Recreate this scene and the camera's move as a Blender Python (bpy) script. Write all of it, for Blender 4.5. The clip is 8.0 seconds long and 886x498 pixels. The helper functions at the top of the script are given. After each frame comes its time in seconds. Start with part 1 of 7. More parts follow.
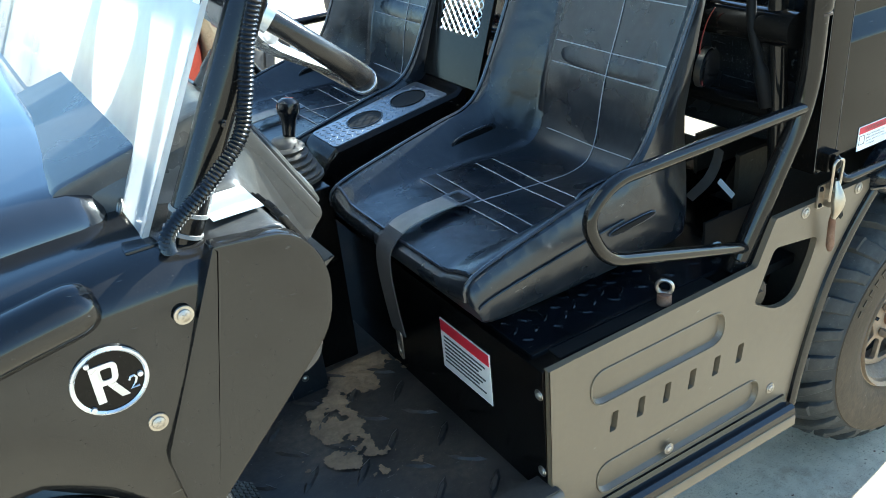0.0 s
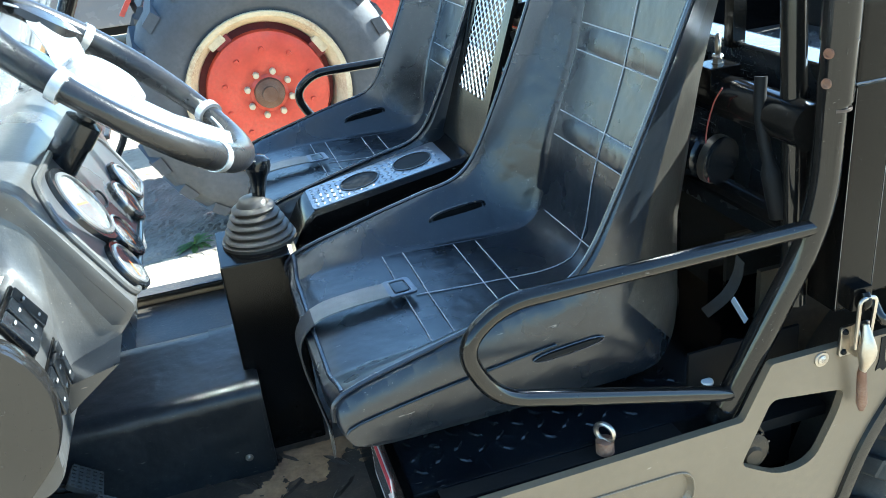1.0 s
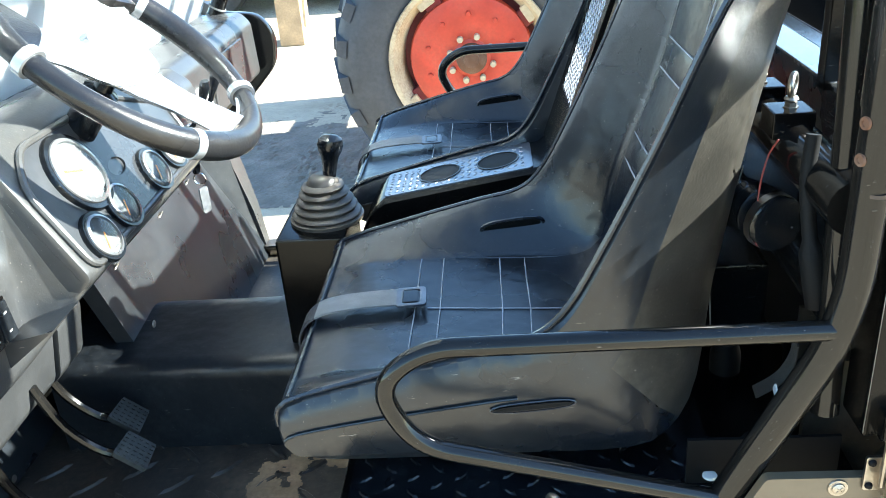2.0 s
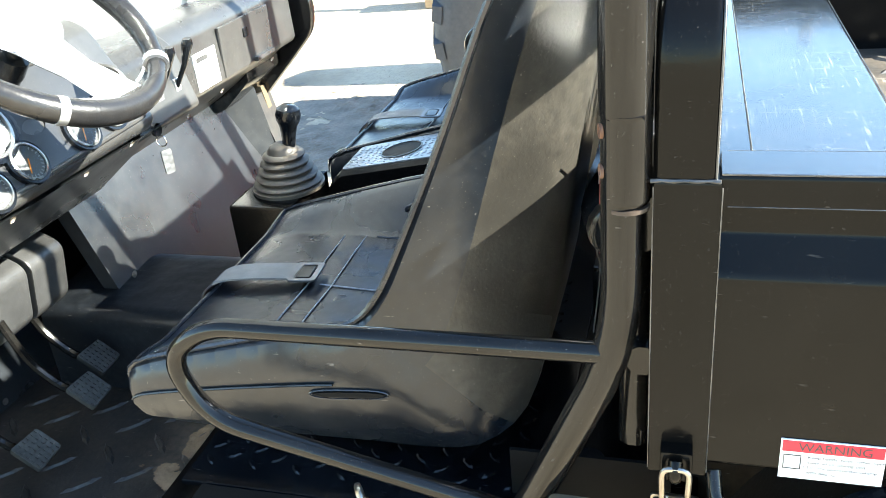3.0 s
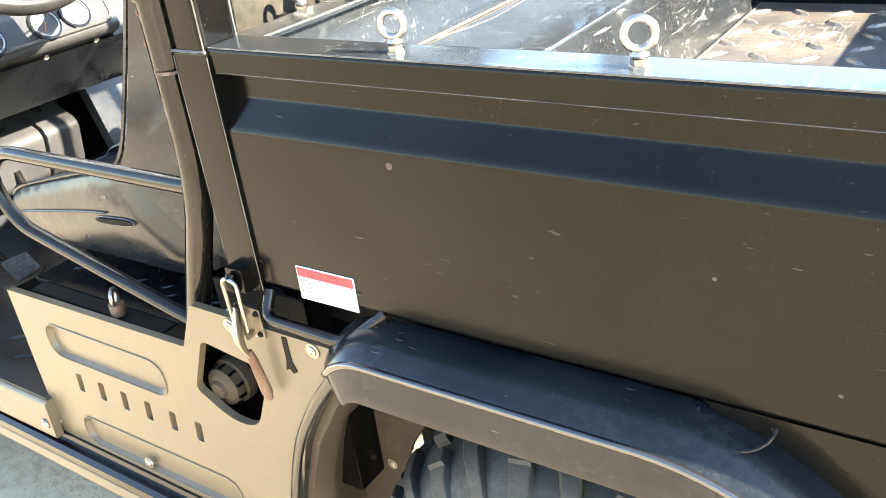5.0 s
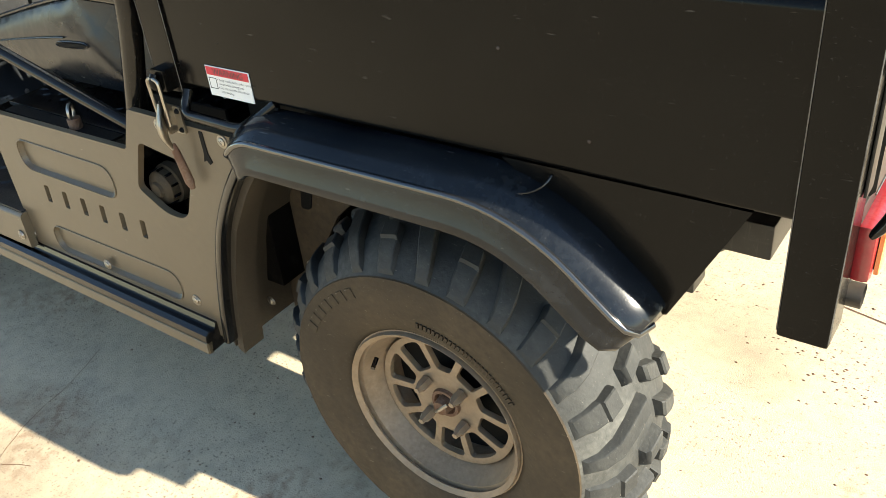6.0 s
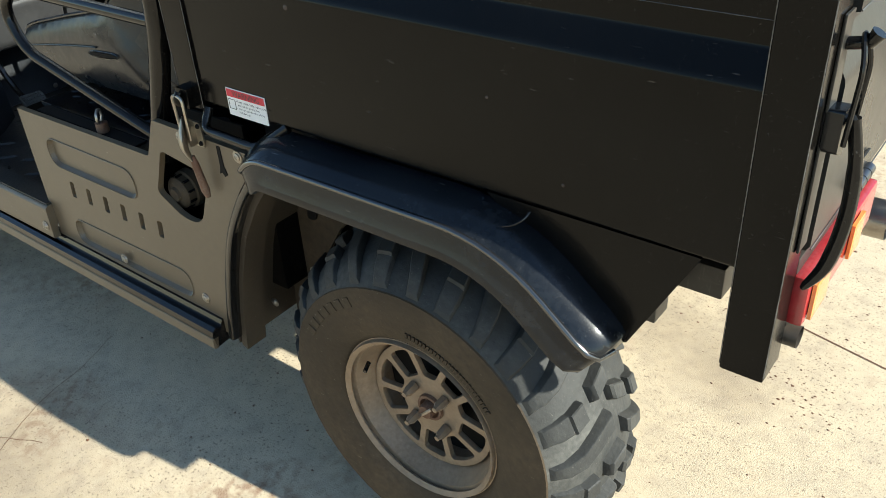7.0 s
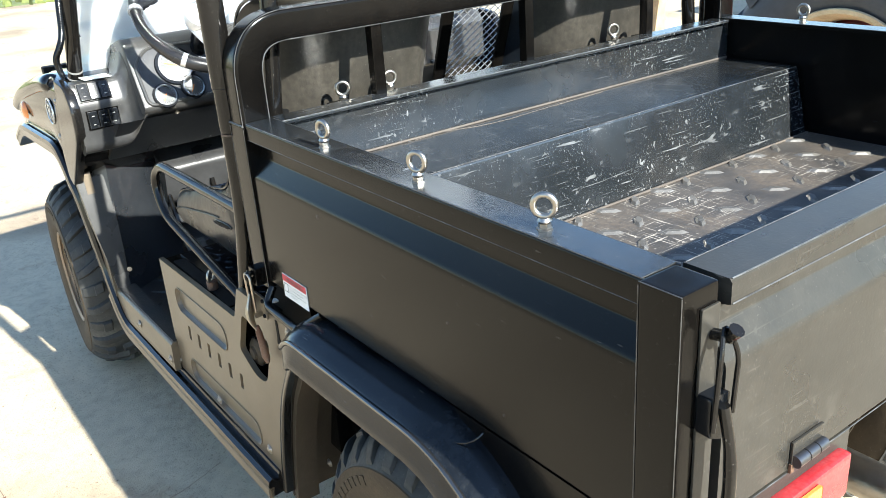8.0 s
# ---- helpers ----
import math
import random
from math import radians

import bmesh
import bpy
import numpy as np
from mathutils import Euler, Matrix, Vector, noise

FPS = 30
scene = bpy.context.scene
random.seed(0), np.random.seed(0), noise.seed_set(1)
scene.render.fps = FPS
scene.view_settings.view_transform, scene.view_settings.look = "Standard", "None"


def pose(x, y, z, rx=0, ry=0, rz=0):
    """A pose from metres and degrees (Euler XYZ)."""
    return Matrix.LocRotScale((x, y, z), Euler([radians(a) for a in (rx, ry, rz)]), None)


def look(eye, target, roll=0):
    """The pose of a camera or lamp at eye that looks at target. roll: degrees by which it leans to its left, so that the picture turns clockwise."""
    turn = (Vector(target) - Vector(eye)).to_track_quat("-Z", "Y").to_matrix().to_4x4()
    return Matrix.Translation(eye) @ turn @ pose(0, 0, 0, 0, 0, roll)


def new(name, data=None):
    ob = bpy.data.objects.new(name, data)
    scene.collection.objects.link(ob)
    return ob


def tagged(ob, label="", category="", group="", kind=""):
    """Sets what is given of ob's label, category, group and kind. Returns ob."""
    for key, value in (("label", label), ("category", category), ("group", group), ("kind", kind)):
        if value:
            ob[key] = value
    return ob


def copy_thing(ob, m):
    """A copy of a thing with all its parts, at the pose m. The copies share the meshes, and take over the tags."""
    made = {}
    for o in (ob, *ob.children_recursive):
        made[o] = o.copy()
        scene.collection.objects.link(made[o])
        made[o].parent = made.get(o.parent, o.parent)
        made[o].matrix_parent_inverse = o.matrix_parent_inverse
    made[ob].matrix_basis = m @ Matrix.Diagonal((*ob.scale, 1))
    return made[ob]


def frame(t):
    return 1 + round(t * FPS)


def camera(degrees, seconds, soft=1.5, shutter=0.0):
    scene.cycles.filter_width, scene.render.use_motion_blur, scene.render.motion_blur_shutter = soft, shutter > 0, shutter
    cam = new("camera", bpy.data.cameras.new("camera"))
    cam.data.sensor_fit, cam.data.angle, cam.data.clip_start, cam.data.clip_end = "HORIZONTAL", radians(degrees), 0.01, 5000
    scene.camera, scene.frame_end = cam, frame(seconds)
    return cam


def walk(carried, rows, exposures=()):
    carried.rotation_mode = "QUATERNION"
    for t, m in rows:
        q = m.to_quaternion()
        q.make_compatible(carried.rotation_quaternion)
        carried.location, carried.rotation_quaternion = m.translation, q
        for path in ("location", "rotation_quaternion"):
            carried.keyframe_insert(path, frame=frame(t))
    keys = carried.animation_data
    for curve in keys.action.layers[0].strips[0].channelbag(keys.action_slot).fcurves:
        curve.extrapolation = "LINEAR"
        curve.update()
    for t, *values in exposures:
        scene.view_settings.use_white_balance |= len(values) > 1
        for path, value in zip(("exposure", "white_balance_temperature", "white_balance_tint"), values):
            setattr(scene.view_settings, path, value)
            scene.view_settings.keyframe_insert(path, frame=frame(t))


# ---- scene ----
from mathutils.geometry import tessellate_polygon

cam = camera(55.0, 8.0, soft=0.55)
PATH = [
    (0, (-0.621, -0.803, 1.425), (0.255, 0.733, 0.492), -5.9),
    (0.5, (-0.377, -0.814, 1.404), (0.377, 0.814, 0.519), -6.1),
    (0.8, (-0.208, -0.801, 1.397), (0.398, 0.913, 0.563), -5.6),
    (1, (-0.139, -0.78, 1.393), (0.31, 0.981, 0.558), -6.5),
    (1.2, (-0.065, -0.745, 1.385), (0.285, 1.042, 0.547), -6.1),
    (2.3, (0.328, -0.721, 1.404), (0.022, 1.054, 0.535), -5.3),
    (2.5, (0.419, -0.721, 1.402), (0.039, 1.042, 0.538), -5.8),
    (3, (0.595, -0.635, 1.383), (0.048, 1.061, 0.477), -6.0),
    (3.5, (0.731, -0.63, 1.402), (-0.122, 0.937, 0.499), -6.8),
    (3.9, (0.943, -0.668, 1.4), (-0.067, 0.812, 0.51), -7.4),
    (4, (0.991, -0.671, 1.398), (-0.039, 0.799, 0.515), -7.8),
    (4.5, (1.135, -0.6, 1.367), (0.079, 0.844, 0.472), -8.9),
    (5, (1.341, -0.596, 1.316), (0.293, 0.834, 0.391), -7.2),
    (5.2, (1.425, -0.603, 1.304), (0.347, 0.782, 0.346), -6.6),
    (6.3, (1.664, -0.73, 1.251), (0.636, 0.576, 0.137), -5.6),
    (6.5, (1.678, -0.736, 1.257), (0.647, 0.561, 0.136), -4.9),
    (7, (1.699, -0.742, 1.34), (0.64, 0.559, 0.251), -3.6),
    (7.4, (1.769, -0.721, 1.41), (0.543, 0.515, 0.42), -3.9),
    (7.5, (1.791, -0.704, 1.425), (0.515, 0.506, 0.47), -4.0),
    (7.6, (1.816, -0.673, 1.428), (0.485, 0.528, 0.537), -4.8),
    (7.7, (1.853, -0.648, 1.441), (0.456, 0.506, 0.593), -4.4),
    (7.8, (1.882, -0.615, 1.444), (0.437, 0.519, 0.653), -4.5),
    (8, (1.945, -0.539, 1.453), (0.441, 0.524, 0.674), -4.2),
]
EXPOSURES = [
    (0.0, 2.35, 5650, -3), (0.5, 2.45, 5500, -3), (1.0, 2.78, 5550, -3), (2.5, 2.87, 6200, 1), (3.0, 2.95, 6450, 2), (3.5, 3.02, 6500, 4), (4.0, 3.05, 6550, 3), (4.5, 3.3, 6900, 5), (5.0, 3.6, 7250, 8),
    (5.2, 3.4, 7350, 9), (6.5, 1.24, 6550, 2), (7.0, 1.22, 6300, 2), (7.5, 2.0, 6350, 7), (8.0, 1.8, 6150, 5),
]
walk(cam, [(t, look(eye, target, roll)) for t, eye, target, roll in PATH], EXPOSURES)

# ---- world, sun ----
SUN_DIR = Vector((1.55, 0.18, 1.0)).normalized()
world = bpy.data.worlds.new("world")
scene.world = world
world.use_nodes = True
wn = world.node_tree.nodes
sky = wn.new("ShaderNodeTexSky")
sky.sky_type = "NISHITA"
sky.sun_disc = False
sky.sun_elevation = math.asin(SUN_DIR.z)
sky.sun_rotation = math.atan2(SUN_DIR.x, SUN_DIR.y)
sky.dust_density = 0.25
sky.ozone_density = 2.0
world.node_tree.links.new(sky.outputs[0], wn["Background"].inputs[0])
wn["Background"].inputs[1].default_value = 0.105
sun_data = bpy.data.lights.new("sun", "SUN")
sun_data.energy = 5.0
sun_data.angle = radians(0.55)
sun_data.color = (1.0, 0.94, 0.85)
sun = new("sun", sun_data)
sun.matrix_world = look(SUN_DIR * 20, (0, 0, 0))


# ---- materials ----
def material(name, base, rough=0.5, metal=0.0, var=0.25, scale=8.0, dust=0.0, dust_col=(0.30, 0.24, 0.17), dust_scale=3.0,
             bump=0.0, bump_scale=200.0, bump2=0.0, bump2_scale=14.0, coat=0.0, rough_var=0.12, island=0.0, spec=0.5, streak=0.0, streak_col=(0.4, 0.38, 0.34), speck=0.0, speck_col=(0.30, 0.27, 0.23)):
    """Principled surface with colour change at two scales, settled dust, scratches and fine relief."""
    m = bpy.data.materials.new(name)
    m.use_nodes = True
    nt = m.node_tree
    N, L = nt.nodes, nt.links
    p = N["Principled BSDF"]
    tc = N.new("ShaderNodeTexCoord")

    def noise_at(s, detail=4.0, stretch=None, turn=0.0):
        n = N.new("ShaderNodeTexNoise")
        n.inputs["Scale"].default_value = s
        n.inputs["Detail"].default_value = detail
        if stretch:
            mp = N.new("ShaderNodeMapping")
            mp.inputs["Scale"].default_value = stretch
            mp.inputs["Rotation"].default_value = (0, 0, radians(turn))
            L.new(tc.outputs["Object"], mp.inputs[0])
            L.new(mp.outputs[0], n.inputs["Vector"])
        else:
            L.new(tc.outputs["Object"], n.inputs["Vector"])
        return n

    def ramp(a, b, src):
        r = N.new("ShaderNodeMapRange")
        r.inputs[1].default_value, r.inputs[2].default_value = a, b
        L.new(src, r.inputs[0])
        return r.outputs[0]

    def mix(fac, a, b):
        x = N.new("ShaderNodeMix")
        x.data_type = "RGBA"
        for sock, val in ((x.inputs[0], fac), (x.inputs[6], a), (x.inputs[7], b)):
            if isinstance(val, (float, int)):
                sock.default_value = val
            elif isinstance(val, tuple):
                sock.default_value = (*val[:3], 1)
            else:
                L.new(val, sock)
        return x.outputs[2]

    big, small = noise_at(scale), noise_at(scale * 9, 6)
    lo, hi = tuple(c * (1 - var) for c in base), tuple(min(1, c * (1 + var)) for c in base)
    col = mix(ramp(0.3, 0.7, big.outputs[0]), lo, hi)
    col = mix(ramp(0.35, 0.8, small.outputs[0]), col, mix(0.5, col, tuple(c * (1 - var) for c in lo)))
    if island:
        oi = N.new("ShaderNodeObjectInfo")
        col = mix(oi.outputs["Random"], col, mix(island, col, tuple(min(1, c * 1.8) for c in base)))
    if dust:
        d1, d2 = noise_at(dust_scale, 8), noise_at(dust_scale * 14, 5)
        mul = N.new("ShaderNodeMath")
        mul.operation = "MULTIPLY"
        L.new(ramp(0.38, 0.75, d1.outputs[0]), mul.inputs[0])
        L.new(ramp(0.2, 0.75, d2.outputs[0]), mul.inputs[1])
        sc = N.new("ShaderNodeMath")
        sc.operation = "MULTIPLY"
        sc.inputs[1].default_value = dust
        L.new(mul.outputs[0], sc.inputs[0])
        col = mix(sc.outputs[0], col, dust_col)
    if streak:
        # long rubbing scratches, fine crossing ones and small chips, gathered in worn places
        worn = ramp(0.42, 0.62, noise_at(6, 4).outputs[0])
        lines = None
        for sc_, st_, tn_, lo_, hi_ in ((150, (2.4, 0.06, 1.6), 24, 0.64, 0.70), (170, (0.07, 1.8, 2.0), -17, 0.645, 0.70), (140, (0.09, 1.6, 0.9), 48, 0.65, 0.70), (150, (1.5, 0.09, 0.12), -38, 0.65, 0.70), (110, (1.2, 0.6, 0.5), 0, 0.66, 0.70)):
            nz = noise_at(sc_, 3, st_, tn_)
            nz.inputs["Distortion"].default_value = 0.35
            if lines is None:
                lines = ramp(lo_, hi_, nz.outputs[0])
            else:
                mx = N.new("ShaderNodeMath")
                mx.operation = "MAXIMUM"
                L.new(lines, mx.inputs[0])
                L.new(ramp(lo_, hi_, nz.outputs[0]), mx.inputs[1])
                lines = mx.outputs[0]
        mul = N.new("ShaderNodeMath")
        mul.operation = "MULTIPLY"
        L.new(lines, mul.inputs[0])
        L.new(worn, mul.inputs[1])
        sc = N.new("ShaderNodeMath")
        sc.operation = "MULTIPLY"
        sc.inputs[1].default_value = streak
        L.new(mul.outputs[0], sc.inputs[0])
        col = mix(sc.outputs[0], col, streak_col)
    if speck:
        # lint, dried splashes and hair scratches
        g1, g2 = noise_at(420, 2), noise_at(170, 3, (0.25, 2.2, 1.1))
        mx = N.new("ShaderNodeMath")
        mx.operation = "MAXIMUM"
        L.new(ramp(0.70, 0.78, g1.outputs[0]), mx.inputs[0])
        L.new(ramp(0.71, 0.76, g2.outputs[0]), mx.inputs[1])
        sc = N.new("ShaderNodeMath")
        sc.operation = "MULTIPLY"
        sc.inputs[1].default_value = speck
        L.new(mx.outputs[0], sc.inputs[0])
        col = mix(sc.outputs[0], col, speck_col)
    L.new(col, p.inputs["Base Color"])
    rr = N.new("ShaderNodeMapRange")
    rr.inputs[3].default_value, rr.inputs[4].default_value = max(0.02, rough - rough_var), min(1, rough + rough_var)
    L.new(big.outputs[0], rr.inputs[0])
    L.new(rr.outputs[0], p.inputs["Roughness"])
    p.inputs["Metallic"].default_value = metal
    p.inputs["Specular IOR Level"].default_value = spec
    p.inputs["Coat Weight"].default_value = coat
    p.inputs["Coat Roughness"].default_value = 0.12
    if bump:
        bn = noise_at(bump_scale, 3)
        b = N.new("ShaderNodeBump")
        b.inputs["Strength"].default_value = bump
        b.inputs["Distance"].default_value = 0.002
        L.new(bn.outputs[0], b.inputs["Height"])
        last = b
        if bump2:
            bn2 = noise_at(bump2_scale, 2)
            b2 = N.new("ShaderNodeBump")
            b2.inputs["Strength"].default_value = bump2
            b2.inputs["Distance"].default_value = 0.02
            L.new(bn2.outputs[0], b2.inputs["Height"])
            L.new(b.outputs[0], b2.inputs["Normal"])
            last = b2
        L.new(last.outputs[0], p.inputs["Normal"])
    return m


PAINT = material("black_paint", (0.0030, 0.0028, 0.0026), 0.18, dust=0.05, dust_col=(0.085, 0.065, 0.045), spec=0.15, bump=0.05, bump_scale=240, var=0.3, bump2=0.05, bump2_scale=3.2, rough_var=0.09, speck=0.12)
# PAINT's black lightened to stand in for sun on the rear faces, plus dust
GATE = material("sunlit_and_dusty_black_paint", (0.030, 0.0285, 0.025), 0.30, dust=0.25, dust_col=(0.075, 0.066, 0.052), spec=0.30, bump=0.05, bump_scale=240, var=0.2, streak=0.1, streak_col=(0.25, 0.23, 0.2), speck=0.3)
BUCKLE = material("dull_buckle", (0.17, 0.17, 0.18), 0.35, metal=0.9, dust=0.3, dust_col=(0.06, 0.06, 0.06), dust_scale=30)
PANEL = material("dusty_side_panel", (0.120, 0.092, 0.059), 0.34, var=0.08, dust=0.35, dust_col=(0.06, 0.048, 0.034), bump=0.05, dust_scale=5, bump2=0.02, speck=0.45)
BEDSTEEL = material("scratched_bed_steel", (0.010, 0.0125, 0.015), 0.25, dust=0.32, spec=1.0, streak=0.45, streak_col=(0.34, 0.35, 0.35), dust_col=(0.085, 0.075, 0.062), dust_scale=3.2, bump=0.1, bump_scale=90, bump2=0.02, bump2_scale=7, rough_var=0.12, speck=0.3, coat=0.45)
BEDFLOOR = material("worn_bed_floor", (0.050, 0.046, 0.042), 0.46, dust=0.95, dust_col=(0.18, 0.14, 0.10), dust_scale=9, spec=0.8, streak=1.0, streak_col=(0.45, 0.41, 0.35), bump=0.35, bump_scale=70, bump2=0.06, bump2_scale=12, speck=0.7)
PLASTIC = material("textured_black_plastic", (0.0032, 0.0042, 0.0058), 0.17, dust=0.2, bump=0.03, bump_scale=420, spec=0.36, speck=0.22, rough_var=0.05, bump2=0.03, bump2_scale=6, dust_col=(0.085, 0.09, 0.095), dust_scale=7)
COWL = material("moulded_cowl_plastic", (0.0075, 0.0072, 0.0070), 0.11, dust=0.10, dust_col=(0.09, 0.078, 0.062), bump=0.015, bump_scale=300, spec=0.46, bump2=0.008, bump2_scale=6, rough_var=0.05, speck=0.15)
HOODP = material("polished_hood", (0.010, 0.0105, 0.0115), 0.11, dust=0.12, dust_col=(0.09, 0.08, 0.065), bump=0.01, spec=1.0, bump2=0.006, bump2_scale=5, rough_var=0.04, coat=0.5)
DASHP = material("sunned_dash_plastic", (0.034, 0.0342, 0.0348), 0.3, dust=0.4, dust_col=(0.15, 0.14, 0.12), bump=0.10, bump_scale=300, spec=0.55, bump2=0.015, bump2_scale=6, speck=0.5)
VINYL = material("black_vinyl", (0.0042, 0.0068, 0.0108), 0.28, dust=0.17, dust_col=(0.12, 0.118, 0.11), bump=0.05, bump_scale=330, dust_scale=5, bump2=0.12, bump2_scale=20, rough_var=0.1, spec=0.5, speck=0.4)
SIDEVINYL = material("dusty_seat_back_cover", (0.024, 0.022, 0.0185), 0.38, dust=0.6, dust_col=(0.13, 0.115, 0.092), dust_scale=6, bump=0.15, bump_scale=260, bump2=0.1, bump2_scale=9, spec=0.4, speck=0.4)
TUBE = material("gloss_black_tube", (0.0060, 0.0056, 0.0052), 0.09, dust=0.10, dust_col=(0.10, 0.085, 0.065), spec=0.32, bump=0.03, speck=0.3)
RUBBER = material("tyre_rubber", (0.034, 0.0345, 0.033), 0.66, dust=0.6, dust_col=(0.17, 0.165, 0.145), bump=0.4, bump_scale=160, dust_scale=6, spec=0.3, speck=0.4)
SIDEWALL = material("dusty_sidewall", (0.040, 0.029, 0.0175), 0.7, dust=0.7, dust_col=(0.12, 0.084, 0.05), bump=0.35, bump_scale=160, dust_scale=5, spec=0.25, speck=0.3)
RIM = material("dusty_alloy", (0.28, 0.205, 0.135), 0.5, metal=0.25, dust=0.8, dust_col=(0.16, 0.105, 0.06), dust_scale=9, bump=0.2)
STEEL = material("zinc_steel", (0.40, 0.38, 0.34), 0.34, metal=1.0, dust=0.45, dust_col=(0.30, 0.17, 0.09), dust_scale=30, bump=0.2)
RUST = material("rusty_steel", (0.13, 0.060, 0.032), 0.7, metal=0.2, dust=0.5, dust_col=(0.30, 0.24, 0.18), dust_scale=22, bump=0.4)
WELD = material("weathered_weld", (0.060, 0.042, 0.032), 0.6, metal=0.2, dust=0.8, dust_col=(0.03, 0.022, 0.018), dust_scale=30, bump=0.5)
SEAM = material("dusty_seam", (0.080, 0.066, 0.054), 0.7, dust=0.7, dust_col=(0.12, 0.10, 0.08), dust_scale=25, bump=0.6)
# near-black for hidden dark parts, and for flat plates standing in for shaded openings
DARK = material("dark_parts_and_hole_shade", (0.004, 0.004, 0.004), 0.7, bump=0.1, spec=0.2)
LUGTOP = material("rubbed_lug", (0.24, 0.225, 0.20), 0.34, metal=0.6, dust=0.6, dust_col=(0.05, 0.042, 0.034), dust_scale=25, streak=0.6)
MAT = material("rubber_floor_mat", (0.020, 0.021, 0.022), 0.42, dust=0.65, dust_col=(0.13, 0.10, 0.07), dust_scale=5.5, bump=0.3, bump_scale=140, spec=0.35, speck=0.5)
EARTH = material("dusty_yard_earth", (0.235, 0.20, 0.155), 0.95, var=0.35, scale=9, dust=0.7, dust_col=(0.13, 0.105, 0.078), dust_scale=18, bump=0.9, bump_scale=90)
LINER = material("dusty_arch_liner", (0.036, 0.028, 0.019), 0.5, dust=0.5, dust_col=(0.060, 0.046, 0.032), dust_scale=6, bump=0.3, spec=0.3, speck=0.5)
DIRT = material("dry_earth", (0.20, 0.145, 0.09), 0.9, var=0.3, scale=14, dust=0.6, dust_col=(0.10, 0.072, 0.045), dust_scale=20, bump=0.8, bump_scale=110)
TUNNEL = material("dusty_black_liner", (0.007, 0.009, 0.012), 0.36, dust=0.45, dust_col=(0.060, 0.064, 0.068), dust_scale=7, bump=0.35, bump_scale=60, bump2=0.25, bump2_scale=14, spec=0.4, speck=0.5)
CARPETED = material("black_liner", (0.013, 0.0155, 0.019), 0.30, dust=0.2, dust_col=(0.13, 0.125, 0.115), bump=0.08, bump2=0.08, bump2_scale=8, spec=0.65, speck=0.5)
WEB = material("grey_webbing", (0.20, 0.195, 0.185), 0.8, bump=0.6, bump_scale=700)
WEBDARK = material("dark_webbing", (0.030, 0.030, 0.033), 0.75, bump=0.6, bump_scale=700)
CHROME = material("chrome", (0.8, 0.8, 0.8), 0.12, metal=1.0, rough_var=0.05)
WHITE = material("white_label", (0.78, 0.77, 0.74), 0.45, var=0.05)
LEATHER = material("worn_leather", (0.009, 0.0095, 0.011), 0.26, dust=0.06, bump=0.15, bump_scale=260, spec=0.40)
EDGE = material("bare_edge", (0.13, 0.128, 0.125), 0.40, metal=0.6, var=0.5, scale=40, dust=0.7, dust_col=(0.02, 0.02, 0.02), dust_scale=18)
INK = material("label_ink", (0.05, 0.05, 0.05), 0.5)
REDLABEL = material("red_label", (0.55, 0.02, 0.04), 0.45, var=0.08)
REDLENS = material("red_lens", (0.33, 0.016, 0.022), 0.2, coat=0.6, var=0.25, scale=30, dust=0.5, dust_col=(0.38, 0.16, 0.15), dust_scale=14)
AMBER = material("amber_lens", (0.70, 0.20, 0.03), 0.15, coat=0.6, var=0.12, dust=0.4, dust_col=(0.6, 0.42, 0.25), dust_scale=20)
RUBBERBOOT = material("rubber_boot", (0.034, 0.029, 0.023), 0.5, dust=0.7, dust_col=(0.13, 0.10, 0.07), dust_scale=9)
THREAD = material("seat_stitching", (0.30, 0.31, 0.33), 0.7, var=0.3)
PIPING = material("seat_piping", (0.018, 0.020, 0.025), 0.25, spec=0.6)
ALUPLATE = material("checker_aluminium", (0.22, 0.235, 0.26), 0.30, metal=0.8, dust=0.4, dust_col=(0.05, 0.05, 0.055), dust_scale=16, bump=0.2)
DIAL = material("dial_face", (0.05, 0.052, 0.056), 0.5)
TICKS = material("faded_dial_ticks", (0.22, 0.22, 0.21), 0.6)
BEZEL = material("worn_black_bezel", (0.30, 0.305, 0.31), 0.28, metal=0.8, dust=0.2, dust_col=(0.12, 0.115, 0.105))
DIALWHITE = material("dial_marks", (0.75, 0.75, 0.72), 0.5)
CLUSTER = material("cluster_plate", (0.028, 0.030, 0.034), 0.28, dust=0.2, dust_col=(0.14, 0.13, 0.115), spec=0.4, speck=0.3)
SILVERED = material("silver_plastic", (0.55, 0.56, 0.57), 0.26, metal=0.7, dust=0.15)
ORANGE = material("tractor_red", (0.55, 0.060, 0.030), 0.5, var=0.2, dust=0.35, dust_col=(0.38, 0.17, 0.10), dust_scale=9, bump=0.2)
DARKRED = material("worn_dark_red", (0.22, 0.020, 0.022), 0.5, var=0.25, dust=0.4, dust_col=(0.2, 0.1, 0.07))
CREAM = material("rusted_cream_rim", (0.56, 0.46, 0.30), 0.6, var=0.15, dust=0.9, dust_col=(0.20, 0.09, 0.04), dust_scale=9, bump=0.3)
TRACTYRE = material("tractor_tyre", (0.055, 0.058, 0.064), 0.7, dust=0.4, dust_col=(0.16, 0.15, 0.135), bump=0.4, bump_scale=60)
CARGREY = material("car_paint_grey", (0.10, 0.105, 0.115), 0.25, coat=0.6, var=0.05)
CARSILVER = material("car_paint_silver", (0.35, 0.36, 0.37), 0.28, metal=0.5, coat=0.6, var=0.05)
CARGLASS = material("dark_car_glass", (0.01, 0.012, 0.014), 0.06, var=0.05)
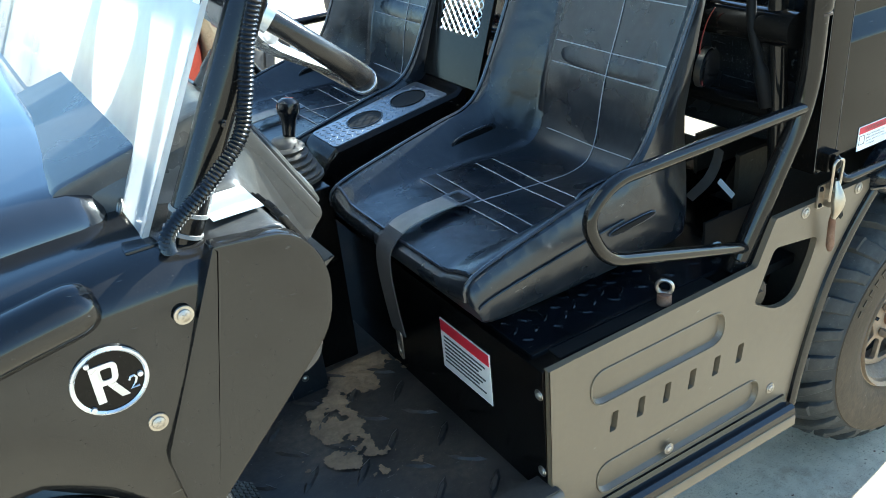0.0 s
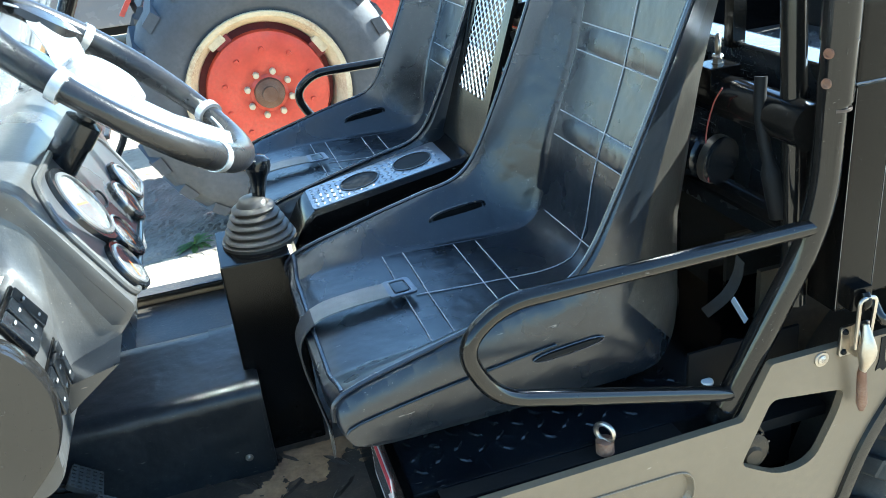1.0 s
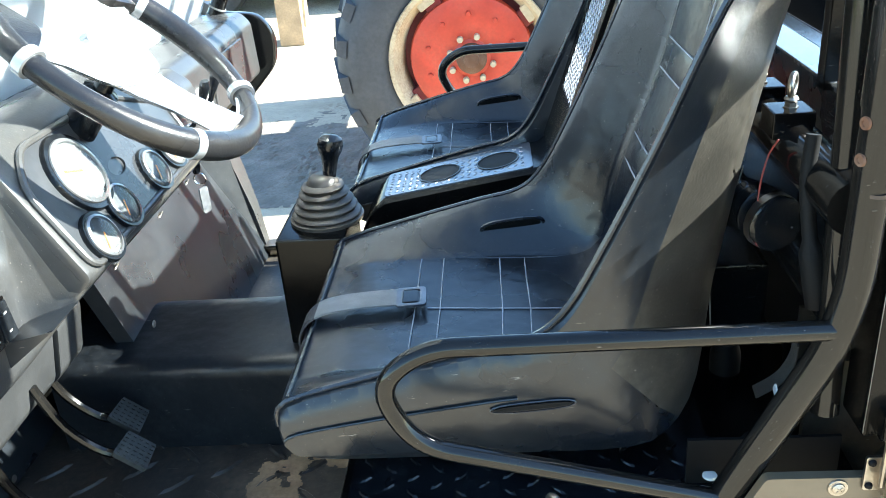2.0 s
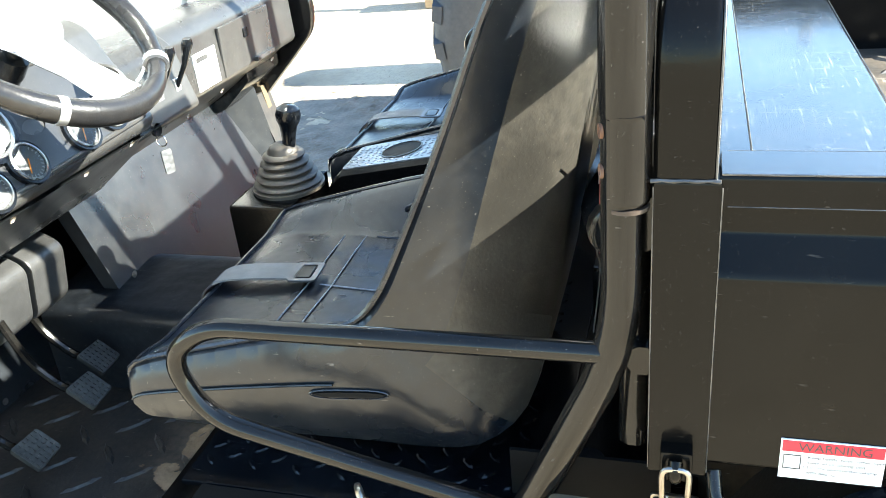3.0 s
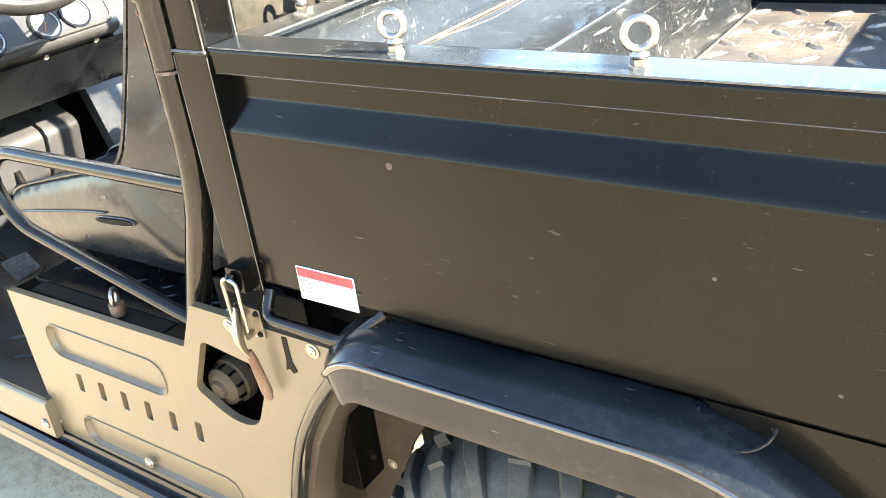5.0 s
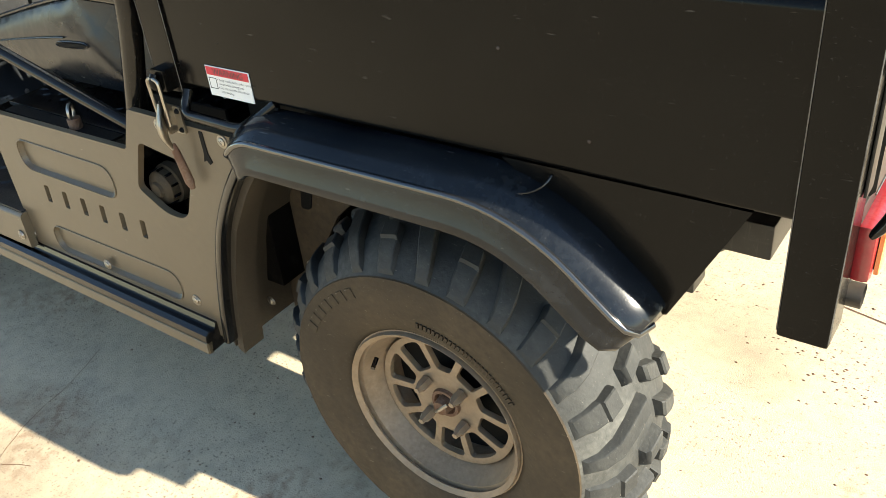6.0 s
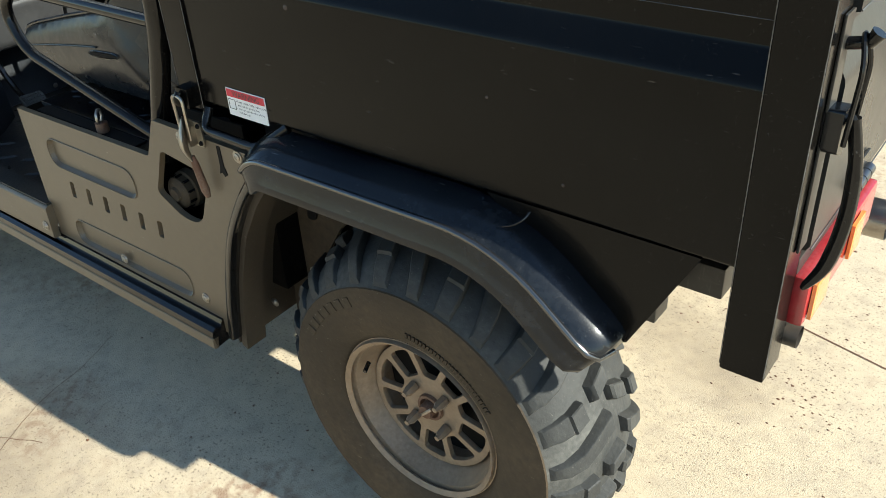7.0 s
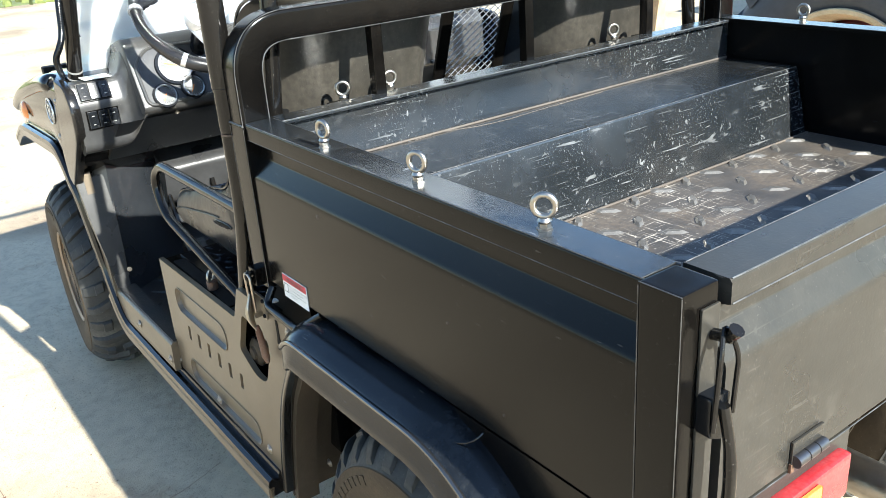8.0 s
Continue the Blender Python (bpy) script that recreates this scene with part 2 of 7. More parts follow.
TIMBER = material("weathered_timber", (0.42, 0.30, 0.17), 0.8, var=0.3, dust=0.4, bump=0.5, bump_scale=60)
LEAF = material("weed_leaf", (0.10, 0.17, 0.035), 0.55, var=0.35, scale=30)
GRASS = material("dry_grass", (0.16, 0.19, 0.055), 0.8, var=0.4, scale=1.5)
REDWIRE = material("red_wire", (0.20, 0.02, 0.02), 0.4)


def concrete():
    """Pale concrete with fine dark grit, pits, rusty stains and broad clouding."""
    m = bpy.data.materials.new("concrete")
    m.use_nodes = True
    N, L = m.node_tree.nodes, m.node_tree.links
    p = N["Principled BSDF"]
    tc = N.new("ShaderNodeTexCoord")

    def tex(s, detail=5.0):
        n = N.new("ShaderNodeTexNoise")
        n.inputs["Scale"].default_value, n.inputs["Detail"].default_value = s, detail
        L.new(tc.outputs["Object"], n.inputs["Vector"])
        return n.outputs[0]

    def rng(src, a, b, c=0.0, d=1.0):
        r = N.new("ShaderNodeMapRange")
        for i, v in enumerate((a, b, c, d)):
            r.inputs[i + 1].default_value = v
        L.new(src, r.inputs[0])
        return r.outputs[0]

    def mix(fac, a, b):
        x = N.new("ShaderNodeMix")
        x.data_type = "RGBA"
        L.new(fac, x.inputs[0])
        for sock, val in ((x.inputs[6], a), (x.inputs[7], b)):
            if isinstance(val, tuple):
                sock.default_value = (*val, 1)
            else:
                L.new(val, sock)
        return x.outputs[2]

    def mul(a, b):
        x = N.new("ShaderNodeMath")
        x.operation = "MULTIPLY"
        L.new(a, x.inputs[0])
        L.new(b, x.inputs[1])
        return x.outputs[0]
    col = mix(rng(tex(0.9), 0.35, 0.7), (0.52, 0.430, 0.298), (0.44, 0.352, 0.234))
    col = mix(rng(tex(11), 0.45, 0.75, 0, 0.6), col, (0.36, 0.30, 0.22))
    mottle = mul(rng(tex(26, 6), 0.45, 0.66), rng(tex(1.7), 0.3, 0.7, 0.25, 0.75))
    col = mix(mottle, col, (0.315, 0.255, 0.185))
    grit = mul(rng(tex(150, 2), 0.60, 0.67), rng(tex(3.2), 0.35, 0.6, 0.25, 1.0))
    col = mix(grit, col, (0.10, 0.075, 0.05))
    stain = mul(rng(tex(2.3, 8), 0.56, 0.68), rng(tex(38, 4), 0.45, 0.6))
    col = mix(stain, col, (0.22, 0.13, 0.08))
    fine = rng(tex(420, 3), 0.36, 0.64)
    col = mix(mul(fine, rng(tex(60, 3), 0.3, 0.7, 0.25, 0.6)), col, (0.57, 0.485, 0.362))
    specks = mul(rng(tex(260, 2), 0.655, 0.70), rng(tex(5), 0.40, 0.6, 0.1, 1.0))
    col = mix(specks, col, (0.13, 0.095, 0.06))
    oil = rng(tex(0.9, 8), 0.53, 0.68, 0, 0.6)
    col = mix(oil, col, (0.17, 0.13, 0.09))
    L.new(col, p.inputs["Base Color"])
    p.inputs["Roughness"].default_value = 0.9
    p.inputs["Specular IOR Level"].default_value = 0.2
    b = N.new("ShaderNodeBump")
    b.inputs["Strength"].default_value, b.inputs["Distance"].default_value = 0.5, 0.003
    L.new(tex(300, 4), b.inputs["Height"])
    L.new(b.outputs[0], p.inputs["Normal"])
    return m


CONCRETE = concrete()


def glass(name, tint=(1, 1, 1), rough=0.0):
    m = bpy.data.materials.new(name)
    m.use_nodes = True
    p = m.node_tree.nodes["Principled BSDF"]
    p.inputs["Base Color"].default_value = (*tint, 1)
    p.inputs["Roughness"].default_value = rough
    p.inputs["Transmission Weight"].default_value = 1.0
    p.inputs["IOR"].default_value = 1.2
    return m


GLASS = glass("gauge_glass", (0.93, 0.97, 0.97), 0.02)


def hazy_screen():
    """Scratched clear plastic: mostly see-through, with a dusty film that catches the sun from either side."""
    m = bpy.data.materials.new("hazy_screen")
    m.use_nodes = True
    N, L = m.node_tree.nodes, m.node_tree.links
    out = N["Material Output"]
    clear = N.new("ShaderNodeBsdfTransparent")
    clear.inputs[0].default_value = (0.94, 0.97, 0.97, 1)
    film, back = N.new("ShaderNodeBsdfDiffuse"), N.new("ShaderNodeBsdfTranslucent")
    for n in (film, back):
        n.inputs[0].default_value = (0.80, 0.82, 0.83, 1)
    gloss = N.new("ShaderNodeBsdfGlossy")
    gloss.inputs["Roughness"].default_value = 0.12
    tc, noise = N.new("ShaderNodeTexCoord"), N.new("ShaderNodeTexNoise")
    noise.inputs["Scale"].default_value, noise.inputs["Detail"].default_value = 5.0, 7.0
    L.new(tc.outputs["Object"], noise.inputs["Vector"])
    amount = N.new("ShaderNodeMapRange")
    for i, v in enumerate((0.3, 0.7, 0.38, 0.68)):
        amount.inputs[i + 1].default_value = v
    L.new(noise.outputs[0], amount.inputs[0])

    def blend(a, b, fac):
        x = N.new("ShaderNodeMixShader")
        if isinstance(fac, float):
            x.inputs[0].default_value = fac
        else:
            L.new(fac, x.inputs[0])
        L.new(a.outputs[0], x.inputs[1])
        L.new(b.outputs[0], x.inputs[2])
        return x
    dusty = blend(film, back, 0.5)
    both = blend(clear, dusty, amount.outputs[0])
    fres = N.new("ShaderNodeFresnel")
    fres.inputs[0].default_value = 1.4
    top = blend(both, gloss, fres.outputs[0])
    L.new(top.outputs[0], out.inputs[0])
    return m


SCREEN = hazy_screen()


# ---- builders ----
def weigh_normals(me, angle):
    """Corner normals weighted by face area, so that wide flat faces stay flat beside small bevels."""
    limit = math.cos(radians(angle))
    faces = [(p.normal.copy(), p.area) for p in me.polygons]
    round_ = [[] for _ in me.vertices]
    for p in me.polygons:
        for v in p.vertices:
            round_[v].append(p.index)
    out = []
    for p in me.polygons:
        n = faces[p.index][0]
        for v in p.vertices:
            total = Vector()
            for q in round_[v]:
                if n.dot(faces[q][0]) > limit:
                    total += faces[q][0] * faces[q][1]
            out.append(total.normalized() if total.length > 1e-14 else n)
    me.normals_split_custom_set(out)


def part(name, bm, mat, parent=None, label="", smooth=True, angle=40, crisp=True):
    """Links a bmesh as one mesh object under a thing or a part."""
    bmesh.ops.recalc_face_normals(bm, faces=bm.faces[:])
    me = bpy.data.meshes.new(name)
    bm.to_mesh(me)
    bm.free()
    me.materials.append(mat)
    if smooth:
        me.polygons.foreach_set("use_smooth", [True] * len(me.polygons))
        me.set_sharp_from_angle(angle=radians(angle))
        if crisp and len(me.polygons) < 6000:
            weigh_normals(me, angle)
    ob = new(name, me)
    if parent is not None:
        ob.parent = parent
    if label:
        tagged(ob, label)
    return ob


def share(name, me, parent, m):
    """A further object on the same mesh."""
    ob = new(name, me)
    ob.parent = parent
    ob.matrix_basis = m
    return ob


def thing(name, label, category, group="", at=(0, 0, 0)):
    ob = new(name)
    ob.empty_display_size = 0.1
    ob.location = at
    return tagged(ob, label, category, group)


def box(x0, x1, y0, y1, z0, z1, bev=0.004, seg=2, bm=None):
    own = bmesh.new()
    bmesh.ops.create_cube(own, size=1)
    for v in own.verts:
        v.co = Vector(((x0 + x1) / 2 + v.co.x * (x1 - x0), (y0 + y1) / 2 + v.co.y * (y1 - y0), (z0 + z1) / 2 + v.co.z * (z1 - z0)))
    if bev:
        bmesh.ops.bevel(own, geom=own.edges[:], offset=bev, segments=seg, affect="EDGES", profile=0.6)
    return join(bm, own) if bm else own


def join(bm, other):
    me = bpy.data.meshes.new("joined")
    other.to_mesh(me)
    other.free()
    bm.from_mesh(me)
    bpy.data.meshes.remove(me)
    return bm


def moved(bm, m):
    bmesh.ops.transform(bm, matrix=m, verts=bm.verts[:])
    return bm


def fillet(pts, rad, k=5, closed=False):
    """Rounds the corners of a polyline."""
    pts = [Vector(p) for p in pts]
    out = []
    n = len(pts)
    for i, p in enumerate(pts):
        if not closed and i in (0, n - 1):
            out.append(p)
            continue
        a, b = pts[i - 1], pts[(i + 1) % n]
        r = rad[i] if isinstance(rad, (list, tuple)) else rad
        da, db = (a - p), (b - p)
        r = min(r, da.length * 0.49, db.length * 0.49)
        s, e = p + da.normalized() * r, p + db.normalized() * r
        for j in range(k + 1):
            t = j / k
            out.append(s * (1 - t) ** 2 + p * 2 * t * (1 - t) + e * t * t)
    return out


def tube(pts, r, n=12, closed=False, cap=True, flat=1.0, bm=None):
    """Sweeps a round section along a line. r may be a list."""
    bm = bm or bmesh.new()
    pts = [Vector(p) for p in pts]
    m = len(pts)
    rings = []
    up = None
    for i, p in enumerate(pts):
        a = pts[i - 1] if (i > 0 or closed) else p
        b = pts[(i + 1) % m] if (i < m - 1 or closed) else p
        d = (b - a).normalized()
        if up is None:
            up = d.orthogonal().normalized()
            if abs(d.z) < 0.9:
                up = (Vector((0, 0, 1)) - d * d.z).normalized()
        up = (up - d * up.dot(d)).normalized()
        side = d.cross(up)
        rad = r[i] if isinstance(r, (list, tuple)) else r
        rings.append([bm.verts.new(p + (up * math.sin(2 * math.pi * j / n) * flat + side * math.cos(2 * math.pi * j / n)) * rad) for j in range(n)])
    for i in range(m if closed else m - 1):
        A, Bq = rings[i], rings[(i + 1) % m]
        for j in range(n):
            bm.faces.new((A[j], A[(j + 1) % n], Bq[(j + 1) % n], Bq[j]))
    if cap and not closed:
        bm.faces.new(rings[0])
        bm.faces.new(rings[-1])
    return bm


def lathe(profile, n=48, axis="y", bm=None, closed=False):
    """Turns (radius, along) pairs round an axis through the origin."""
    bm = bm or bmesh.new()
    rings = []
    for r, h in profile:
        ring = []
        for j in range(n):
            a = 2 * math.pi * j / n
            c, s = r * math.cos(a), r * math.sin(a)
            ring.append(bm.verts.new({"y": (c, h, s), "z": (c, s, h), "x": (h, c, s)}[axis]))
        rings.append(ring)
    k = len(rings)
    for i in range(k if closed else k - 1):
        A, Bq = rings[i], rings[(i + 1) % k]
        for j in range(n):
            bm.faces.new((A[j], A[(j + 1) % n], Bq[(j + 1) % n], Bq[j]))
    return bm


def plate(outline, holes=(), depth=(0.0, 0.01), m=None, bev=0.0):
    """A flat outline (u, v) with holes, given thickness along the third axis, as (u, w, v)."""
    loops = [list(outline), *[list(h) for h in holes]]
    bm = bmesh.new()
    flat = [[Vector((u, v, 0)) for u, v in lp] for lp in loops]
    tris = tessellate_polygon(flat)
    pts = [p for lp in flat for p in lp]
    faces = []
    front = [bm.verts.new((p.x, depth[0], p.y)) for p in pts]
    back = [bm.verts.new((p.x, depth[1], p.y)) for p in pts]
    for t in tris:
        bm.faces.new([front[i] for i in t])
        bm.faces.new([back[i] for i in reversed(t)])
    base = 0
    for lp in loops:
        k = len(lp)
        for i in range(k):
            a, b = base + i, base + (i + 1) % k
            bm.faces.new((front[a], front[b], back[b], back[a]))
        base += k
    bmesh.ops.recalc_face_normals(bm, faces=bm.faces[:])
    if not holes:
        bmesh.ops.dissolve_limit(bm, angle_limit=0.01, verts=bm.verts[:], edges=bm.edges[:])
    if bev:
        ed = [e for e in bm.edges if e.is_manifold and e.calc_face_angle(0) > 0.6]
        bmesh.ops.bevel(bm, geom=ed, offset=bev, segments=2, affect="EDGES", profile=0.6)
    if m:
        moved(bm, m)
    return bm


def round2(pts, rad, k=5):
    return [(p.x, p.y) for p in fillet([(a, b, 0) for a, b in pts], rad, k, closed=True)]


def loft(rings, closed=True, caps=True, bm=None):
    bm = bm or bmesh.new()
    vs = [[bm.verts.new(p) for p in r] for r in rings]
    n = len(vs[0])
    for A, Bq in zip(vs, vs[1:]):
        for j in range(n if closed else n - 1):
            bm.faces.new((A[j], A[(j + 1) % n], Bq[(j + 1) % n], Bq[j]))
    if caps and closed:
        bm.faces.new(vs[0])
        bm.faces.new(vs[-1])
    return bm


def spline(pts, k=6):
    """Catmull-Rom line through the points."""
    P = [Vector(p) for p in pts]
    out = []
    for i in range(len(P) - 1):
        a, b, c, d = P[max(i - 1, 0)], P[i], P[i + 1], P[min(i + 2, len(P) - 1)]
        for j in range(k):
            t = j / k
            out.append(0.5 * ((2 * b) + (c - a) * t + (2 * a - 5 * b + 4 * c - d) * t * t + (3 * b - a - 3 * c + d) * t ** 3))
    out.append(P[-1])
    return out


def extrude_y(profile, y0, y1, bev=0.0):
    """An (x, z) profile drawn out along y."""
    return plate(profile, (), (y0, y1), bev=bev)

# ---- the ground ----
def ground():
    bm = bmesh.new()
    bmesh.ops.create_grid(bm, x_segments=24, y_segments=24, size=1)
    for v in bm.verts:
        v.co = Vector((v.co.x * abs(v.co.x) ** 1.5 * 300, v.co.y * abs(v.co.y) ** 1.5 * 300, 0))
    return tagged(part("ground", bm, CONCRETE, smooth=False), "pale sunlit concrete yard with stains and grit", "ground", kind="structure")


ground()
CY = 0.672
utv = thing("utility_vehicle", "black two-seat utility vehicle with steel cargo bed and dusty side panels", "vehicle")


def mirror_y(bm):
    for v in bm.verts:
        v.co.y = 2 * CY - v.co.y
    bmesh.ops.reverse_faces(bm, faces=bm.faces[:])
    return bm


SCREW = None


def screw(parent, m, r=0.009, name="screw"):
    """A domed cross-head screw whose axis is the local -y."""
    global SCREW
    if SCREW is None:
        bm = lathe([(0.0001, -0.5), (0.45, -0.45), (0.75, -0.3), (0.8, -0.12), (1.15, -0.10), (1.2, 0.0), (1.2, 0.1)], 14)
        for a in (0, 1):
            d = box(-0.4, 0.4, -0.56, -0.4, -0.07, 0.07, 0)
            join(bm, moved(d, pose(0, 0, 0, 0, 45 + 90 * a, 0)))
        ob = part("screw", bm, STEEL)
        SCREW = ob.data
        bpy.data.objects.remove(ob)
    ob = share(name, SCREW, parent, m @ Matrix.Scale(r, 4))
    return ob


# ---- side panels ----
ARCH = [(0.735, 0.742), (0.715, 0.722), (0.672, 0.665), (0.629, 0.589), (0.598, 0.50), (0.575, 0.41), (0.562, 0.335)]


def side_panel(flip=False):
    out = round2([(-0.012, 0.677), (0.436, 0.684), (0.474, 0.762), (0.735, 0.760)], 0.006) + ARCH + [(0.545, 0.335), (-0.012, 0.355)]
    hole = round2([(0.478, 0.706), (0.592, 0.690), (0.585, 0.655), (0.552, 0.580), (0.500, 0.575), (0.436, 0.612)], [0.012, 0.012, 0.02, 0.025, 0.03, 0.012], 6)
    slot = lambda x0, x1, z0, z1, d=0.0: round2([(x0 + d, z0 + d), (x1 - d, z0 + d), (x1 - d, z1 - d), (x0 + d, z1 - d)], (z1 - z0) * 0.485 - d, 8)
    mark = lambda x, d=0.0: round2([(x + d, 0.503 + d), (x + 0.015 - d, 0.503 + d), (x + 0.020 - d, 0.541 - d), (x + 0.005 + d, 0.541 - d)], 0.0035 - d * 0.4, 3)
    ribs = ((0.072, 0.363, 0.570, 0.632), (0.082, 0.468, 0.383, 0.443))
    marks = [0.108 + i * 0.0585 for i in range(6)]
    bm = plate(out, [hole] + [slot(*q) for q in ribs] + [mark(x) for x in marks], (0.0, 0.012))
    pan = part("side_panel", mirror_y(bm) if flip else bm, PANEL, utv, "dusty black side panel with pressed ribs", smooth=False)
    if flip:
        return pan

    def tray(name, rim, foot, deep):
        rings = [[(x, 0.0, z) for x, z in rim], [(x, deep, z) for x, z in foot]]
        bm_ = bmesh.new()
        lo, hi = [[bm_.verts.new(p) for p in r] for r in rings]
        for j in range(len(lo)):
            bm_.faces.new((lo[j], lo[(j + 1) % len(lo)], hi[(j + 1) % len(lo)], hi[j]))
        bm_.faces.new(hi)
        return part(name, bm_, PANEL, pan, smooth=False)
    for q in ribs:
        tray("pressed_rib", slot(*q), slot(*q, 0.0045), 0.0075)
        lip = [(x, -0.0008, z) for x, z in slot(*q, -0.0015)]
        part("rib_lip", tube(lip, 0.0014, 6, closed=True), PANEL, pan)
    for x in marks:
        tray("pressed_mark", mark(x), mark(x, 0.002), 0.010)
    # rolled lip along the wheel arch
    edge = spline([(x, 0, z) for x, z in ARCH], 5)
    rings = []
    for i, p in enumerate(edge):
        d = (edge[min(i + 1, len(edge) - 1)] - edge[max(i - 1, 0)]).normalized()
        n = Vector((-d.z, 0, d.x))
        rings.append([(p.x + n.x * h, y, p.z + n.z * h) for h, y in ((-0.004, 0.004), (-0.002, -0.006), (0.004, -0.010), (0.012, -0.010), (0.015, -0.006), (0.015, 0.022), (-0.004, 0.022))])
    part("arch_lip", loft(rings), COWL, pan, "black rolled lip along the wheel arch")
    for x, z in ((0.244, 0.396), (0.505, 0.400), (0.549, 0.749), (0.692, 0.750), (-0.012, 0.395)):
        screw(pan, pose(x, -0.001, z))
    # near-black sheet behind the opening; its colour stands in for the shade inside
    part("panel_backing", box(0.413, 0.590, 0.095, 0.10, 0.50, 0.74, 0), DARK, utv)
    return pan


side_panel()
side_panel(True)


# ---- sill, floor, tunnel, seat box ----
def sills():
    for flip in (False, True):
        f = (lambda q: mirror_y(q)) if flip else (lambda q: q)
        # moulded rail: flat foot, hollow and rounded bead, swept along the wheel arch and the sill
        line = fillet([(-1.22, 0, 0.775), (-1.10, 0, 0.838), (-0.645, 0, 0.852), (-0.548, 0, 0.755), (-0.478, 0, 0.475), (-0.40, 0, 0.366), (0.0, 0, 0.360), (0.545, 0, 0.352)],
                      [0, 0.06, 0.06, 0.06, 0.06, 0.06, 0.05, 0], 7)
        rings = []
        for i, p in enumerate(line):
            a, b = line[max(i - 1, 0)], line[min(i + 1, len(line) - 1)]
            d = (b - a).normalized()
            n = Vector((-d.z, 0, d.x))
            k = min(1, max(0.0, (p.x + 0.56) / 0.08))
            y0 = -0.050 + 0.018 * k
            sec = [(0.004, 0.016), (y0 + 0.028, 0.014), (y0 + 0.022, 0.002), (y0 + 0.010, 0.006), (y0 + 0.002, 0.000), (y0, -0.012), (y0 + 0.003, -0.016), (y0 + 0.003, -0.036), (y0 + 0.010, -0.038), (0.004, -0.036)]
            rings.append([(p.x + n.x * h, y, p.z + n.z * h) for y, h in sec])
        rail = part("rub_rail", f(loft(rings)), COWL, utv, "black moulded rub rail along the wheel arch and sill")
        foot = []
        for i, p in enumerate(line):
            if p.x < -0.46:
                continue
            a, b = line[max(i - 1, 0)], line[min(i + 1, len(line) - 1)]
            d = (b - a).normalized()
            n = Vector((-d.z, 0, d.x))
            foot.append([(p.x + n.x * h, y, p.z + n.z * h) for y, h in ((-0.0315, -0.0155), (-0.0335, -0.018), (-0.0335, -0.037), (-0.024, -0.041), (-0.020, -0.0155))])
        part("rail_foot", f(loft(foot)), PANEL, rail, "dusty lower lip of the rail")
        prof = round2([(-0.020, 0.372), (-0.004, 0.372), (-0.004, 0.40), (0.034, 0.446), (0.034, 0.452), (-0.012, 0.452), (-0.018, 0.446)], 0.003, 3)
        s = part("sill", f(loft([[(x, y, z) for y, z in prof] for x in (-0.44, 0.0)])), PANEL, utv, "dusty sill edge of the floor")
        part("sill_tread", f(box(-0.432, -0.004, -0.010, 0.036, 0.4525, 0.456, 0.001)), MAT, s, "worn black sill top")
        # front jamb of the doorway: outer strip, sunlit inner face, and the wheel housing that cuts into the footwell
        outer = [(-0.552, 0.790), (-0.520, 0.660), (-0.494, 0.560), (-0.470, 0.470), (-0.440, 0.420), (-0.432, 0.455), (-0.455, 0.560), (-0.475, 0.660), (-0.500, 0.790)]
        part("door_post", f(plate(outer, (), (-0.022, 0.0))), PANEL, utv)
        face = [(-0.430, 0.456, -0.014, 0.022), (-0.446, 0.56, -0.024, 0.030), (-0.470, 0.66, -0.036, 0.036), (-0.500, 0.775, -0.042, 0.046)]
        part("jamb_face", f(loft([[(x, y0, z), (x, y1, z), (x - 0.02, y1, z - 0.004), (x - 0.02, y0, z - 0.004)] for x, z, y0, y1 in face])), DASHP, utv, "worn grey door jamb")
        plan = lambda k: [(-0.432 - k * 0.07, 0.018 + k * 0.028), (-0.53 - k * 0.06, 0.175), (-0.60 - k * 0.04, 0.245), (-0.76, 0.262), (-0.76, 0.010), (-0.46 - k * 0.06, 0.010)]
        part("wheel_housing", f(loft([[(x, y, 0.422 + 0.42 * k) for x, y in plan(k)] for k in (0.0, 0.5, 1.0)])), CARPETED, utv, "black vinyl-covered wheel housing in the footwell")
        if not flip:
            screw(s, pose(-0.25, -0.021, 0.412))
            screw(s, pose(-0.02, -0.021, 0.400))
            screw(utv, pose(-0.418, 0.026, 0.508, 0, 0, 60), 0.006)
            screw(utv, pose(-0.676, 0.421, 0.44, 0, 0, 90), 0.006)


sills()


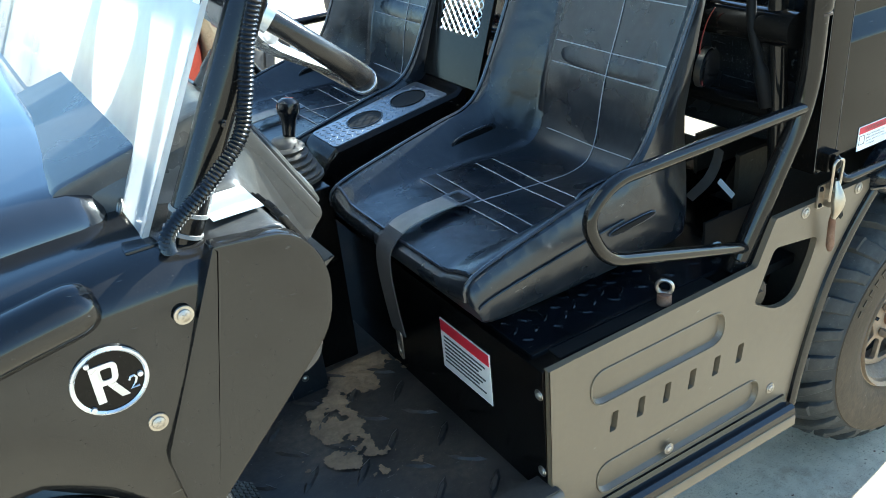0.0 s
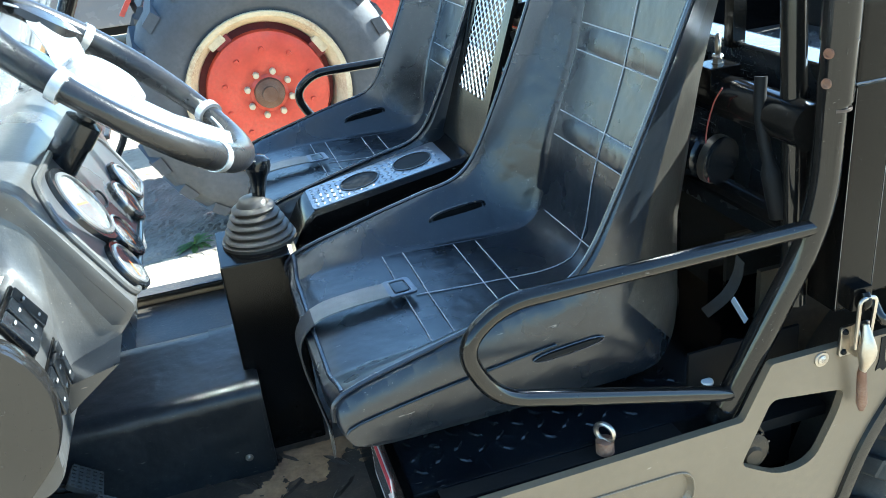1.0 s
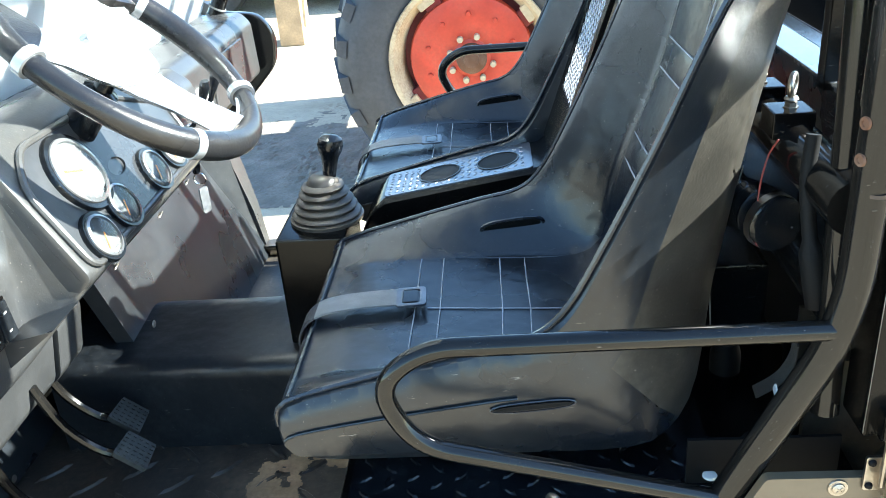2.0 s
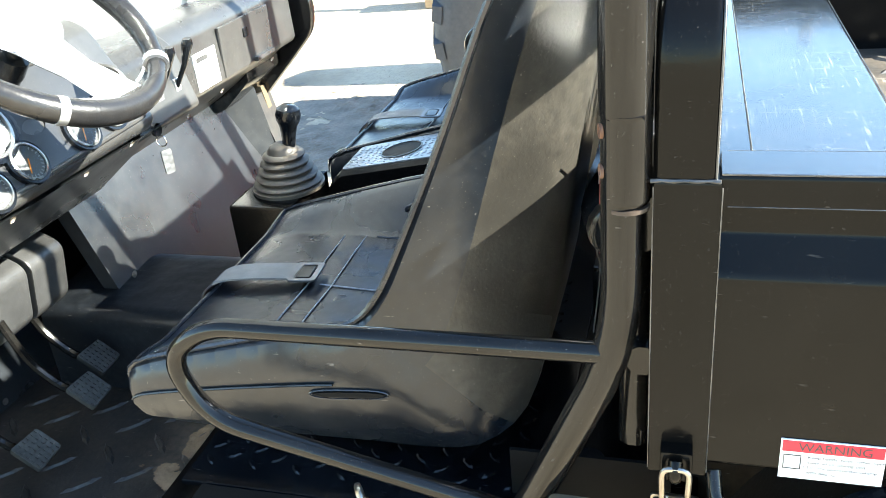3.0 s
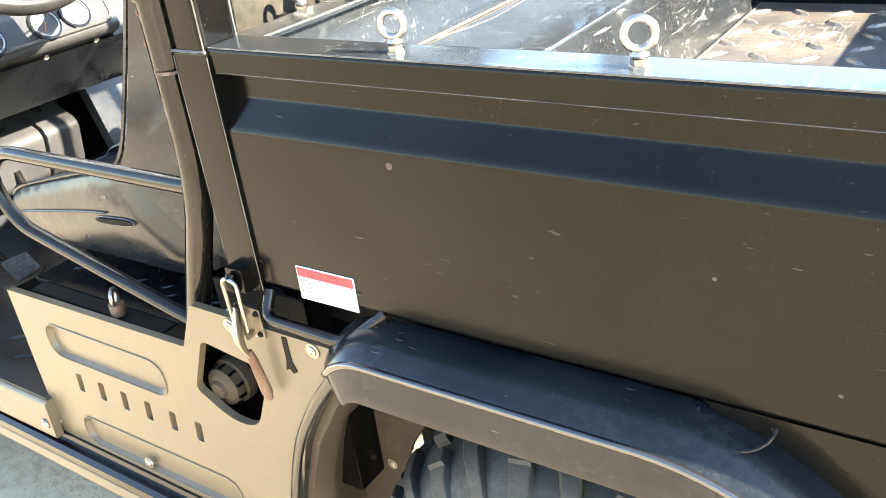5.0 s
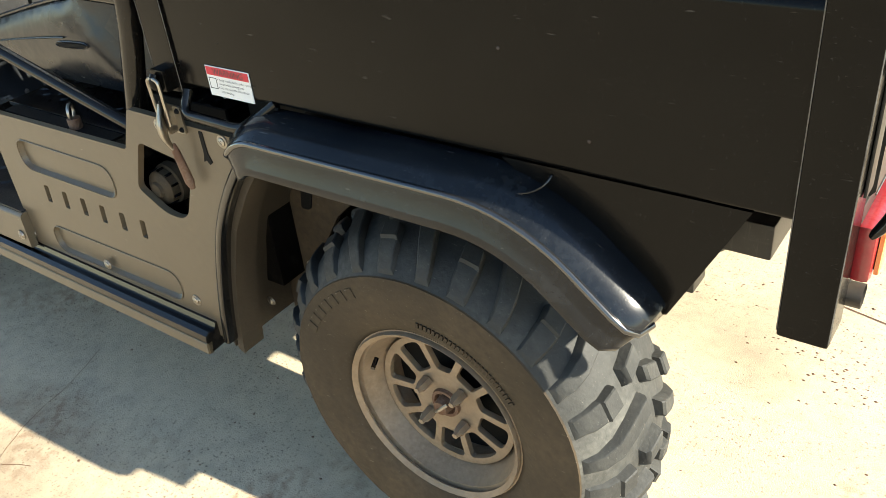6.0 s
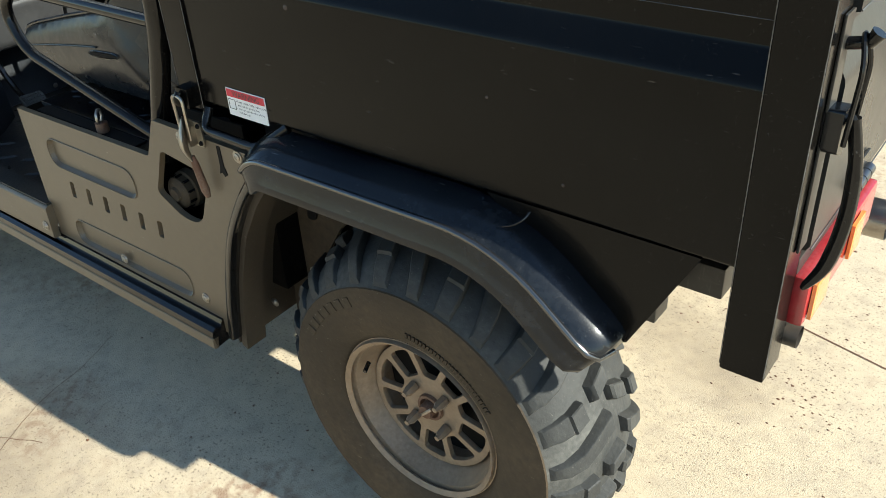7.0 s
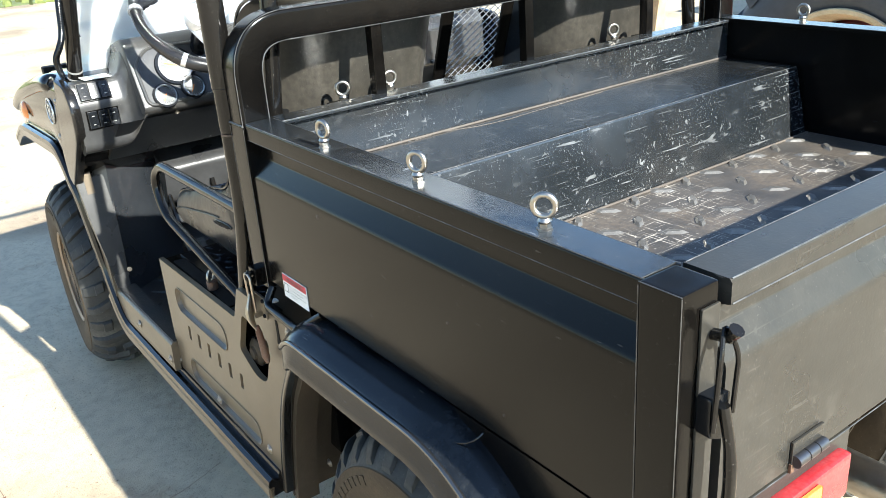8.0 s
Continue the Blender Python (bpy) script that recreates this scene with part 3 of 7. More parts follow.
def lugs(x0, x1, y0, y1, z, step=0.034, ln=0.013, wd=0.004, h=0.002, name="checker_relief", mat=MAT, parent=None, skip=None, straight=False):
    """Rows of raised bars at right angles to one another, as on checker plate."""
    verts, faces = [], []
    i = 0
    x = x0
    while x < x1:
        y = y0 + (step / 2 if i % 2 and not straight else 0)
        j = 0
        while y < y1:
            if not (skip and skip(x, y)):
                a = radians(45 if (i + j) % 2 else -45)
                c, s = math.cos(a), math.sin(a)
                k = len(verts)
                zz = z(x, y) if callable(z) else z
                for hh, f in ((0.0, 1.0), (h, 0.6)):
                    for u, v in ((-ln, 0), (-ln * 0.5, -wd), (ln * 0.5, -wd), (ln, 0), (ln * 0.5, wd), (-ln * 0.5, wd)):
                        u, v = u * f, v * f
                        verts.append((x + u * c - v * s, y + u * s + v * c, zz + hh))
                for e in range(6):
                    faces.append((k + e, k + (e + 1) % 6, k + 6 + (e + 1) % 6, k + 6 + e))
                faces.append(tuple(range(k + 6, k + 12)))
            y += step
            j += 1
        x += step
        i += 1
    me = bpy.data.meshes.new(name)
    me.from_pydata(verts, [], faces)
    me.materials.append(mat)
    ob = new(name, me)
    ob.parent = parent
    return tagged(ob, kind="stuff")


def floor_and_tunnel():
    fl = part("floor_pan", box(-0.75, 0.02, 0.02, 1.32, 0.40, 0.425, 0.003), MAT, utv, "rubber-matted floor with brown dirt")
    lugs(-0.62, -0.03, 0.05, 0.54, 0.4252, 0.080, 0.036, 0.0065, 0.0045, "checker_relief", MAT, fl)
    for y0, y1, pts in ((0.02, 0.60, [(-0.66, 0.95), (-0.71, 0.62), (-0.705, 0.50), (-0.675, 0.427), (-0.70, 0.41), (-0.745, 0.48), (-0.74, 0.95)]),
                        (0.60, 1.325, [(-0.60, 0.92), (-0.425, 0.427), (-0.45, 0.41), (-0.64, 0.92)])):
        part("toe_board", extrude_y(pts, y0, y1), CARPETED, utv, "black vinyl-covered toe board")
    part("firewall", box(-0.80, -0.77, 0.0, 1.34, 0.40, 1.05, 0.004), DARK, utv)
    # transmission hump running forward from the lever box
    prof = [(0.514, 0.42), (0.520, 0.598), (0.74, 0.612), (0.79, 0.58), (0.80, 0.42)]
    prof = [(p.x, p.y) for p in fillet([(a, b, 0) for a, b in prof], [0, 0.030, 0.03, 0.02, 0], 5)]
    t = part("tunnel", loft([[(x, y, z) for y, z in prof] for x in (-0.62, -0.16)]), TUNNEL, utv, "black vinyl-covered centre tunnel")
    lap = [(0.6735 + (y - 0.6735) * 1.02, 0.42 + (z - 0.42) * 1.015) for y, z in prof]
    part("tunnel_flap", loft([[(x, y, z) for y, z in lap] for x in (-0.235, -0.165)]), TUNNEL, t)
    b = part("lever_box", box(-0.182, -0.062, 0.572, 0.745, 0.40, 0.806, 0.006), PAINT, utv, "tall black gear lever box")
    screw(b, pose(-0.205, 0.509, 0.465), 0.006)
    screw(utv, pose(-0.44, 0.60, 0.64, 0, 0, 90), 0.006)


floor_and_tunnel()


def seat_box():
    b = part("seat_box", box(0.405, 0.62, 0.105, 1.239, 0.40, 0.672, 0.004, bm=box(-0.012, 0.412, 0.012, 1.332, 0.40, 0.672, 0.004)), PAINT, utv, "black steel seat base box")
    part("top_plate", box(0.0, 0.46, 0.05, 1.29, 0.672, 0.676, 0.001), PLASTIC, b, "black checker plate seat base top")
    lugs(0.02, 0.44, 0.09, 0.60, 0.676, 0.030, 0.012, 0.0035, 0.002, "checker_relief", PLASTIC, b)
    # dark bar coloured as the shade of a gap in the box top
    part("slot", box(0.03, 0.36, 0.022, 0.049, 0.665, 0.6745, 0.001), DARK, b)
    screw(b, pose(-0.0125, 0.022, 0.625, 0, 0, -90), 0.008)
    screw(b, pose(-0.0125, 0.022, 0.475, 0, 0, -90), 0.008)
    # warning label on the front face
    lab = part("warning_label", box(-0.0135, -0.0115, 0.15, 0.30, 0.525, 0.628, 0), WHITE, b, "white warning label with a red heading and fine print")
    part("heading", box(-0.0145, -0.0136, 0.152, 0.298, 0.604, 0.626, 0), REDLABEL, lab)
    bars = bmesh.new()
    for i in range(7):
        z = 0.592 - i * 0.0085
        box(-0.0145, -0.0136, 0.165 + (i % 3) * 0.01, 0.29, z, z + 0.003, 0, bm=bars)
    part("fine_print", bars, INK, lab)
    # lock with a chromed ring
    lk = part("lock", lathe([(0.010, -0.016), (0.012, -0.014), (0.012, 0.004), (0.008, 0.006), (0.0001, 0.006)], 20, "z"), RUST, utv, "rusty lock boss with a chromed ring")
    lk.location = (0.252, 0.030, 0.690)
    ring = tube([(0.0125 * math.cos(2 * math.pi * i / 20), 0, 0.0125 * math.sin(2 * math.pi * i / 20)) for i in range(20)], 0.0035, 8, closed=True)
    rg = part("ring", ring, STEEL, lk)
    rg.matrix_basis = pose(0, 0, 0.016, 0, 0, -53)
    part("engine_block", box(0.50, 0.95, 0.30, 1.05, 0.42, 0.62, 0.02), DARK, utv, "dark engine and gearbox under the bed")


seat_box()


# ---- seats ----
SS = [(-0.078, 0.765), (-0.066, 0.795), (0.06, 0.805), (0.20, 0.800), (0.315, 0.800), (0.362, 0.835), (0.390, 0.95), (0.437, 1.08), (0.475, 1.22), (0.498, 1.265), (0.518, 1.290), (0.53, 1.297)]
SE = [(-0.074, 0.775), (-0.060, 0.81), (0.06, 0.845), (0.17, 0.872), (0.235, 0.887), (0.274, 0.922), (0.316, 1.00), (0.368, 1.11), (0.425, 1.24), (0.460, 1.280), (0.508, 1.298), (0.528, 1.300)]
SD = [(-0.055, 0.738), (-0.03, 0.722), (0.08, 0.720), (0.22, 0.722), (0.35, 0.726), (0.425, 0.76), (0.458, 0.90), (0.487, 1.08), (0.520, 1.23), (0.545, 1.265), (0.555, 1.288), (0.546, 1.300)]


def seat():
    """A high-back bucket seat, its middle at y = 0."""
    st = thing("seat", "", "")
    k = 4
    S, E, D = [[(p.x, p.z) for p in spline([(a, 0, b) for a, b in q], k)] for q in (SS, SE, SD)]
    rings = []
    for i, (s, e, d) in enumerate(zip(S, E, D)):
        f = i / (len(S) - 1)
        w = 1.0 - 0.14 * max(0, (f - 0.7) / 0.3) ** 2
        mid = lambda a, b, t: (a[0] + (b[0] - a[0]) * t, a[1] + (b[1] - a[1]) * t)
        back = min(1.0, max(0.0, (f - 0.38) / 0.16))
        tap = lambda u, v: u + (v - u) * back
        half = [(0.0, mid(s, e, -0.06)), (0.09, s), (0.148, mid(s, e, 0.03)), (0.162, mid(s, e, 0.15)), (0.186, mid(s, e, 0.62)), (0.206, mid(s, e, 0.92)), (0.219, mid(s, e, 1.0)),
                (tap(0.230, 0.226), mid(e, d, 0.04)), (tap(0.238, 0.216), mid(e, d, 0.18)), (tap(0.243, 0.198), mid(e, d, 0.40)), (tap(0.240, 0.160), mid(e, d, 0.80)), (tap(0.222, 0.125), d), (0.07, mid(d, s, -0.02))]
        left = [(q[0], -u * w, q[1]) for u, q in half]
        right = [(q[0], u * w, q[1]) for u, q in half[1:]]
        rings.append(left[::-1] + right)
    edge = [p for p in rings[4] if abs(p[1]) < 0.221 and p[2] > S[4][1] - 0.004]
    shell = part("shell", loft(rings), VINYL, st, "black vinyl bucket seat cover with dusty sides")
    shell.data.materials.append(SIDEVINYL)
    for f_ in shell.data.polygons[:25 * (len(rings) - 1)]:
        if f_.index // 25 >= 19 and (f_.index % 25 < 3 or f_.index % 25 > 20):
            f_.material_index = 1
    part("piping", tube([(p[0], p[1], p[2] + 0.0015) for p in edge], 0.0035, 6), PIPING, st)
    for sg in (-1, 1):
        line = [(e[0] - 0.001, sg * 0.224, e[1] + 0.001) for e in E]
        part("piping", tube(line, 0.0035, 6), PIPING, st)
        low = [(d[0] + (e[0] - d[0]) * 0.62, sg * 0.2445, d[1] + (e[1] - d[1]) * 0.62) for e, d in list(zip(E, D))[2:14]]
        part("lower_seam", tube(low, 0.0017, 6), VINYL, st)
        # harness slot through the bolster: flat black plate in place of its shaded depth
        for y, x, z, ln, tilt in ((sg * 0.2445, 0.232, 0.806, 0.045, 5),):
            ring = [(ln * math.copysign(abs(math.cos(a)) ** 0.6, math.cos(a)), 0, 0.0035 * math.sin(a)) for a in [2 * math.pi * i / 20 for i in range(20)]]
            slot = plate([(p[0], p[2]) for p in ring], (), (-0.001, 0.001), m=pose(x, y, z, 0, -tilt, 0))
            part("harness_slot", slot, DARK, st, "stitched harness slot")
            part("slot_seam", moved(tube([(p[0] * 1.1, 0, p[2] * 1.8) for p in ring], 0.0013, 6, closed=True), pose(x, y, z, 0, -tilt, 0)), PIPING, st)
        ring = [(0.045 * math.copysign(abs(math.cos(a)) ** 0.6, math.cos(a)), 0, 0.011 * math.sin(a)) for a in [2 * math.pi * i / 20 for i in range(20)]]
        m = pose(0.222, sg * 0.181, 0.843, sg * 24, -6, 0)
        part("harness_slot", plate([(p[0], p[2]) for p in ring], (), (-0.0015, 0.0015), m=m), DARK, st)
        part("slot_seam", moved(tube([(p[0] * 1.1, 0, p[2] * 1.35) for p in ring], 0.0028, 6, closed=True), m), PIPING, st)

    def on(i, u, lift=0.0016):
        """A point of the padded face: i along the seat from its front edge, u across it."""
        q = int(i)
        at = lambda A: Vector((A[q][0], 0, A[q][1])).lerp(Vector((A[min(q + 1, len(A) - 1)][0], 0, A[min(q + 1, len(A) - 1)][1])), i - q)
        a, e = at(S), at(E)
        b = Vector((S[min(q + 1, len(S) - 1)][0], 0, S[min(q + 1, len(S) - 1)][1])) - Vector((S[q][0], 0, S[q][1]))
        n = Vector((-b.z, 0, b.x)).normalized()
        sag = -0.06 * (1 - min(1, abs(u) / 0.09))
        return a + (e - a) * sag + Vector((0, u, 0)) + n * lift
    # stitch lines: paired cross seams, centre seam, side seams
    seams = []
    for i in (8.5, 9.5, 12.0, 13.2):
        seams.append([on(i, -0.15 + 0.3 * j / 10) for j in range(11)])
    for i in (20, 24.3, 25.5, 28.3, 29.4, 33):
        seams.append([on(i, -0.155 + 0.31 * j / 10) for j in range(11)])
    seams.append([on(i, 0.0) for i in range(9, 36)])
    for sg in (-1, 1):
        part("side_seam", tube([on(i, sg * 0.150, 0.0025) for i in range(10, 38)], 0.0016, 6), PIPING, st)
    for ln in seams:
        part("seam", tube(ln, 0.0011, 5), THREAD, st)
    # padded rolls across the backrest
    for i0, i1 in ((24.35, 25.45), (28.35, 29.35)):
        rings = []
        for j in range(19):
            u = -0.148 + 0.296 * j / 18
            k = min(1.0, (0.148 - abs(u)) / 0.016) * min(1.0, abs(u) / 0.012 + 0.4)
            pts = []
            for f_ in [q / 8 for q in range(9)]:
                i = i0 + f_ * (i1 - i0)
                pts.append(on(i, u, 0.0016 * math.sin(math.pi * f_) ** 0.6 * k))
            back = on(i0, u, -0.006), on(i1, u, -0.006)
            rings.append(pts + [back[1], back[0]])
        part("padded_roll", loft(rings), VINYL, st)
    # lap strap that runs over the cushion's front edge
    path = spline([(0.060, 0.010, 0.817), (0.0, 0.004, 0.8175), (-0.055, -0.002, 0.8115), (-0.086, -0.002, 0.785), (-0.090, 0.004, 0.74), (-0.078, 0.02, 0.66), (-0.066, 0.03, 0.59)], 5)
    for nm, lo, hi, mt in (("lap_strap", 0, 12, WEB), ("strap_tail", 11, len(path), WEBDARK)):
        rings = []
        for q in range(lo, hi):
            p, nx_ = path[q], path[min(q + 1, len(path) - 1)] - path[max(q - 1, 0)]
            n = Vector((nx_.z, 0, -nx_.x)).normalized() * 0.0013
            rings.append([p + Vector((0, 0.023 * sd, 0)) + n * up for sd, up in ((-1, -1), (1, -1), (1, 1), (-1, 1))])
        part(nm, loft(rings), mt, st, "grey seat belt webbing" if nm == "lap_strap" else "")
    frame_b = plate(round2([(-0.022, -0.027), (0.022, -0.027), (0.022, 0.027), (-0.022, 0.027)], 0.008), [round2([(-0.013, -0.020), (0.013, -0.020), (0.013, 0.020), (-0.013, 0.020)], 0.005)], (-0.002, 0.002), bev=0.0015)
    m = pose(0.072, 0.010, 0.8165, 90, 0, 4)
    bk = part("buckle", moved(frame_b, m), BUCKLE, st, "steel belt buckle")
    part("button", moved(box(-0.011, 0.011, -0.004, 0.002, -0.017, 0.017, 0.002), m), PLASTIC, bk)
    tip = plate(round2([(-0.012, -0.03), (0.012, -0.03), (0.014, 0.03), (-0.014, 0.03)], 0.006), [round2([(-0.006, -0.02), (0.006, -0.02), (0.007, 0.005), (-0.007, 0.005)], 0.004)], (-0.0015, 0.0015), m=pose(-0.066, 0.032, 0.565, 0, 0, 80))
    part("belt_tongue", tip, STEEL, st)
    return st


left_seat = seat()
left_seat.location = (0, 0.328, 0)
left_seat.parent = utv
tagged(left_seat, "black vinyl bucket driver seat with white stitching and piping")
right_seat = copy_thing(left_seat, pose(-0.01, 1.03, 0))
tagged(right_seat, "black vinyl bucket passenger seat with white stitching")


# ---- console between the seats ----
def console():
    rings = []
    for x, z, w in ((-0.045, 0.775, 0.062), (-0.02, 0.818, 0.064), (0.0, 0.836, 0.066), (0.28, 0.884, 0.075), (0.30, 0.90, 0.075)):
        rings.append([(x, 0.672 + 0.055 - w, 0.70), (x, 0.672 + 0.055 - w, z - 0.008), (x, 0.672 + 0.055 - w + 0.008, z), (x, 0.672 + 0.047 + w, z), (x, 0.672 + 0.055 + w, z - 0.008), (x, 0.672 + 0.055 + w, 0.70)])
    c = part("console", loft(rings), PAINT, utv, "black centre console with two cup holders")
    zc = lambda x: 0.836 + x * 0.1714
    m = Matrix.Translation((0, 0.727, 0.8365)) @ pose(0, 0, 0, 0, -math.degrees(math.atan(0.1714)), 0) @ pose(0, 0, 0, 90, 0, 0)
    cups = [[(cx + 0.036 * math.cos(a), 0.036 * math.sin(a)) for a in [2 * math.pi * i / 28 for i in range(28)]] for cx in (0.100, 0.207)]
    top = plate(round2([(0.0, -0.056), (0.268, -0.066), (0.268, 0.066), (0.0, 0.056)], 0.01), cups, (-0.003, 0.0015), m=m)
    t = part("checker_top", top, ALUPLATE, c, "worn aluminium checker plate top")
    for cx in (0.100, 0.207):
        b = lathe([(0.036, 0.0), (0.036, 0.002), (0.0365, 0.0032), (0.039, 0.0032), (0.039, 0.0)], 32, "z")
        r = part("cup_rim", b, PAINT, c)
        r.matrix_basis = m @ pose(0, 0, 0, -90, 0, 0) @ Matrix.Translation((cx, 0, 0))
        # shallow black disc, its colour stands in for the shade down in the cup
        b = lathe([(0.0358, 0.0022), (0.034, 0.0019), (0.0001, 0.0019)], 32, "z")
        r = part("cup_well", b, DARK, c)
        r.matrix_basis = m @ pose(0, 0, 0, -90, 0, 0) @ Matrix.Translation((cx, 0, 0))
    lg = lugs(0.01, 0.262, -0.05, 0.05, 0.0015, 0.012, 0.0055, 0.0016, 0.0012, "checker_relief", ALUPLATE, c,
              skip=lambda x, y: min((x - 0.1) ** 2, (x - 0.207) ** 2) + y * y < 0.041 ** 2)
    lg.matrix_basis = m @ pose(0, 0, 0, -90, 0, 0)
    # upright back board with an expanded-metal window
    lean = -19
    mb = Matrix.Translation((0.295, 0.672, 0.895)) @ pose(0, 0, 0, 0, 0, 90) @ pose(0, 0, 0, -lean, 0, 0)
    win = round2([(-0.045, 0.10), (0.10, 0.10), (0.10, 0.58), (-0.045, 0.58)], 0.006, 3)
    brd = plate([(-0.075, 0.0), (0.13, 0.0), (0.13, 0.62), (-0.075, 0.62)], [win], (-0.004, 0.004), m=mb)
    bb = part("back_board", brd, PAINT, c, "black back board with a mesh window")
    verts, faces = [], []

    def bar(u0, v0, u1, v1, w=0.0008):
        d = Vector((u1 - u0, v1 - v0)).normalized()
        n = Vector((-d.y, d.x)) * w
        k = len(verts)
        for dd in (-0.001, 0.001):
            for (u, v) in ((u0 - n.x, v0 - n.y), (u0 + n.x, v0 + n.y), (u1 + n.x, v1 + n.y), (u1 - n.x, v1 - n.y)):
                verts.append(tuple(mb @ Vector((u, dd + 0.002, v))))
        faces.extend([(k, k + 1, k + 2, k + 3), (k + 7, k + 6, k + 5, k + 4), (k, k + 4, k + 5, k + 1), (k + 1, k + 5, k + 6, k + 2), (k + 2, k + 6, k + 7, k + 3), (k + 3, k + 7, k + 4, k)])
    nu, nv = 13, 52
    du, dv = 0.145 / nu, 0.48 / nv
    for i in range(nu):
        for j in range(nv):
            u, v = -0.045 + i * du, 0.10 + j * dv
            if (i + j) % 2:
                bar(u, v, u + du, v + dv)
            else:
                bar(u, v + dv, u + du, v)
    me = bpy.data.meshes.new("mesh_grille")
    me.from_pydata(verts, [], faces)
    me.materials.append(SILVERED)
    g = new("mesh_grille", me)
    g.parent = c
    tagged(g, "expanded metal mesh")


console()


# ---- gear lever ----
def gear_lever():
    base = (-0.105, 0.665, 0.806)
    prof = [(0.066, 0.0), (0.066, 0.006)]
    for i in range(5):
        r = 0.060 - i * 0.006
        z = 0.008 + i * 0.0125
        prof += [(r, z), (r + 0.003, z + 0.004), (r, z + 0.008), (r - 0.007, z + 0.0105)]
    prof += [(0.026, 0.074), (0.022, 0.080), (0.012, 0.084), (0.0001, 0.084)]
    g = part("gear_gaiter", lathe(prof, 32, "z"), RUBBERBOOT, utv, "dusty ribbed rubber gaiter")
    g.location = base
    prof = [(0.009, 0.0), (0.010, 0.02), (0.013, 0.06), (0.016, 0.078), (0.021, 0.088), (0.0225, 0.098), (0.020, 0.109), (0.012, 0.115), (0.0001, 0.116)]
    k = part("gear_knob", lathe(prof, 24, "z"), PLASTIC, utv, "worn black gear knob")
    k.matrix_basis = Matrix.Translation((-0.098, 0.667, 0.845)) @ pose(0, 0, 0, 0, 9, 0)


gear_lever()


# ---- rails and roll cage ----
def cage():
    for flip in (False, True):
        f = (lambda b: mirror_y(b)) if flip else (lambda b: b)
        arm = fillet([(0.530, 0.012, 0.938), (0.120, 0.008, 0.938), (0.068, 0.006, 0.895), (0.102, 0.004, 0.820), (0.436, 0.028, 0.712)], [0, 0.06, 0.05, 0.06, 0], 8)
        part("side_rail", f(tube(arm, 0.0108, 14)), TUBE, utv, "gloss black tubular side rail")
        post = fillet([(0.422, 0.040, 0.660), (0.432, 0.034, 0.690), (0.543, 0.016, 0.945), (0.546, 0.016, 1.88)], [0, 0, 0.07, 0], 8)
        p = part("cage_post", f(tube(post, 0.0178, 18)), TUBE, utv, "black roll cage post with a welded sleeve joint")
        sl = tube([(0.5475, 0.0155, 1.088), (0.5475, 0.0155, 1.092), (0.5475, 0.0155, 1.16), (0.5475, 0.0155, 1.165)], [0.0180, 0.0196, 0.0196, 0.0215], 18)
        part("sleeve", f(sl), TUBE, p)
        for z in (1.116, 1.150):
            part("sleeve_bolt", f(moved(lathe([(0.0001, -0.0012), (0.003, -0.0012), (0.0035, -0.0025), (0.006, -0.0025), (0.0065, 0.0)], 12), pose(0.5282, 0.0095, z, 0, 0, -72))), RUST, p)
        part("weld", f(tube([(0.5472, 0.0152, 1.082), (0.5472, 0.0152, 1.0855)], 0.0188, 18)), WELD, p)
    # upper post is the thicker outer tube
    for y in (0.016, 2 * CY - 0.016):
        part("cage_upper", tube([(0.546, y, 1.163), (0.546, y, 1.88)], 0.0215, 18), TUBE, utv)
        part("stay", tube([(0.552, y + (0.05 if y < CY else -0.05), 0.80), (0.555, y + (0.16 if y < CY else -0.16), 1.86)], 0.016, 12), TUBE, utv, "black diagonal stay tube")
    part("cross_tube", tube([(0.55, 0.05, 1.050), (0.55, 1.29, 1.050)], 0.030, 16), TUBE, utv, "thick black cross tube behind the seats")
    part("cross_tube", tube([(0.56, 0.05, 0.905), (0.56, 1.29, 0.905)], 0.016, 14), TUBE, utv)


cage()


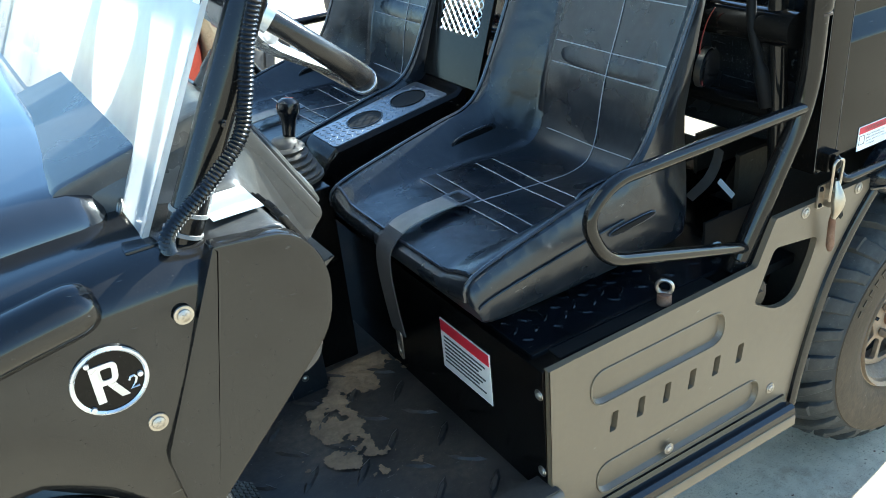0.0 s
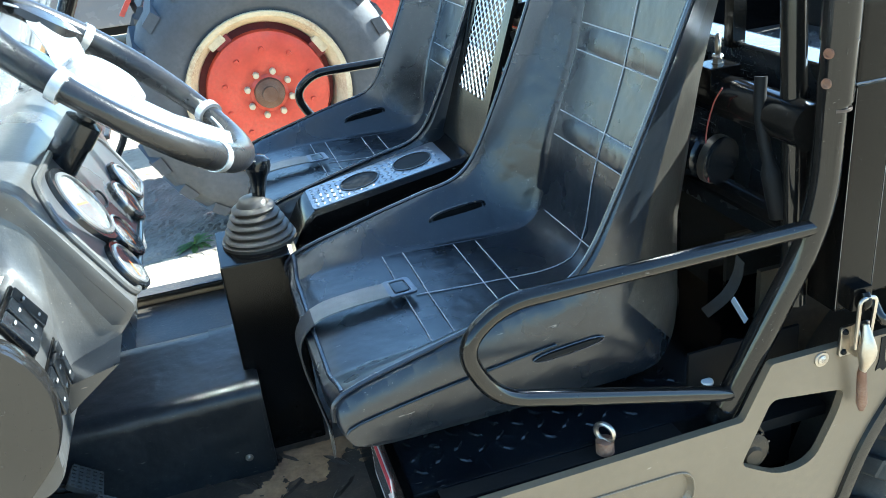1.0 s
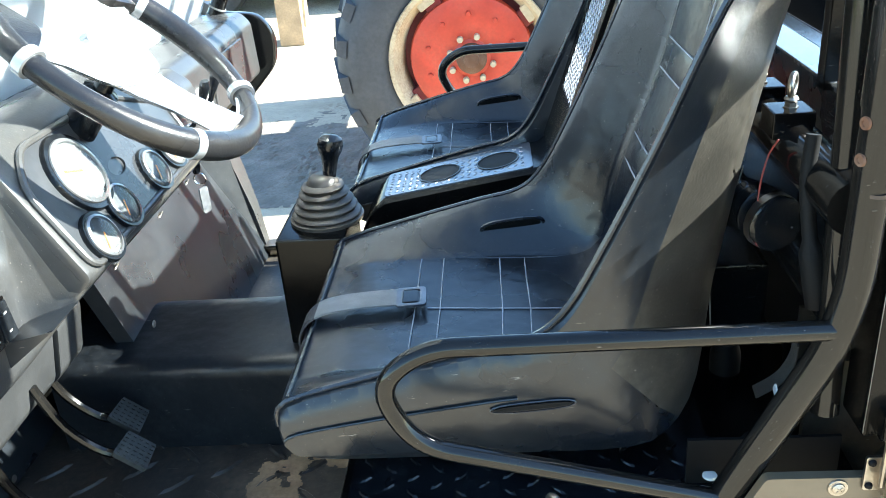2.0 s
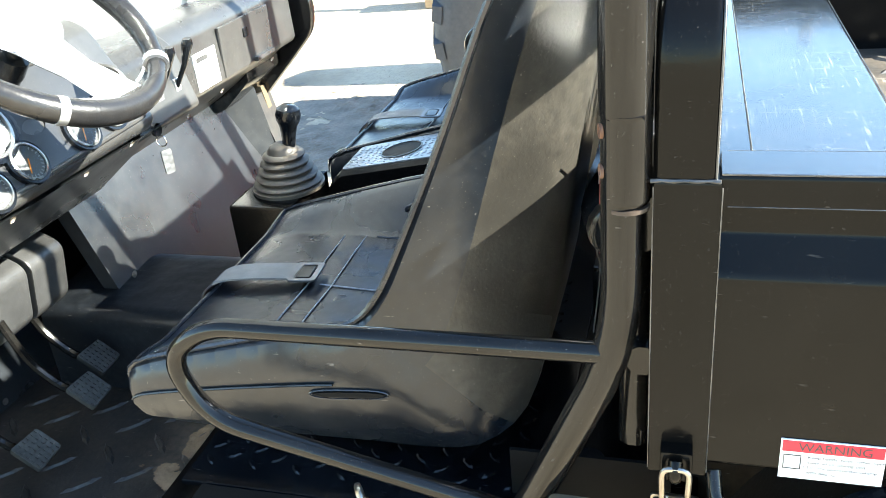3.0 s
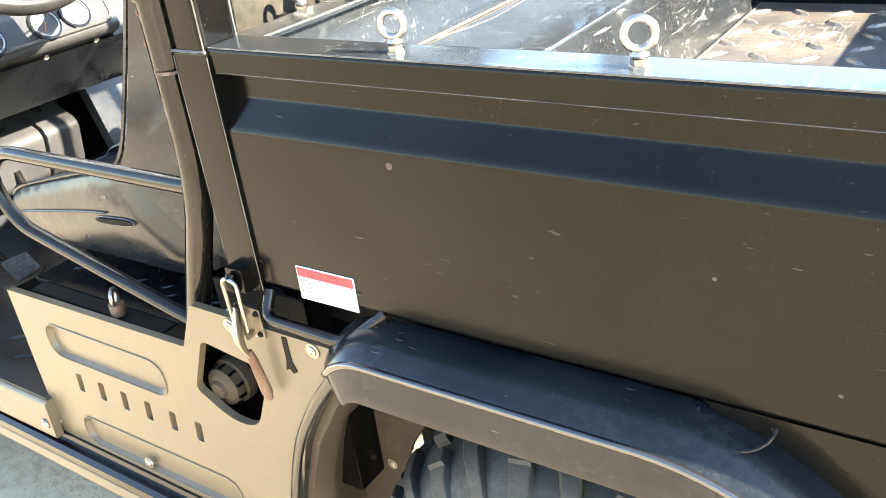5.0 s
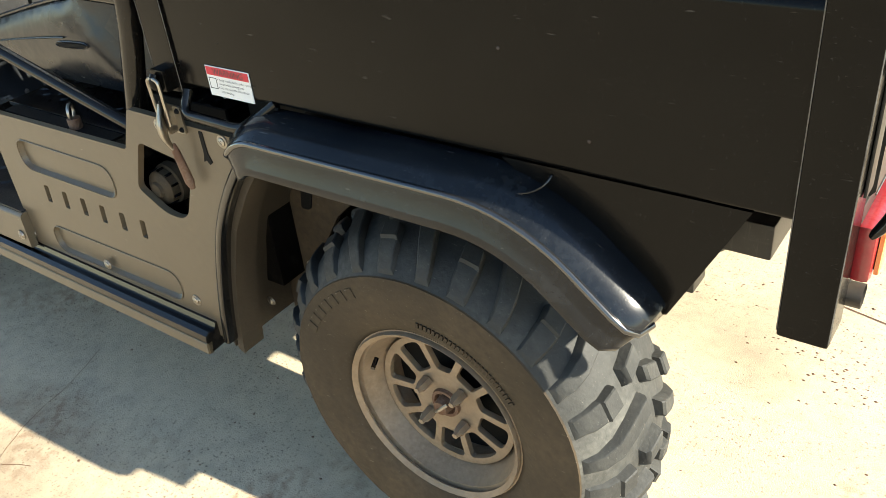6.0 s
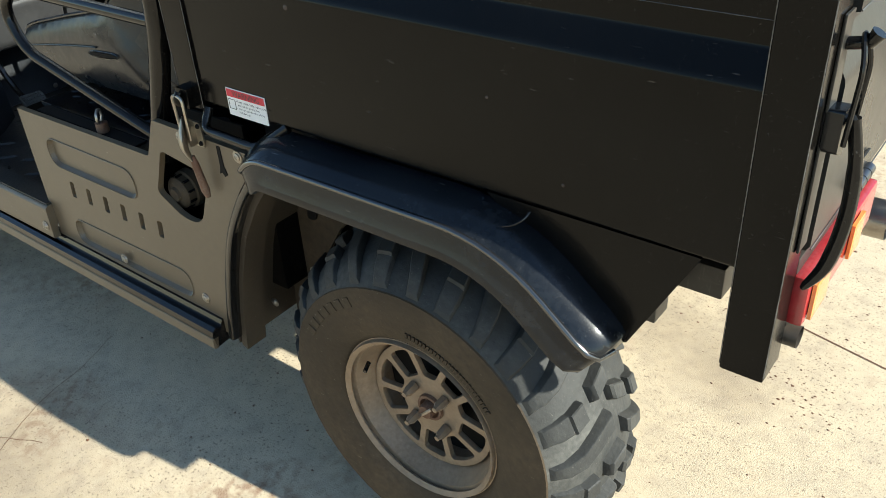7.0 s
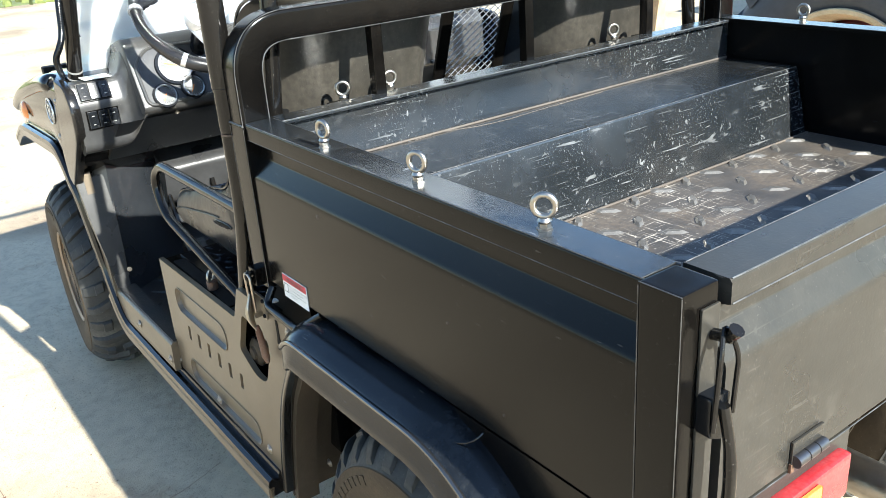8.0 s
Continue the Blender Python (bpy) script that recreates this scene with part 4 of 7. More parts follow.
# ---- engine bay clutter behind the seats ----
def engine_bay():
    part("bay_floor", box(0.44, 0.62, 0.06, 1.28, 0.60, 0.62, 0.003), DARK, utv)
    b = part("battery_tray", box(0.47, 0.60, 0.42, 0.70, 0.672, 0.80, 0.01), PLASTIC, utv, "dark box behind the seats")
    hose = spline([(0.49, 0.62, 0.86), (0.50, 0.50, 0.90), (0.505, 0.36, 0.935), (0.512, 0.26, 0.965), (0.53, 0.20, 0.965)], 16)
    part("intake_hose", tube(hose, [0.030 + (0.004 if i % 3 == 0 else 0.0) for i in range(len(hose))], 14), PLASTIC, utv, "black corrugated intake hose")
    part("hose_clamp", tube([hose[-8], hose[-5]], 0.0355, 16), STEEL, utv)
    part("red_wire", tube(spline([(0.515, 0.19, 1.075), (0.508, 0.20, 1.05), (0.505, 0.21, 1.0), (0.505, 0.20, 0.94)], 6), 0.0011, 6), REDWIRE, utv, "thin red wire")
    part("pale_wire", tube(spline([(0.50, 0.26, 1.02), (0.49, 0.30, 0.90), (0.49, 0.34, 0.84), (0.485, 0.30, 0.77)], 6), 0.0010, 6), WEB, utv, "thin pale wire")
    part("bracket", tube(spline([(0.53, 0.13, 1.10), (0.525, 0.12, 1.05), (0.53, 0.10, 0.98), (0.54, 0.09, 0.92)], 5), [0.008] * 10 + [0.013] * 6, 10), DARK, utv, "dull rubber-covered bracket")
    web = spline([(0.566, 0.205, 0.800), (0.567, 0.212, 0.768), (0.556, 0.222, 0.732), (0.535, 0.245, 0.695)], 4)
    part("belt_strap", loft([[(p.x - 0.001, p.y - 0.010, p.z), (p.x + 0.001, p.y - 0.010, p.z), (p.x + 0.001, p.y + 0.010, p.z + 0.006), (p.x - 0.001, p.y + 0.010, p.z + 0.006)] for p in web]), SEAM, utv, "dull tan seat belt webbing end")
    part("data_plate", moved(box(-0.001, 0.001, -0.020, 0.020, -0.006, 0.006, 0), pose(0.535, 0.158, 0.747, 30, 0, 0)), WHITE, utv, "small blank pale data plate")
    part("pale_cap", moved(lathe([(0.0001, 0.004), (0.008, 0.003), (0.009, 0.0)], 12, "z"), pose(0.44, 0.09, 0.6905)), WHITE, utv)
    for i in range(5):
        y = 0.12 + 0.22 * i
        part("coil", lathe([(0.02, 0.62), (0.022, 0.64), (0.022, 0.70), (0.016, 0.72), (0.0001, 0.72)], 14, "z"), DARK, utv).location = (0.50 + 0.02 * (i % 2), y, 0)


engine_bay()


def floor_dirt():
    """Dry earth trodden onto the floor mat, in broken patches."""
    verts, faces, idx = [], [], {}
    nx, ny = 150, 130

    def vert(i, j):
        if (i, j) not in idx:
            x, y = -0.44 + i * 0.003, 0.16 + j * 0.003
            x += 0.0024 * noise.noise((i * 0.9, j * 0.9, 0.3))
            y += 0.0024 * noise.noise((i * 0.9, j * 0.9, 5.3))
            h = noise.noise((x * 60, y * 60, 3.0)) * 0.0015 + 0.0035
            idx[(i, j)] = len(verts)
            verts.append((x, y, 0.4255 + h))
        return idx[(i, j)]
    for i in range(nx):
        for j in range(ny):
            x, y = -0.44 + i * 0.003, 0.16 + j * 0.003
            d = noise.noise((x * 7, y * 7, 1.3)) + 0.55 * noise.noise((x * 26, y * 26, 7.7)) + 0.25 * noise.noise((x * 70, y * 70, 2.2))
            d += 0.62 - 2.4 * abs(x + 0.13) - 3.6 * abs(y - 0.47)
            if d > 0.32:
                faces.append((vert(i, j), vert(i + 1, j), vert(i + 1, j + 1), vert(i, j + 1)))
    me = bpy.data.meshes.new("trodden_earth")
    me.from_pydata(verts, [], faces)
    me.materials.append(DIRT)
    ob = new("trodden_earth", me)
    tagged(ob, "dry brown earth trodden onto the floor mat", "dirt", kind="stuff")


floor_dirt()


# ---- cargo bed ----
BX0, BX1, BY0, BY1, BZ0, BZ1 = 0.616, 1.480, 0.012, 1.332, 0.825, 1.112
FLOORZ = 0.862


def bed():
    b = part("bed_floor", box(BX0 + 0.02, 1.50, BY0 + 0.02, BY1 - 0.02, FLOORZ - 0.03, FLOORZ, 0.002), BEDFLOOR, utv, "worn steel checker plate bed floor with brown dirt")
    lugs(0.886, 1.49, 0.055, 1.29, FLOORZ, 0.078, 0.029, 0.0085, 0.0048, "checker_relief", LUGTOP, b, straight=True)
    # raised box over the engine
    st = plate([(BX0 + 0.012, FLOORZ - 0.01), (0.868, FLOORZ - 0.01), (0.828, 1.016), (BX0 + 0.012, 1.016)], (), (BY0 + 0.03, BY1 - 0.03), bev=0.006)
    part("bed_step", st, BEDSTEEL, utv, "raised steel step across the bed, scratched and rusty at the seams")
    part("weld_seam", tube([(0.870, BY0 + 0.035, FLOORZ + 0.002), (0.870, BY1 - 0.035, FLOORZ + 0.002)], 0.0028, 6), SEAM, utv)
    part("weld_seam", tube([(0.634, BY0 + 0.035, 1.0175), (0.634, BY1 - 0.035, 1.0175)], 0.0026, 6), SEAM, utv)
    fr = box(BX0 - 0.008, BX0 + 0.016, BY0 + 0.030, BY1 - 0.030, BZ0, 1.108, 0.003)
    part("front_board", fr, BEDSTEEL, utv, "scratched front board of the bed")
    part("front_rim", box(BX0 - 0.02, BX0 + 0.030, BY0 + 0.03, BY1 - 0.03, 1.104, 1.1105, 0.002), BEDSTEEL, utv)
    for flip in (False, True):
        f = (lambda q: mirror_y(q)) if flip else (lambda q: q)
        # pressed side sheet: rim, recess with a sloped ledge, flat lower sheet
        prof = [(0.062, 1.112), (0.012, 1.112), (0.010, 1.108), (0.010, 1.086), (0.030, 1.083), (0.030, 1.058), (0.029, 1.052), (0.014, 1.027), (0.011, 1.022), (0.010, 1.016), (0.010, 0.828), (0.014, 0.822), (0.034, 0.822), (0.034, 1.020), (0.044, 1.10), (0.062, 1.105)]
        side = loft([[(x, y, z) for y, z in prof] for x in (BX0 + 0.004, BX1)])
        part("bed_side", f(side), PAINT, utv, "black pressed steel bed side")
        part("rim_cap", f(box(BX0 + 0.004, BX1 - 0.004, 0.0115, 0.0615, 1.1122, 1.1142, 0.0008)), BEDSTEEL, utv, "scratched top of the bed rim")
        part("front_post", f(box(BX0 - 0.048, BX0 + 0.006, BY0 - 0.006, BY0 + 0.05, 0.81, 1.108, 0.004)), PAINT, utv)
        tp = part("tail_post", f(box(BX1 - 0.002, 1.528, BY0 - 0.008, BY0 + 0.045, 0.692, 1.1145, 0.004)), PAINT, utv, "black square tail post")
    # flat-sided hoop at the head of the bed
    hoop = fillet([(0, 0.034, 1.10), (0, 0.034, 1.262), (0, 1.310, 1.262), (0, 1.310, 1.10)], 0.12, 12)
    rings = []
    for i, p in enumerate(hoop):
        a, c = hoop[max(i - 1, 0)], hoop[min(i + 1, len(hoop) - 1)]
        d = (c - a).normalized()
        n = Vector((0, -d.z, d.y))
        sec = round2([(0.568, -0.026), (0.618, -0.026), (0.618, 0.026), (0.568, 0.026)], 0.008, 3)
        rings.append([(x, p.y + n.y * h, p.z + n.z * h) for x, h in sec])
    part("headboard_hoop", loft(rings), PAINT, utv, "black steel headboard hoop with round corners")
    for x, h in ((0.6165, -0.0250), (0.6165, 0.0250), (0.5695, -0.0250)):
        line = []
        for i, p in enumerate(hoop):
            d = (hoop[min(i + 1, len(hoop) - 1)] - hoop[max(i - 1, 0)]).normalized()
            line.append((x, p.y - d.z * h, p.z + d.y * h))
        part("worn_edge", tube(line, 0.0010, 5), EDGE, utv)
    for y in (0.008, 2 * CY - 0.008):
        part("weld_bead", tube([(0.566 + 0.009 * i, y + (0.0008 if i % 2 else -0.0008), 1.1088) for i in range(7)], 0.0018, 6), EDGE, utv)
    for y in (0.292, 0.662, 1.032):
        part("headboard_bar", box(0.590, 0.612, y - 0.011, y + 0.011, 1.10, 1.245, 0.002), PAINT, utv)


bed()


def eye_bolt():
    e = thing("eye_bolt", "", "")
    K = Matrix.Scale(0.54, 4)
    part("nut", moved(lathe([(0.0001, 0.0), (0.017, 0.0), (0.017, 0.003), (0.0135, 0.0035), (0.0135, 0.0135), (0.010, 0.015), (0.0001, 0.015)], 6, "z"), K), STEEL, e)
    part("collar", moved(lathe([(0.0001, 0.015), (0.012, 0.015), (0.0155, 0.019), (0.012, 0.025), (0.0001, 0.027)], 16, "z"), K), STEEL, e)
    ring = [(0.0225 * math.cos(2 * math.pi * i / 24), 0, 0.049 + 0.0225 * math.sin(2 * math.pi * i / 24)) for i in range(24)]
    part("eye", moved(tube(ring, 0.0068, 10, closed=True), K), STEEL, e)
    return e


def worn_edges():
    """Bare metal showing along the rubbed edges of the bed."""
    for flip in (False, True):
        f = (lambda q: mirror_y(q)) if flip else (lambda q: q)
        lines = [[(BX0 + 0.0055, BY0 - 0.0055, 0.815), (BX0 + 0.0055, BY0 - 0.0055, 1.104)], [(BX0 - 0.0475, BY0 - 0.0055, 0.815), (BX0 - 0.0475, BY0 - 0.0055, 1.104)],
                 [(BX0 + 0.01, 0.0112, 1.1136), (BX1, 0.0112, 1.1136)], [(BX0 + 0.01, 0.0103, 1.0865), (BX1, 0.0103, 1.0865)], [(BX0 + 0.01, 0.0613, 1.1138), (BX1, 0.0613, 1.1138)],
                 [(1.4785, BY0 - 0.0078, 0.70), (1.4785, BY0 - 0.0078, 1.110)], [(1.5275, BY0 - 0.0072, 0.70), (1.5275, BY0 - 0.0072, 1.112)], [(1.4785, BY0 - 0.0075, 1.1135), (1.5275, BY0 - 0.0075, 1.1135)]]
        for ln in lines:
            part("worn_edge", f(tube(ln, 0.0006, 5)), EDGE, utv)
    for x, z in ((1.531, 1.1118), (1.5332, 1.0868), (1.5332, 0.8335), (1.479, 1.1118)):
        part("worn_edge", tube([(x, BY0 + 0.058, z), (x, BY1 - 0.058, z)], 0.0009, 5), EDGE, utv)
    part("long_scratch", tube(spline([(0.640, 0.336, 1.0163), (0.634, 0.397, 1.0163), (0.640, 0.430, 1.0163), (0.656, 0.482, 1.0163), (0.662, 0.555, 1.0163), (0.655, 0.655, 1.0163), (0.648, 0.84, 1.0163)], 6), 0.0008, 5), SEAM, utv, "long pale scratch in the bed paint")
    part("worn_edge", tube([(0.8285, BY0 + 0.04, 1.0155), (0.8285, BY1 - 0.04, 1.0155)], 0.0010, 5), EDGE, utv)
    part("worn_edge", tube([(BX0 + 0.029, BY0 + 0.04, 1.1102), (BX0 + 0.029, BY1 - 0.04, 1.1102)], 0.0010, 5), EDGE, utv)
    for y in (0.247, 0.356, 0.988, 1.097):
        part("bolt_bracket", box(0.518, 0.566, y - 0.024, y + 0.024, 1.062, 1.0935, 0.003), PAINT, utv)


worn_edges()
first_bolt = eye_bolt()
tagged(first_bolt, "zinc-plated eye bolt with rust stains")
first_bolt.parent = utv
first_bolt.matrix_basis = pose(0.855, 0.032, 1.1142, 0, 0, 10)
for x, y, z, a in ((1.094, 0.032, 1.1142, 20), (1.326, 0.032, 1.1142, 35), (0.823, 1.312, 1.1142, 10), (1.06, 1.312, 1.1142, 40), (1.30, 1.312, 1.1142, 0),
                   (0.544, 0.247, 1.093, 60), (0.541, 0.356, 1.094, 80), (0.541, 0.988, 1.094, 70), (0.544, 1.097, 1.093, 100)):
    copy_thing(first_bolt, pose(x, y, z, 0, 0, a))


def tailgate():
    prof = [(1.478, 1.112), (1.530, 1.112), (1.533, 1.108), (1.533, 1.086), (1.513, 1.082), (1.513, 1.058), (1.514, 1.055), (1.530, 1.026), (1.532, 1.022), (1.533, 1.016), (1.533, 0.838), (1.529, 0.832), (1.509, 0.832), (1.509, 1.02), (1.496, 1.10), (1.478, 1.105)]
    # sun on the rear face is put into the lighter GATE colour
    t = part("tailgate", loft([[(x, y, z) for x, z in prof] for y in (BY0 + 0.056, BY1 - 0.056)]), GATE, utv, "dusty black pressed steel tailgate, coloured lighter for the sun, with a rolled top edge")
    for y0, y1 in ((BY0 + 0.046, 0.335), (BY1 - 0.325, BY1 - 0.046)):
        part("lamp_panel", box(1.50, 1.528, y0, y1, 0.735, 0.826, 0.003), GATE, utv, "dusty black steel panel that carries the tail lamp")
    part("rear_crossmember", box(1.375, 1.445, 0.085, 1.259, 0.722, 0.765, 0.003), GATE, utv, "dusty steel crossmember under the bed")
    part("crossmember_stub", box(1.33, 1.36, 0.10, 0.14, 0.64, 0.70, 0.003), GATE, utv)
    for y in (0.225, 1.12):
        h = part("hinge", tube([(1.540, y - 0.028, 0.850), (1.540, y + 0.028, 0.850)], 0.0075, 14), BUCKLE, utv, "dull steel barrel hinge with rust at its leaf")
        for k in (-0.009, 0.010):
            part("hinge_joint", tube([(1.540, y + k, 0.850), (1.540, y + k + 0.0012, 0.850)], 0.0078, 14), DARK, h)
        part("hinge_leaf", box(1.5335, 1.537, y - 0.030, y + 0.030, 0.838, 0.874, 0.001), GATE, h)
        part("leaf_rust", box(1.5338, 1.5376, y - 0.031, y - 0.024, 0.834, 0.846, 0.001), RUST, h)
    # over-centre latches at the corners
    for flip in (False, True):
        f = (lambda q: mirror_y(q)) if flip else (lambda q: q)
        y = BY0 + 0.030
        lt = part("tailgate_latch", f(plate(round2([(y - 0.013, 0.965), (y + 0.010, 0.955), (y + 0.016, 1.006), (y - 0.013, 1.008)], 0.004), (), (1.5285, 1.546), m=Matrix(((0, 1, 0, 0), (1, 0, 0, 0), (0, 0, 1, 0), (0, 0, 0, 1))))), PLASTIC, utv, "black over-centre tailgate latch")
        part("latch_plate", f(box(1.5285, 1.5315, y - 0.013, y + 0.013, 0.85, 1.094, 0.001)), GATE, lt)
        part("latch_loop", f(tube(fillet([(1.550, y - 0.013, 0.975), (1.553, y - 0.012, 1.050), (1.543, y + 0.003, 1.082), (1.553, y + 0.015, 1.050), (1.550, y + 0.015, 0.985)], 0.014, 5), 0.0026, 8)), TUBE, lt)
        part("latch_hook", f(tube([(1.529, y + 0.004, 1.064), (1.550, y + 0.004, 1.068), (1.556, y + 0.004, 1.078)], [0.006, 0.006, 0.0075], 10)), TUBE, lt)
        lever = spline([(1.552, y - 0.002, 1.000), (1.562, y - 0.002, 0.955), (1.565, y - 0.004, 0.90), (1.558, y - 0.010, 0.845), (1.542, y - 0.018, 0.815)], 5)
        part("latch_lever", f(tube(lever, [0.0085] * 6 + [0.0095] * 9 + [0.009, 0.008, 0.007, 0.006, 0.005, 0.003], 12, flat=0.7)), TUBE, lt)


tailgate()


def tail_lamp(flip=False):
    f = (lambda q: mirror_y(q)) if flip else (lambda q: q)
    t = part("tail_lamp", f(box(1.526, 1.545, 0.052, 0.315, 0.745, 0.808, 0.006)), REDLENS, utv, "red and amber tail lamp")
    part("amber_lens", f(box(1.545, 1.551, 0.060, 0.115, 0.752, 0.800, 0.005)), AMBER, t)
    part("amber_lens", f(box(1.545, 1.551, 0.20, 0.245, 0.752, 0.800, 0.005)), AMBER, t)


tail_lamp()
tail_lamp(True)
ex = part("pipe_stub", tube([(1.50, 0.080, 0.712), (1.540, 0.080, 0.712)], 0.0135, 16, cap=False), RUBBERBOOT, utv, "short dull pipe stub below the tail lamp")
part("exhaust_pipe", tube([(1.38, 0.43, 0.690), (1.555, 0.43, 0.690)], 0.028, 18, cap=False), STEEL, utv, "bare steel exhaust pipe")
part("frame_member", box(0.6, 1.48, 0.28, 0.34, 0.66, 0.72, 0.004), PAINT, utv)
part("frame_member", box(0.6, 1.48, 1.0, 1.06, 0.66, 0.72, 0.004), PAINT, utv)


def bed_fittings():
    # warning label on the bed side
    lab = part("warning_label", box(0.684, 0.770, 0.0085, 0.0098, 0.818, 0.862, 0), WHITE, utv, "white warning label with a red heading")
    part("heading", box(0.6855, 0.7685, 0.0078, 0.0086, 0.849, 0.8608, 0), REDLABEL, lab)
    text = bpy.data.curves.new("heading_words", "FONT")
    text.body = "WARNING"
    text.size = 0.0125
    text.align_x = "CENTER"
    tob = new("heading_words", text)
    tob.data.materials.append(INK)
    tob.parent = lab
    tob.matrix_basis = pose(0.729, 0.0074, 0.8508, 90, 0, 0)
    for i, line in enumerate(("\u2022 Keep hands, body, other persons", "  away while closing bed.", "\u2022 Do not operate the vehicle", "  with bed up.")):
        text = bpy.data.curves.new("printed_line", "FONT")
        text.body = line
        text.size = 0.0052
        tob = new("printed_line", text)
        tob.data.materials.append(INK)
        tob.parent = lab
        tob.matrix_basis = pose(0.704, 0.0082, 0.842 - i * 0.0058, 90, 0, 0)
    part("pictogram", plate([(0.687, 0.829), (0.702, 0.829), (0.702, 0.845), (0.687, 0.845)], [[(0.6878, 0.8298), (0.7012, 0.8298), (0.7012, 0.8442), (0.6878, 0.8442)]], (0.008, 0.0086)), INK, lab)
    for x, z, r in ((0.844, 1.006, 0.0042), (1.166, 0.948, 0.0022), (1.27, 0.862, 0.0022)):
        part("paint_chip", moved(lathe([(0.0001, -0.0007), (0.6 * r, -0.0006), (r, 0.0002)], 9), pose(x, 0.0099, z)), WELD, utv)
    # grab bar
    bar = fillet([(0.628, 0.012, 0.815), (0.632, -0.008, 0.786), (0.760, -0.012, 0.786), (0.806, 0.014, 0.822)], [0, 0.015, 0.02, 0], 6)
    part("grab_bar", tube(bar, 0.0075, 12), TUBE, utv, "bent black grab bar")
    # toggle latch
    lt = part("toggle_latch", plate(round2([(0.572, 0.748), (0.617, 0.748), (0.617, 0.792), (0.572, 0.792)], 0.004), (), (-0.005, -0.0005), bev=0.0012), STEEL, utv, "zinc toggle latch with a worn red-brown handle")
    for x, z in ((0.578, 0.755), (0.578, 0.785), (0.611, 0.755), (0.611, 0.785)):
        part("latch_rivet", moved(lathe([(0.0001, -0.009), (0.0028, -0.0085), (0.0042, -0.006), (0.0045, -0.004)], 10), pose(x, 0, z)), DARK, lt)
    for x in (0.5865, 0.6005):
        part("latch_cheek", plate(round2([(-0.020, 0.752), (-0.004, 0.752), (-0.004, 0.790), (-0.014, 0.802), (-0.021, 0.785)], 0.003), (), (x, x + 0.002), m=Matrix(((0, 1, 0, 0), (1, 0, 0, 0), (0, 0, 1, 0), (0, 0, 0, 1)))), STEEL, lt)
    hook = fillet([(0.594, 0.004, 0.818), (0.594, -0.012, 0.820), (0.594, -0.020, 0.832), (0.594, -0.013, 0.842)], 0.008, 4)
    part("latch_base", box(0.580, 0.609, -0.010, 0.010, 0.815, 0.848, 0.003), PAINT, lt)
    part("latch_hook", tube(hook, 0.0065, 10), PAINT, lt)
    part("latch_loop", tube(fillet([(0.584, -0.018, 0.765), (0.582, -0.020, 0.838), (0.607, -0.020, 0.838), (0.604, -0.018, 0.765)], 0.010, 5), 0.0028, 8), STEEL, lt)
    part("latch_lever", tube(spline([(0.5945, -0.020, 0.800), (0.5950, -0.027, 0.772), (0.5955, -0.026, 0.748), (0.5985, -0.020, 0.728)], 4), [0.004, 0.005, 0.0065, 0.0085, 0.0105, 0.0115, 0.0112, 0.0105, 0.009, 0.0075, 0.006, 0.005, 0.0045], 12, flat=0.6), STEEL, lt)
    part("handle_grip", tube([(0.598, -0.019, 0.735), (0.600, -0.018, 0.722), (0.608, -0.015, 0.672), (0.610, -0.014, 0.660)], [0.004, 0.0062, 0.0074, 0.004], 10), RUST, lt)
    # flat black plate drawn as the shaded keyhole opening
    part("keyhole_slot", plate([(0.642, 0.757), (0.650, 0.757), (0.651, 0.722), (0.657, 0.708), (0.650, 0.703), (0.645, 0.709), (0.638, 0.706), (0.642, 0.722)], (), (-0.0012, 0.001)), DARK, utv)


bed_fittings()


def filler_cap():
    """Black screw cap seen through the opening of the side panel."""
    cap_ = [(0.0001, 0.020), (0.012, 0.020), (0.015, 0.025), (0.024, 0.026), (0.030, 0.031), (0.031, 0.046), (0.036, 0.048), (0.037, 0.062)]
    c = part("filler_cap", moved(lathe(cap_, 28), pose(0.466, -0.008, 0.607)), SIDEWALL, utv, "dusty black screw cap behind the panel opening")
    for k in range(10):
        part("grip_rib", moved(box(-0.002, 0.002, 0.032, 0.045, 0.029, 0.033, 0), pose(0.466, -0.008, 0.607) @ pose(0, 0, 0, 0, 36 * k, 0)), PLASTIC, c)
    part("filler_neck", moved(lathe([(0.026, 0.060), (0.026, 0.094)], 24), pose(0.466, -0.008, 0.607)), DARK, c)


filler_cap()


# ---- wheels ----
TR, RR, TW = 0.328, 0.152, 0.238


